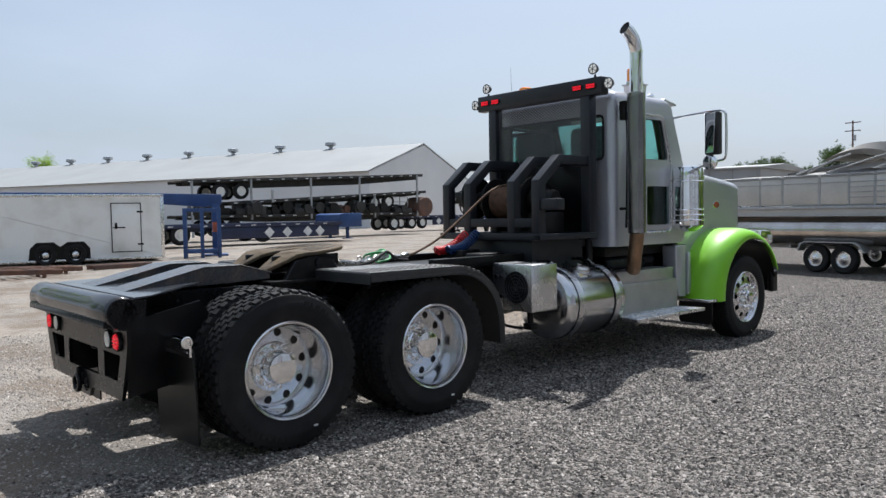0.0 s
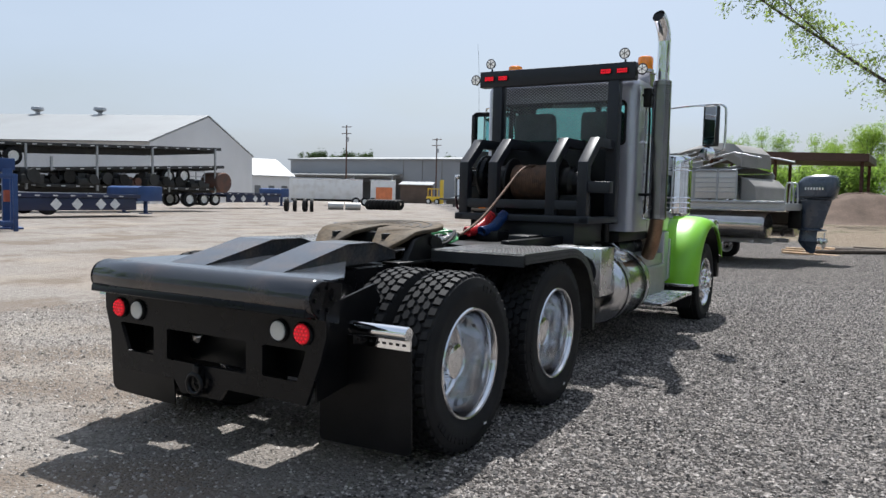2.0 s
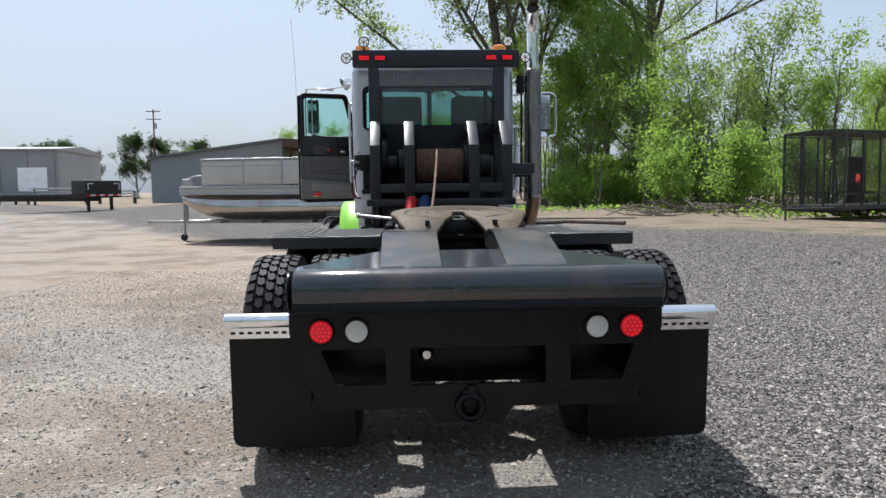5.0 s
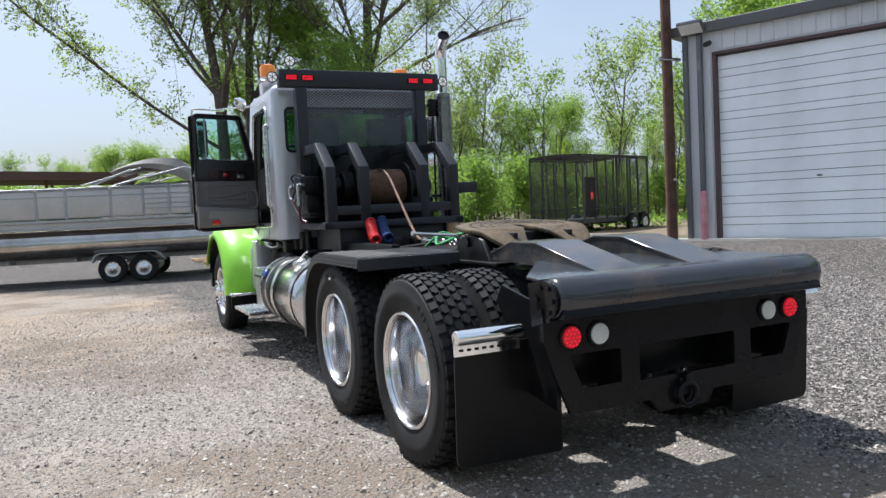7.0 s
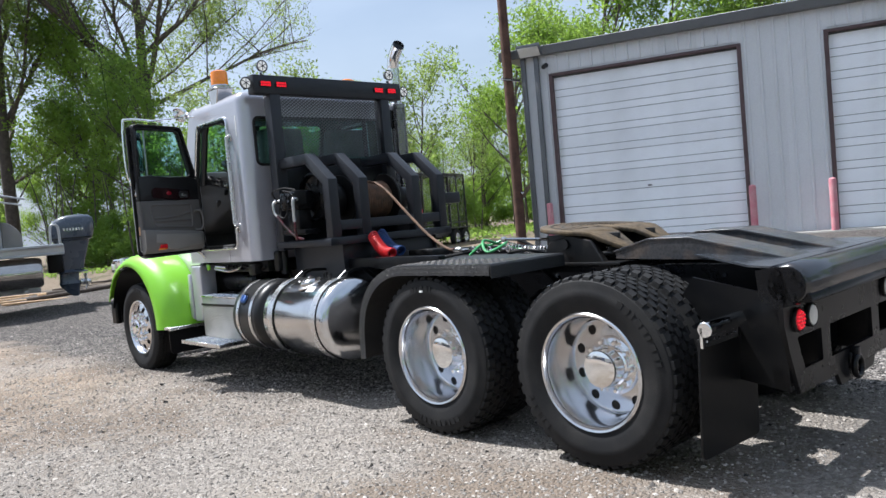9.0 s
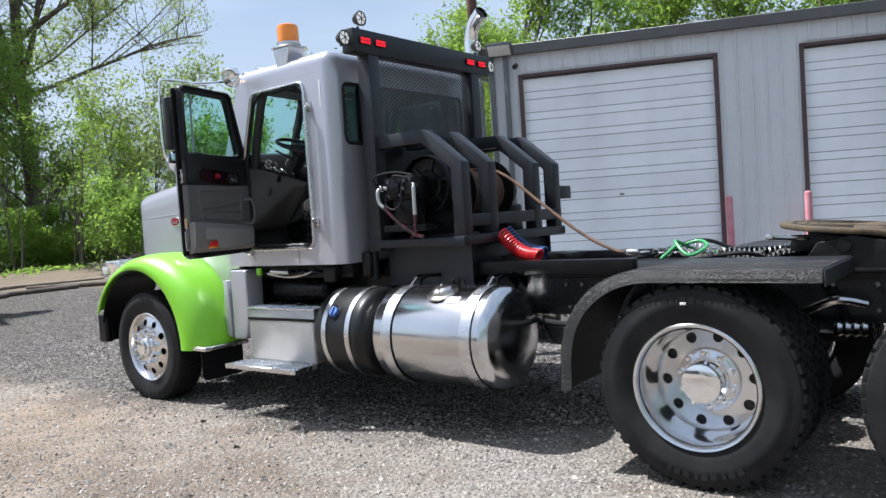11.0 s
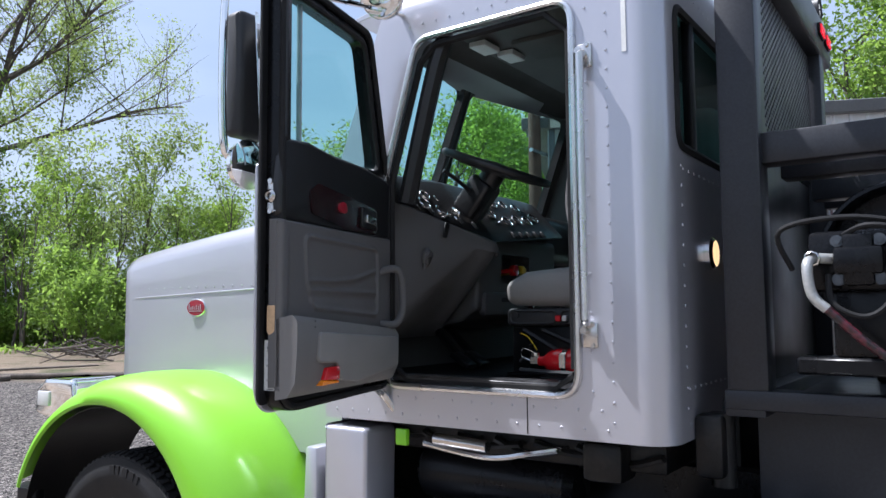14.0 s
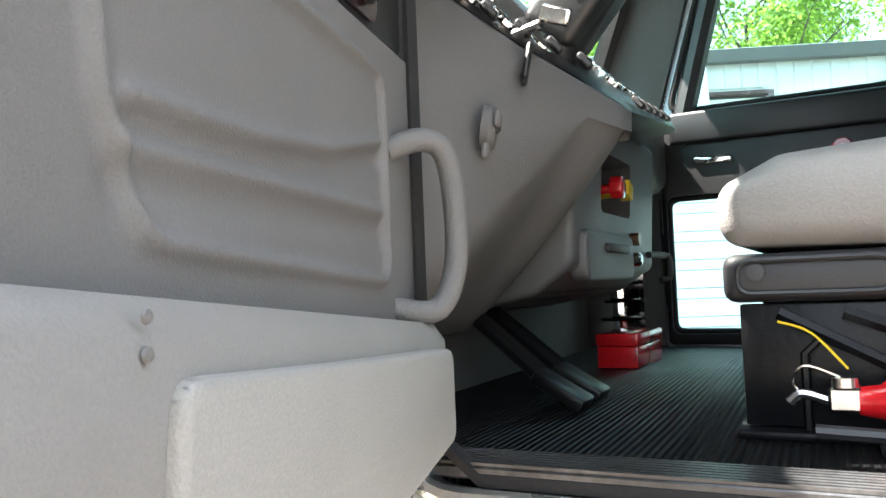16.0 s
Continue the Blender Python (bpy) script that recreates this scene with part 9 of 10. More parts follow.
for y in (0, 0.75, 1.5):
    box(b, -0.03, 0.03, y - 0.03, y + 0.03, 0, 0.75)
for z in (0.02, 0.36, 0.72):
    box(b, -0.03, 0.03, 0, 1.5, z - 0.03, z + 0.03)
part("frame", b, GALV, cr)
rk = thing("rusty_tank", "rusty brown drum lying on the stacked trailers", "tank", Matrix.Translation((-38.9, 36.2, g2 + 2.05)))
b = bmx()
cyl(b, (-0.8, 0, 0), (0.9, 0, 0), 0.72, 24, bevel=0.06)
part("drum", b, RUSTY, rk)
for i, (y, w, h, mt) in enumerate(((19.0, 1.6, 0.8, GRIMY), (20.8, 1.7, 0.7, CAGE), (30.3, 1.4, 0.75, GRIMY), (22.8, 1.6, 0.55, GRIMY), (25.0, 1.9, 0.7, CAGE), (27.2, 1.3, 0.8, GRIMY), (28.8, 1.0, 0.6, RUSTY), (33.4, 1.6, 0.6, CAGE), (21.4, 1.3, 0.9, CAGE), (24.0, 1.2, 0.95, GRIMY), (26.4, 1.0, 0.85, CAGE), (29.6, 0.9, 0.9, CAGE), (31.9, 1.3, 0.8, GRIMY), (18.0, 1.0, 0.7, CAGE))):
    mc = thing("scrap_axle", "dark greasy axle parts lying between the stacked decks", "axle", Matrix.Translation((-39.2 + 0.3 * (i % 3), y, g2 + 1.63)), "parts on the stack")
    b = bmx()
    box(b, -0.7, 0.7, 0, w, 0, h * 0.55, 0.04)
    cyl(b, (-0.75, w * 0.5, h * 0.5), (0.8, w * 0.5, h * 0.5), h * 0.42, 16)
    box(b, -0.3, 0.4, w * 0.1, w * 0.35, h * 0.3, h, 0.03)
    part("body", b, mt, mc)
bf = thing("boom_rack", "blue open steel rack standing in the yard", "rack", Matrix.Translation((-22.3, 10.5, ground_z(-22, 11))) @ pose(0, 0, 0, 0, 0, 65))
for x in (0, 0.62, 1.25):
    for y in (0, 0.9):
        b = bmx()
        box(b, x - 0.07, x + 0.07, y - 0.07, y + 0.07, -0.05, 1.9, 0.01)
        part("post", b, BLUE, bf)
for y in (0, 0.9):
    for z in (0.25, 1.82):
        b = bmx()
        box(b, 0.07, 1.18, y - 0.06, y + 0.06, z - 0.07, z + 0.07, 0.01)
        part("rail", b, BLUE, bf)
bo = thing("boom", "long blue steel boom on a post", "boom", Matrix.Translation((-23.35, 12.2, ground_z(-23, 12))) @ pose(0, 0, 0, 0, 0, 245))
b = bmx()
prism(b, [(-0.3, 2.05), (-0.3, 2.45), (3.4, 2.55), (10.0, 2.62), (10.0, 2.42), (3.4, 2.2), (0.4, 1.95)], "y", -0.14, 0.14, 0.02)
part("arm", b, BLUE, bo)
b = bmx()
box(b, -0.22, 0.1, -0.16, 0.16, 0.0, 2.1, 0.03)
box(b, -0.5, 0.4, -0.5, 0.5, -0.05, 0.06)
part("post", b, BLUE, bo)
b = bmx()
cyl(b, (-0.06, 0.22, 0.95), (-0.06, 0.22, 1.35), 0.14, 12)
part("hook_block", b, material("orange_hook", (0.42, 0.10, 0.05), 0.55), bo)

# ---- white gabled warehouse and far buildings ----
PALEROOF = material("pale_metal_roof", (0.27, 0.275, 0.27), 0.5, vary=0.05, scale=0.15, fine=8, second=(0.235, 0.24, 0.235))
PALEWALL = material("pale_metal_wall", (0.60, 0.60, 0.60), 0.55, vary=0.05, scale=0.2, fine=8)
wh = thing("gabled_warehouse", "long white metal warehouse with a gabled roof", "building", Matrix.Translation((-66.0, 60.3, 0.15)) @ pose(0, 0, 0, 0, 0, 203))
b = bmx()
prism(b, [(-13.4, 0), (-13.4, 6.1), (0, 9.9), (13.4, 6.1), (13.4, 0)], "x", 0, 90)
part("wall", b, PALEWALL, wh)
for s in (-1, 1):
    b = bmx()
    prism(b, [(s * 13.8, 6.05), (0, 10.0), (0, 10.12), (s * 13.9, 6.15)], "x", -0.05, 90.4)
    part("roof_slope", b, PALEROOF, wh, "pale ribbed metal roof slope")
for i in range(8):
    b = bmx()
    lathe(b, [(0.25, -0.2), (0.25, 0.35), (0.75, 0.6), (0.7, 0.9), (0.1, 1.0), (0, 1.0)], (13.5 + i * 8.0, 0, 10.0), "z", 14)
    part("roof_vent", b, GALV, wh)
ANNEX = wh.matrix_world.inverted() @ Matrix.Translation((-72.65, 82.3, 0.1)) @ pose(0, 0, 0, 0, 0, 247.5)
b = bmx()
prism(b, [(0, 0), (0, 3.75), (-6.5, 6.3), (-13.0, 3.75), (-13.0, 0)], "x", 0, 11)
b.transform(ANNEX)
part("annex_wall", b, PALEWALL, wh)
for y0, z0, y1, z1 in ((0.3, 3.7, -6.5, 6.36), (-13.3, 3.7, -6.5, 6.36)):
    b = bmx()
    prism(b, [(y0, z0), (y1, z1), (y1, z1 + 0.12), (y0, z0 + 0.12)], "x", -0.3, 11)
    b.transform(ANNEX)
    part("annex_roof", b, PALEROOF, wh)
for x in (0.9, 2.9, 5.0):
    b = bmx()
    box(b, x, x + 0.9, -0.05, 0.04, 0.9, 2.4)
    b.transform(ANNEX)
    part("window", b, TRIMGREY, wh)

FARGREY = material("far_grey_siding", (0.27, 0.28, 0.29), 0.55, vary=0.05, scale=0.2, fine=6)
# grey darkened in the colour for the bay's shade; wall seams share it
DIMGREY = material("shadowed_bay_cladding", (0.20, 0.19, 0.185), 0.6, vary=0.1, scale=0.3, fine=6)
fb = thing("grey_depot", "long low grey metal depot with two white doors", "building", Matrix.Translation((-127.6, 143.1, -0.05)) @ pose(0, 0, 0, 0, 0, 6.8) @ Matrix.Diagonal((1.2, 1.2, 1.2, 1)))
for x0, x1, y0, y1, z0, z1 in ((26.0, 51.4, 0, 0.4, 0, 8.2), (0, 26.0, 0, 0.4, 4.6, 8.2), (51.0, 51.4, 0.4, 26, 0, 8.2), (0.4, 51.0, 9.6, 10, 0, 8.2), (0, 0.4, 0.4, 10, 0, 8.2)):
    b = bmx()
    box(b, x0, x1, y0, y1, z0, z1)
    part("wall", b, FARGREY, fb)
b = bmx()
prism(b, [(-0.4, 8.15), (-0.4, 8.4), (13, 9.4), (27, 8.4), (27, 8.15)], "x", -0.4, 51.8)
part("roof", b, PALEROOF, fb)
b = bmx()
prism(b, [(-4.0, 4.9), (-4.0, 5.1), (0.1, 5.5), (0.1, 5.3)], "x", 0, 26)
part("canopy", b, PALEROOF, fb)
for x in (0.3, 8.7, 17.3, 25.7):
    b = bmx()
    box(b, x - 0.15, x + 0.15, -3.8, -3.5, 0, 4.95)
    part("canopy_post", b, FARGREY, fb)
for x in (8, 18):
    b = bmx()
    box(b, x, x + 7, 9.4, 9.6, 0.2, 4.0)
    part("dock_door", b, DIMGREY, fb)
for x in (37.2, 45.2):
    b = bmx()
    box(b, x, x + 4.4, -0.12, 0.02, 1.6, 5.4)
    part("white_door", b, DOORWHITE, fb)
for i in range(7):
    b = bmx()
    box(b, 26.2 + i * 4.1, 26.3 + i * 4.1, -0.08, 0, 0, 8.1)
    part("wall_seam", b, DIMGREY, fb)


def far_pole(x, y, h, name="power_pole"):
    t = thing("power_pole", "distant grey wooden power pole with cross arms", "pole", Matrix.Translation((x, y, ground_z(x, y))), "power poles")
    b = bmx()
    lathe(b, [(0.17, -0.3), (0.12, h), (0, h)], (0, 0, 0), "z", 10)
    part("shaft", b, POLEWOOD, t)
    for z in (h - 0.3, h - 1.6):
        b = bmx()
        box(b, -1.2, 1.2, -0.06, 0.06, z - 0.07, z + 0.07)
        part("cross_arm", b, POLEWOOD, t)
    b = bmx()
    cyl(b, (0.3, 0, h - 3.2), (0.3, 0, h - 2.3), 0.22, 12)
    part("transformer", b, GALV, t)
far_pole(-92.0, 119.7, 15.0)
far_pole(-84.8, 142.6, 14.1)
far_pole(-41.6, 130.0, 15.0)


# white semi-trailer bodies, tyres, pipes on the far side of the yard
def van_trailer(x, y, a, ln, label, wheels):
    t = thing("van_trailer", label, "trailer", Matrix.Translation((x, y, ground_z(x, y))) @ pose(0, 0, 0, 0, 0, a), "parked van trailers")
    b = bmx()
    box(b, 0, ln, 0, 2.5, 0.75, 3.15, 0.03)
    part("body", b, WHITEPAINT, t)
    b = bmx()
    box(b, -0.03, ln + 0.03, -0.02, 2.52, 3.10, 3.22, 0.02)
    part("top_rail", b, BRUSHED, t)
    b = bmx()
    box(b, 0.2, ln - 0.2, 0.5, 2.1, 0.5, 0.75)
    part("chassis", b, SATIN, t)
    for xx in wheels:
        big_wheel(t, xx, 0.1, 0.52)
    return t


vt = van_trailer(-59.15, 66.5, 38.5, 8.7, "white van trailer with its brown end open, parked by the warehouse", (7.9, 9.0))
b = bmx()
box(b, 8.70, 8.74, 0.1, 2.4, 0.85, 3.05)
part("open_end", b, RUSTY, vt, "open brown trailer end")
van_trailer(-51.6, 72.5, 34, 3.0, "short white van trailer body beside the row of tyres", (0.3,))
for i in range(10):
    x, y = -40.4 + i * 0.26, 57.0 + 0.19 * i
    t = thing("tyre", "used black tyre leaning in a row", "tyre", Matrix.Translation((x, y, ground_z(x, y) + 0.50)) @ pose(0, 0, 0, 14, 0, 80 + 4 * (i % 3)), "row of used tyres")
    o = new("tyre_body", BIGTYRE_M)
    o.parent = t
for x, y, a in ((-37.4, 42.0, 122), (-36.9, 42.4, 128), (-36.3, 42.9, 118), (-35.9, 43.2, 131)):
    t = thing("tyre", "used black tyre standing on the yard", "tyre", Matrix.Translation((x, y, ground_z(x, y) + 0.52)) @ pose(0, 0, 0, 0, 0, a), "used tyres")
    o = new("tyre_body", BIGTYRE_M)
    o.parent = t
for x in (-41.1, -39.9):
    t = thing("plastic_pipe", "pale plastic pipe section lying on the yard", "pipe", Matrix.Translation((x, 51.6 + (x + 41.1) * 0.8, ground_z(-40, 52) + 0.33)) @ pose(0, 0, 0, 0, 0, 38), "pipe sections")
    b = bmx()
    cyl(b, (0, 0, 0), (1.4, 0, 0), 0.33, 18, bevel=0.02)
    part("pipe", b, BOATGREY, t)
gs = thing("lean_shed", "low brown shed with a pale roof before the depot", "shed", Matrix.Translation((-74.6, 113.3, 0.1)) @ pose(0, 0, 0, 0, 0, 25))
b = bmx()
box(b, 0, 5.6, 0, 4, 0, 3.3)
part("wall", b, material("brown_shed_wall", (0.12, 0.085, 0.065), 0.8, vary=0.15, scale=0.6, fine=8), gs)
b = bmx()
prism(b, [(-0.4, 3.3), (4.2, 3.9), (4.2, 4.05), (-0.4, 3.45)], "x", -0.3, 5.9)
part("roof", b, PALEROOF, gs)
for i, (x, y, w, layers) in enumerate(((-49.5, 88.0, 3.2, 2), (-46.0, 89.6, 2.4, 1), (-42.6, 87.0, 6.5, 4), (-36.2, 89.5, 5.0, 3))):
    pl = thing("deck_bundle", "pale bundles of decking stacked on dark bearers", "bundle", Matrix.Translation((x, y, ground_z(x, y))) @ pose(0, 0, 0, 0, 0, 24), "stacked bundles")
    for k in range(layers):
        b = bmx()
        box(b, 0.2 * (k % 2), w - 0.25 * (k % 3), 0, 2.0, 0.75 + 0.34 * k, 0.95 + 0.34 * k, 0.02)
        part("bundle", b, BOATGREY if k % 2 else GALV, pl)
        for x2 in (0.4, w - 0.7):
            b = bmx()
            box(b, x2, x2 + 0.25, 0.1, 1.9, (0.95 if k else 0.0) + 0.34 * (k - 1) * (k > 0), 0.75 + 0.34 * k)
            part("bearer", b, CAGE, pl)
ob_ = thing("orange_panel", "orange road sign panel leaning on a trailer", "panel", Matrix.Translation((-45.6, 65.2, ground_z(-45, 65))) @ pose(0, 0, 0, 0, 0, 32))
b = bmx()
box(b, 0, 1.8, 0, 0.06, 0.6, 2.3, 0.0, m=pose(0, 0, 0, -12, 0, 0))
part("board", b, material("orange_board", (0.75, 0.22, 0.08), 0.6), ob_)
fk = thing("forklift", "yellow forklift in front of the far depot", "forklift", Matrix.Translation((-67.3, 110.5, ground_z(-67, 110))))
b = bmx()
box(b, 0, 2.6, 0, 1.4, 0.4, 1.3, 0.1)
box(b, 2.6, 2.8, 0.2, 1.2, 0.1, 4.2, 0.02)
for x, y in ((0.3, 0.1), (0.3, 1.3), (2.2, 0.1), (2.2, 1.3)):
    box(b, x - 0.05, x + 0.05, y - 0.05, y + 0.05, 1.2, 2.6)
box(b, 0.2, 2.3, 0, 1.4, 2.55, 2.7)
part("body", b, YELLOW, fk)
for x in (0.5, 2.2):
    big_wheel(fk, x, 0.0, 0.45)

# lowboy flatbed end with black toolbox, seen past the truck's left side
lb = thing("lowboy_trailer", "black lowboy trailer with a red and white striped tail", "trailer", Matrix.Translation((-17.6, 42.5, ground_z(-17.6, 42.5))) @ pose(0, 0, 0, 0, 0, 150))
b = bmx()
box(b, 0, 1.2, -1.25, 1.25, 0.75, 1.75, 0.02)
box(b, 0, 9.0, -1.25, 1.25, 0.85, 1.0, 0.02)
box(b, 1.0, 9.0, -0.6, 0.6, 0.55, 0.85)
part("frame", b, CAGE, lb)
for i in range(8):
    b = bmx()
    box(b, -0.02, 0.0, -1.24 + i * 0.31, -1.24 + i * 0.31 + 0.29, 0.86, 0.95)
    part("reflector", b, REDPAINT if i % 2 else BRIGHT, lb)
for y0, y1, z0, z1 in ((-1.1, -1.05, 1.2, 1.6), (-1.1, -0.7, 1.55, 1.6), (1.05, 1.1, 1.2, 1.6), (0.7, 1.1, 1.55, 1.6)):
    b = bmx()
    box(b, -0.025, -0.005, y0, y1, z0, z1)
    part("corner_mark", b, BRIGHT, lb)
for y in (-0.8, 0.8):
    b = bmx()
    box(b, 0.3, 0.45, y - 0.07, y + 0.07, -0.02, 0.85)
    part("landing_leg", b, CAGE, lb)

# grey shed and open brown-roofed shelter beyond the boat
sh = thing("grey_shed", "grey metal shed with a brown-roofed open shelter", "building", Matrix.Translation((-17.6, 55.0, 0.6)) @ pose(0, 0, 0, 0, 0, -2))
b = bmx()
prism(b, [(-1.2, 0), (-1.2, 3.35), (8.6, 4.6), (8.6, 0)], "y", 0, 8)
part("wall", b, FARGREY, sh)
b = bmx()
prism(b, [(-1.4, 3.3), (8.7, 4.58), (8.7, 4.75), (-1.4, 3.45)], "y", -0.3, 8.3)
part("roof", b, TRIMGREY, sh)
BROWNROOF = material("brown_metal_roof", (0.10, 0.05, 0.035), 0.6, vary=0.12, scale=0.6, fine=10)
b = bmx()
prism(b, [(8.7, 4.05), (8.7, 4.65), (19.2, 4.30), (19.2, 3.80)], "y", -0.6, 7)
part("shelter_roof", b, BROWNROOF, sh, "brown shelter roof")
for x in (9.2, 13.5, 18.8):
    for y in (0, 6.5):
        b = bmx()
        box(b, x - 0.1, x + 0.1, y - 0.1, y + 0.1, -0.3, 4.1)
        part("shelter_post", b, POLEWOOD, sh)


# ---- woods at the yard's edge ----
def leaf_material(name, low, high, through_):
    m = bpy.data.materials.new(name)
    m.use_nodes = True
    n, l = m.node_tree.nodes, m.node_tree.links
    b = n["Principled BSDF"]
    b.inputs["Roughness"].default_value = 0.55
    b.inputs["Specular IOR Level"].default_value = 0.3
    geo = n.new("ShaderNodeNewGeometry")
    mix = n.new("ShaderNodeMix")
    mix.data_type = "RGBA"
    mix.inputs["A"].default_value, mix.inputs["B"].default_value = (*low, 1), (*high, 1)
    l.new(geo.outputs["Random Per Island"], mix.inputs["Factor"])
    l.new(mix.outputs["Result"], b.inputs["Base Color"])
    tr, sh = n.new("ShaderNodeBsdfTranslucent"), n.new("ShaderNodeMixShader")
    tr.inputs["Color"].default_value = (*through_, 1)
    sh.inputs["Fac"].default_value = 0.58
    l.new(b.outputs["BSDF"], sh.inputs[1])
    l.new(tr.outputs["BSDF"], sh.inputs[2])
    l.new(sh.outputs["Shader"], n["Material Output"].inputs["Surface"])
    return m


LEAF = leaf_material("spring_leaves", (0.055, 0.105, 0.02), (0.14, 0.215, 0.042), (0.34, 0.50, 0.08))
LEAFDARK = leaf_material("dark_leaves", (0.05, 0.095, 0.022), (0.13, 0.205, 0.045), (0.32, 0.48, 0.085))
LEAFFAR = leaf_material("far_dark_leaves", (0.018, 0.035, 0.012), (0.045, 0.075, 0.024), (0.05, 0.085, 0.022))
LEAFPALE = leaf_material("pale_new_leaves", (0.095, 0.15, 0.045), (0.20, 0.27, 0.09), (0.36, 0.46, 0.13))
BARK = material("grey_brown_bark", (0.13, 0.105, 0.085), 0.9, vary=0.25, scale=4, fine=30, bump=0.5, second=(0.075, 0.062, 0.052))
rng = np.random.default_rng(7)


def leaf_cloud(name, centres, size, mat):
    """One mesh of small four-cornered leaves, one at each centre, turned every way."""
    c = np.asarray(centres, dtype=float)
    k = len(c)
    a = rng.normal(size=(k, 3))
    a /= np.linalg.norm(a, axis=1)[:, None]
    t = rng.normal(size=(k, 3))
    d = np.cross(a, t)
    d /= np.linalg.norm(d, axis=1)[:, None]
    s = size * rng.uniform(0.6, 1.35, k)[:, None]
    lift = np.cross(a, d) * s * 0.15
    v = np.stack([c - a * s, c - d * s * 0.45 + lift, c + a * s, c + d * s * 0.45 + lift], 1).reshape(-1, 3)
    f = np.arange(4 * k).reshape(-1, 4)
    me = bpy.data.meshes.new(name)
    me.from_pydata(v.tolist(), [], f.tolist())
    me.materials.append(mat)
    return me


def tree_parts(seed, height, trunk_r, forks, rise, leaves, leaf_size, mat, clump=0.4, first=0.3, lean=None, twig=0, spray=0.0):
    """Meshes of a tree: trunk with limbs that part again and again, and crown. rise: how steeply the limbs climb."""
    rnd = random.Random(seed)
    b = bmx()
    tips = []

    def limb(p, d, length, r, depth):
        pts, n = [p], 6
        q = Vector(d).normalized()
        for i in range(n):
            q = (q + Vector((rnd.uniform(-1, 1), rnd.uniform(-1, 1), rnd.uniform(-0.5, 0.7))) * (0.07 if depth == 0 else 0.19)).normalized()
            pts.append(pts[-1] + q * length / n)
        tube(b, pts if depth < 2 else pts[::3], [r, r * (0.32 if depth else 0.28)], 9 if depth < 1 else (5 if depth < 2 else 3), 2 if depth < 2 else 0, False)
        if spray and 1 <= depth <= 2:
            for i in range(int(length * spray)):
                k = rnd.randrange(1, n)
                at = pts[k].lerp(pts[k + 1], rnd.random())
                way = (q * 0.5 + Vector((rnd.uniform(-1, 1), rnd.uniform(-1, 1), rnd.uniform(-0.7, 1)))).normalized() * rnd.uniform(0.6, 1.7)
                tube(b, [at, at + way * 0.5 + Vector((0, 0, 0.06)), at + way], [0.014, 0.005], 3, 0, False)
                tips.extend((at + way * 0.55, at + way, at + way * 1.1))
        if depth >= len(forks):
            tips.extend(pts[twig:])
            return
        for i in range(forks[depth]):
            t = first + (1 - first) * ((i + rnd.uniform(0.1, 0.9)) / forks[depth]) if depth == 0 else rnd.uniform(0.25, 1.0)
            k = min(n - 1, int(t * n))
            at = pts[k].lerp(pts[k + 1], t * n - k)
            turn = rnd.uniform(0, 2 * math.pi)
            side = Vector((math.cos(turn), math.sin(turn), 0))
            dd = (q * 0.45 + side * rnd.uniform(0.55, 1.0) + Vector((0, 0, rise * rnd.uniform(0.5, 1.2)))).normalized()
            limb(at, dd, length * rnd.uniform(0.36, 0.58) * (1.2 - 0.5 * t), max(0.007, r * 0.42 * (1.1 - 0.5 * t)), depth + 1)
    limb(Vector((0, 0, -0.3)), Vector((0.02, 0.02, 1)), height * 0.85, trunk_r, 0)
    for at, d, ln in lean or ():
        start = len(tips)
        limb(Vector((0, 0, height * at)), Vector(d), height * ln, trunk_r * 0.28, 1)
        tips.extend(tips[start:] * 2)
    trunk = finish("trunk", b, BARK, 60)
    tp = np.array([tuple(t) for t in tips])
    tuft = tp[rng.integers(0, len(tp), max(60, leaves // 9))] + rng.normal(size=(max(60, leaves // 9), 3)) * clump
    pick = tuft[rng.integers(0, len(tuft), leaves)]
    off = rng.normal(size=(leaves, 3)) * clump * 0.55
    return trunk, leaf_cloud("crown", pick + off, leaf_size, mat)


KINDS = {
    "tall": tree_parts(3, 26, 0.42, (8, 7, 5), 0.9, 46000, 0.105, LEAFPALE, 0.32, 0.28, ((0.19, (-0.84, -0.1, 0.56), 0.70), (0.30, (-0.55, 0.25, 0.78), 0.5), (0.26, (0.2, 0.3, 0.95), 0.6)), 3, 5.5),
    "spread": tree_parts(11, 25, 0.50, (12, 9, 7), 0.5, 15000, 0.085, LEAFPALE, 0.36, 0.34, ((0.36, (0.75, -0.5, 0.45), 0.5), (0.4, (-0.6, 0.5, 0.6), 0.45)), 3, 1.6),
    "full": tree_parts(21, 15, 0.24, (12, 6, 4), 0.7, 12000, 0.135, LEAF, 0.48, 0.15),
    "dark": tree_parts(31, 16, 0.26, (14, 6, 4), 0.5, 12000, 0.14, LEAFDARK, 0.48, 0.12),
    "far": tree_parts(71, 16, 0.26, (14, 6, 4), 0.4, 13000, 0.19, LEAFFAR, 0.46, 0.12),
    "young": tree_parts(41, 8.5, 0.08, (8, 5, 3), 0.8, 1900, 0.09, LEAF, 0.30, 0.25),
    "airy": tree_parts(51, 9.0, 0.09, (11, 5, 4), 0.6, 3300, 0.095, LEAFPALE, 0.30, 0.25),
    "bush": tree_parts(61, 3.2, 0.05, (10, 5, 3), 0.6, 4200, 0.08, LEAFDARK, 0.30, 0.05),
}
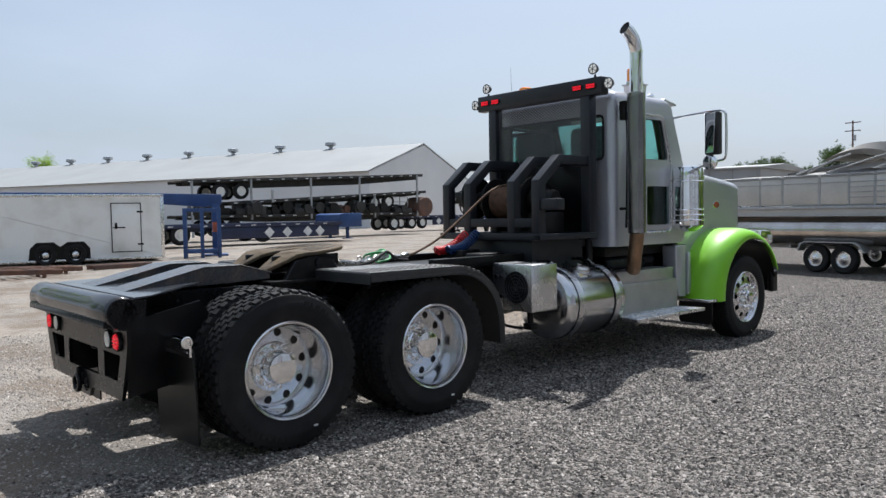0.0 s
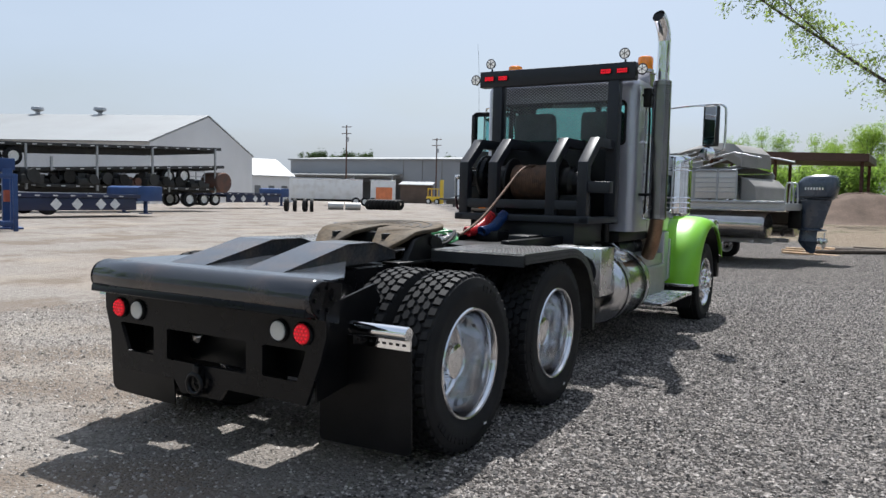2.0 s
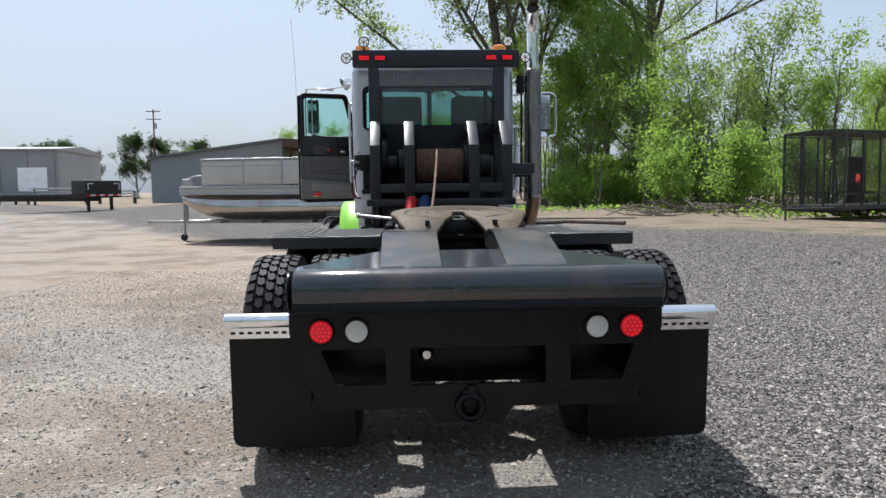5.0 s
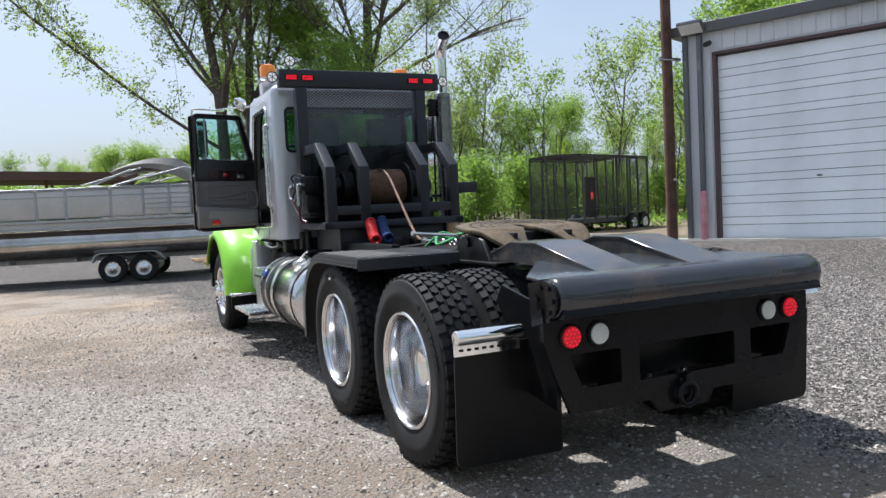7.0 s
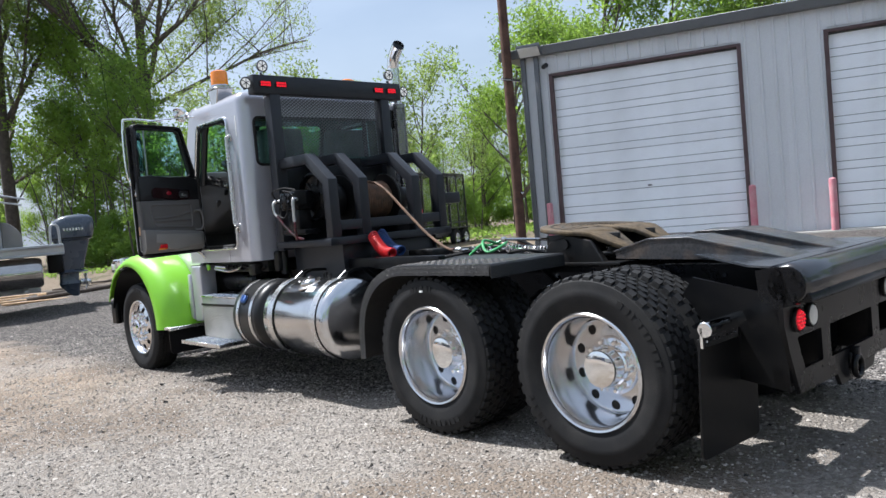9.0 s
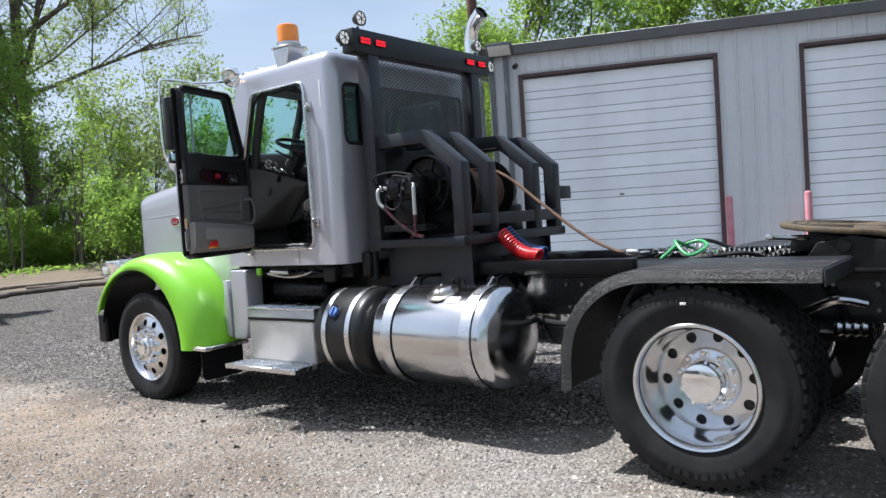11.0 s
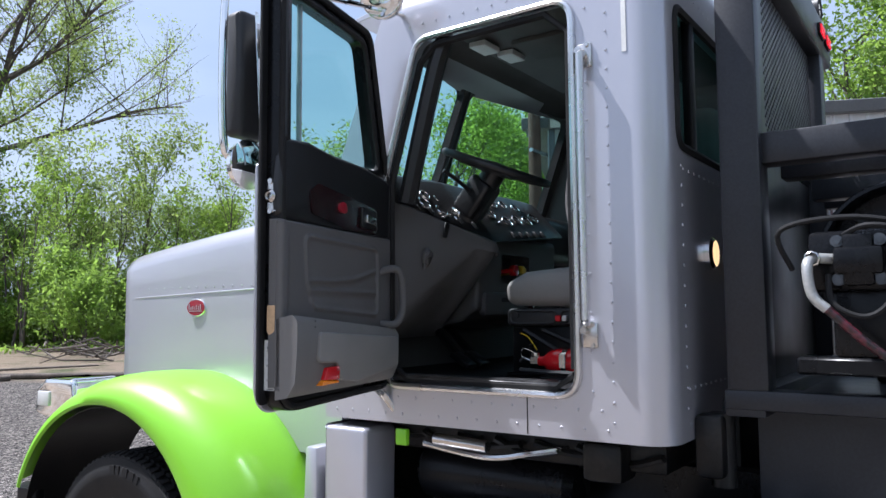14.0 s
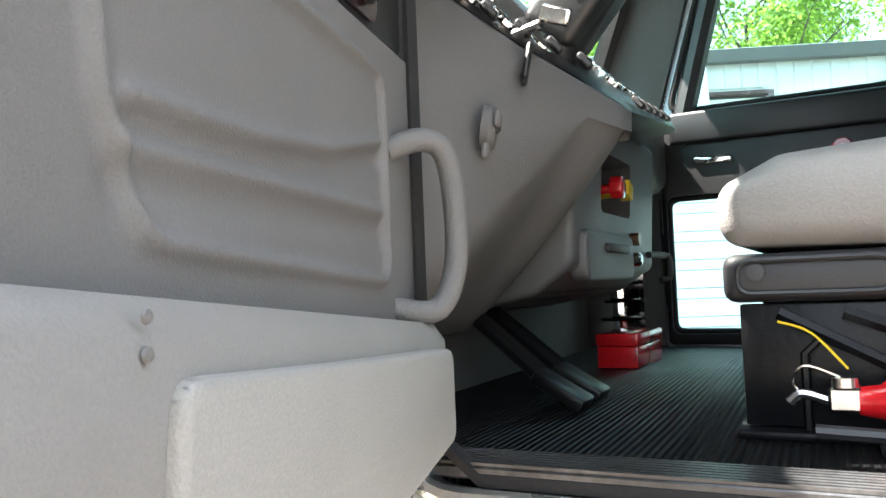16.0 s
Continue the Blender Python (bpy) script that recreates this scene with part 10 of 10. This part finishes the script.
LABELS = {
    "tall": "tall sparse tree with a leaning limb and pale new leaves",
    "spread": "tall spreading tree with bare forked limbs and thin leaves",
    "full": "full green broadleaf tree at the wood's edge, some added out of view",
    "dark": "dark green dense tree in the wood, some added out of view",
    "far": "distant dark green tree beyond the yard",
    "young": "slender young tree with fresh green leaves",
    "airy": "airy young tree with pale hanging leaves",
    "bush": "low green bush at the yard's edge",
}
FIRST = {}


def plant(kind, x, y, scale=1.0, turn=0.0, z=None):
    m = Matrix.Translation((x, y, ground_z(x, y) if z is None else z)) @ Matrix.Rotation(turn, 4, "Z") @ Matrix.Diagonal((scale, scale, scale, 1))
    if kind in FIRST:
        return copy_thing(FIRST[kind], m @ Matrix.Diagonal((*[1 / s for s in FIRST[kind].scale], 1)))
    t = thing("tree" if kind != "bush" else "bush", LABELS[kind], "tree" if kind != "bush" else "bush", None, "trees of the wood" if kind != "bush" else "bushes")
    t.matrix_world = m
    for nm, me in zip(("trunk", "crown"), KINDS[kind]):
        o = new(nm, me)
        o.parent = t
    FIRST[kind] = t
    return t


plant("tall", 6.9, 50.0, 1.12, 0.0)
plant("tall", 9.0, 51.5, 1.05, 2.6)
plant("spread", 16.6, 47.0, 1.08, 0.4)
rt = random.Random(5)
for kind, x, y, s in (("dark", 13.2, 40, 0.66), ("full", 13.4, 47, 0.95), ("full", 10.6, 58, 0.8), ("dark", 15.0, 54, 0.8), ("full", 11.4, 44, 0.6), 
                      ("young", 18.0, 33, 0.8), ("young", 19.8, 31.5, 0.95), ("airy", 14.6, 34.5, 0.95), ("airy", 18.6, 36, 1.1), ("young", 13.2, 33.4, 0.85), ("airy", 22.3, 28.2, 1.02), ("airy", 16.4, 34.5, 0.8), ("young", 20.8, 33.5, 0.75),
                      ("full", 20, 19.5, 0.56), ("full", 25, 19, 0.58), ("dark", 29, 21, 0.56), ("airy", 26.0, 28.0, 0.75), ("full", 29, 30, 0.5), ("full", 33, 26, 0.6), ("young", 11.0, 31.5, 0.7), ("young", 24.5, 31.5, 0.7)):
    plant(kind, x, y, s, rt.uniform(0, 6.28))
# trees behind the workshop
for i in range(12):
    q = SHOP @ Vector((-2.0 + i * 2.9, DEEP + 5.5 + rt.uniform(0, 5), 0))
    plant(("full", "dark", "full", "airy")[i % 4], q.x, q.y, rt.uniform(0.75, 0.95) * (1.5 if i % 4 == 3 else 1), rt.uniform(0, 6.28))
# lower woods stretching away
for i in range(18):
    plant(("full", "dark")[i % 2], 14 + i * 2.8 + rt.uniform(-1, 1), 56 - i * 1.1 + rt.uniform(-3, 3), rt.uniform(0.40, 0.54), rt.uniform(0, 6.28))
for x, y, s in ((10.6, 27.0, 0.8), (13.0, 26.5, 1.0), (16.5, 28.5, 1.0), (20.0, 27.0, 0.8), (11.4, 29.5, 1.1), (22.5, 25.5, 0.7)):
    plant("bush", x, y, s, rt.uniform(0, 6.28))
# far tree line: beyond the boat, beside the depot and over its roof
for x, y, s, kind in ((-9, 88, 0.5, "dark"), (-4, 92, 0.48, "dark"), (-13, 94, 0.5, "dark"), (-2.5, 77, 0.40, "full"), (-0.7, 79, 0.46, "full"), (0.9, 77, 0.50, "full"), (2.6, 78, 0.44, "full"), (4.5, 77, 0.52, "full"), (6.0, 78, 0.50, "full"), (7.5, 77, 0.48, "full"), (9.2, 78, 0.50, "full"), (-3.5, 74, 0.28, "dark"), (0.2, 72, 0.26, "dark"), (3.6, 73, 0.28, "dark"), (6.4, 71, 0.30, "full"), (8.2, 72, 0.30, "dark"), (-40, 148, 0.66, "far"), (-46, 150, 0.70, "far"), (-51, 149, 0.75, "far"), (-34, 150, 0.53, "far"), (-28, 150, 0.55, "far"), (-22, 148, 0.53, "far"), (-16, 150, 0.48, "far"),
                      (-162, 192, 0.89, "far"), (-160, 194, 0.89, "far"), (-157, 196, 0.84, "far"), (-155, 198, 0.83, "far"), (-151, 200, 0.91, "far"), (-149, 202, 0.90, "far"), (-125, 218, 0.87, "far"), (-122, 219, 0.86, "far"), (-99, 214, 0.90, "far"), (-95, 216, 0.96, "far"), (-90, 218, 0.89, "far"), (-87, 219, 0.77, "far"), (-27, 98, 0.36, "dark"), (-22, 95, 0.36, "dark"), (-178, 46, 0.90, "full")):
    plant(kind, x, y, s, rt.uniform(0, 6.28))
for i in range(13):
    plant("bush", -7.5 + i * 1.5 + rt.uniform(-0.5, 0.5), 66 + rt.uniform(-3, 3), rt.uniform(1.0, 1.7), rt.uniform(0, 6.28))
# unseen trees added behind the truck's tail to darken reflections and sky fill
for i in range(17):
    a = math.radians(192 + i * 9.6)
    plant(("dark", "full")[i % 2], 4 + 33 * math.cos(a), 6 + 37 * math.sin(a), rt.uniform(0.62, 0.82), rt.uniform(0, 6.28))
# undergrowth of the wood
def thicket(name, pts, mat, size, label):
    o = new(name, leaf_cloud(name, pts, size, mat))
    return tagged(o, label, "undergrowth", kind="stuff")


line = [(7.6, 37.0), (10.0, 33.5), (14.0, 33.0), (19.0, 31.5), (24.0, 30.0), (30.0, 27.0), (36.0, 22.0)]
centres = []
for (xa, ya), (xb, yb) in zip(line, line[1:]):
    for k in range(38):
        t, back = rng.uniform(), rng.uniform(0, 7) ** 1.1
        cx, cy = xa + (xb - xa) * t + back * 0.25, ya + (yb - ya) * t + back
        h = rng.uniform(0.7, 2.8) + back * 0.15
        r = rng.uniform(0.5, 1.25)
        centres.append((cx, cy, ground_z(cx, cy) + h * rng.uniform(0.25, 1.0), r))
pts, dark_pts = [], []
for cx, cy, cz, r in centres:
    k = 620
    v = rng.normal(size=(k, 3))
    v = v / np.linalg.norm(v, axis=1)[:, None] * (rng.uniform(0.35, 1.1, k)[:, None] * r) * np.array([1.2, 1.0, 0.8])
    (pts if rng.uniform() < 0.55 else dark_pts).append(v + np.array([cx, cy, cz]))
pts, dark_pts = np.concatenate(pts), np.concatenate(dark_pts)
thicket("undergrowth", pts, LEAF, 0.085, "bright green undergrowth of the wood")
thicket("undergrowth", dark_pts, LEAFDARK, 0.085, "dark green undergrowth of the wood")
b = bmx()
for k in range(80):
    i = int(rng.integers(0, len(line) - 1))
    t, back = rng.uniform(), rng.uniform(-1.8, 6)
    x, y = line[i][0] + (line[i + 1][0] - line[i][0]) * t, line[i][1] + (line[i + 1][1] - line[i][1]) * t + back
    h = rng.uniform(3.0, 6.0)
    tube(b, [(x, y, ground_z(x, y) - 0.2), (x + rng.uniform(-0.3, 0.3), y, h * 0.5), (x + rng.uniform(-0.8, 0.8), y + rng.uniform(-0.5, 0.5), h)], [0.06, 0.015], 5, 2, False)
tagged(part("sapling_stems", b, BARK), "thin bare stems among the undergrowth", "saplings", kind="stuff")
# fallen brush and cut poles at the yard's edge
b = bmx()
for k in range(60):
    x, y = rng.uniform(7.5, 12.5), rng.uniform(20.5, 25)
    a, ln = rng.uniform(0, 3.14), rng.uniform(0.6, 2.6)
    z = ground_z(x, y)
    tube(b, [(x, y, z + rng.uniform(0, 0.5)), (x + math.cos(a) * ln / 2, y + math.sin(a) * ln / 2, z + rng.uniform(0.05, 0.6)), (x + math.cos(a) * ln, y + math.sin(a) * ln, z + rng.uniform(0, 0.4))], [0.03, 0.012], 5, 2, False)
tagged(part("brush_pile", b, BARK), "heap of dry fallen branches", "brush", kind="stuff")
for x0, y0, x1, y1 in ((1.9, 21.3, 4.6, 19.6), (4.0, 21.0, 6.0, 17.8), (1.2, 20.6, 3.2, 20.2)):
    lg = thing("felled_pole", "grey-brown bare pole lying at the yard's edge", "log", Matrix.Translation((x0, y0, ground_z(x0, y0) + 0.06)))
    b = bmx()
    cyl(b, (0, 0, 0), (x1 - x0, y1 - y0, ground_z(x1, y1) - ground_z(x0, y0)), 0.06, 10)
    part("log", b, BARK, lg)
for k in range(9):
    x0, y0 = rng.uniform(-1.0, 5.0), rng.uniform(19.6, 23.0)
    pk = thing("old_plank", "weathered grey-brown plank lying on the dirt", "plank", Matrix.Translation((x0, y0, ground_z(x0, y0) + 0.03)) @ pose(0, 0, 0, 0, 0, rng.uniform(-35, 15)), "planks at the yard's edge")
    b = bmx()
    box(b, 0, rng.uniform(1.4, 3.8), 0, 0.16, 0, 0.05, 0.006, 1)
    part("board", b, WOODBIT if k % 3 else BARK, pk)
# dirt mound beyond the motor
b = bmx()
rings = []
for j in range(9):
    rr = 5.0 * (1 - j / 8)
    rings.append([(0 + rr * math.cos(2 * math.pi * i / 24) * 1.5, rr * math.sin(2 * math.pi * i / 24), -0.3 + 2.0 * ease(j / 8) + 0.25 * noise.noise(Vector((i * 0.5, j * 0.7, 1)))) for i in range(24)])
skin(b, rings, True)
b.transform(Matrix.Translation((1.5, 52.0, 0.6)))
DIRT = material("red_brown_dirt", (0.115, 0.074, 0.052), 0.95, vary=0.2, scale=1.0, fine=12, bump=0.4)
tagged(part("dirt_mound", b, DIRT), "low mound of red-brown dirt", "dirt", kind="stuff")

# ---- loose gravel and grass ----
def scatter(name, n, place, size, mat, label, flat=0.6):
    """Many small angular stones as one mesh."""
    base = np.array([(1, 0, -0.2), (-1, 0, -0.2), (0, 1, -0.2), (0, -1, -0.2), (0.1, 0.1, 1)], dtype=float)
    tri = np.array([(0, 2, 4), (2, 1, 4), (1, 3, 4), (3, 0, 4)])
    xy = place(n)
    n = len(xy)
    s = size * rng.lognormal(0, 0.4, n)
    v = base[None] * rng.uniform(0.55, 1.25, (n, 5, 1)) * s[:, None, None]
    a = rng.uniform(0, 6.28, n)
    rot = np.zeros((n, 3, 3))
    rot[:, 0, 0], rot[:, 0, 1], rot[:, 1, 0], rot[:, 1, 1], rot[:, 2, 2] = np.cos(a), -np.sin(a), np.sin(a), np.cos(a), flat
    tilt = rng.normal(0, 0.4, n)
    rx = np.zeros((n, 3, 3))
    rx[:, 0, 0], rx[:, 1, 1], rx[:, 1, 2], rx[:, 2, 1], rx[:, 2, 2] = 1, np.cos(tilt), -np.sin(tilt), np.sin(tilt), np.cos(tilt)
    v = np.einsum("nij,nkj->nki", rot @ rx, v)
    z = np.array([ground_z(x, y) + 0.012 * noise.noise(Vector((x * 0.5, y * 0.5, 0))) for x, y in xy])
    v += np.stack([xy[:, 0], xy[:, 1], z + s * 0.15], 1)[:, None, :]
    f = (tri[None] + 5 * np.arange(n)[:, None, None]).reshape(-1, 3)
    me = bpy.data.meshes.new(name)
    me.from_pydata(v.reshape(-1, 3).tolist(), [], f.tolist())
    me.materials.append(mat)
    return tagged(new(name, me), label, "gravel", kind="stuff")


def island_material(name, low, high, rough=0.85):
    m = material(name, low, rough, vary=0.15, fine=150)
    n, l = m.node_tree.nodes, m.node_tree.links
    geo, mix = n.new("ShaderNodeNewGeometry"), n.new("ShaderNodeMix")
    mix.data_type = "RGBA"
    mix.inputs["A"].default_value, mix.inputs["B"].default_value = (*low, 1), (*high, 1)
    pw = n.new("ShaderNodeMath")
    pw.operation = "POWER"
    pw.inputs[1].default_value = 2.0
    l.new(geo.outputs["Random Per Island"], pw.inputs[0])
    l.new(pw.outputs["Value"], mix.inputs["Factor"])
    l.new(mix.outputs["Result"], n["Principled BSDF"].inputs["Base Color"])
    return m


STONE = island_material("gravel_stone", (0.022, 0.020, 0.019), (0.48, 0.435, 0.395))
STONEPALE = island_material("pale_gravel_stone", (0.155, 0.137, 0.119), (0.46, 0.418, 0.371))


def near_right(n):
    xy = np.stack([rng.uniform(-0.2, 7.5, n), rng.uniform(-2.2, 12.5, n)], 1)
    d = np.abs(xy[:, 0] - 1.5) * 0.25 + np.abs(xy[:, 1] - 1.5)
    keep = xy[:, 0] + 2.3 * np.clip((xy[:, 1] - 1.5) / 3, 0, 1) > 1.0 + 0.12 * np.sin(xy[:, 1] * 5.0) + rng.exponential(0.09, n) * rng.choice((-1, 1), n)
    xy, d = xy[keep], d[keep]
    n = len(xy)
    return xy[rng.uniform(size=n) < np.clip(1.25 - d / 12.0, 0.22, 1)]


def near_left(n):
    xy = np.stack([rng.uniform(-6.0, 1.1, n), rng.uniform(-2.5, 11.0, n)], 1)
    return xy[rng.uniform(size=n) < np.clip(1.1 - np.abs(xy[:, 1] - 3) / 10.0, 0.1, 1)]


scatter("gravel", 360000, near_right, 0.0082, STONE, "loose dark angular gravel")
scatter("gravel", 120000, near_left, 0.0088, STONEPALE, "loose pale grit on the dusty yard")
scatter("gravel", 5500, lambda n: np.stack([-2.5 + 9.5 * rng.uniform(0, 1, n) ** 0.7, rng.uniform(-2.5, 14, n)], 1), 0.0135, STONE, "larger loose stones")


# tufts of grass along the wood's edge
gpts = []
for k in range(6500):
    x = rng.uniform(3.5, 30)
    y = 27.2 - 1.5 * x + rng.uniform(0, 14) if x < 8 else rng.uniform(17.5, 32)
    if y + 1.5 * x > 28.5 and (x > 11 or y > 28.5) and y > 14.5:
        d = (Vector((x, y)) - WALL_P).dot(WALL_N)
        if d > 0 or y > 18:
            gpts.append((x, y, ground_z(x, y) + rng.uniform(0.02, 0.22)))
o = new("grass", leaf_cloud("grass", gpts, 0.10, LEAFDARK))
tagged(o, "rough green grass and weeds at the wood's edge", "grass", kind="stuff")
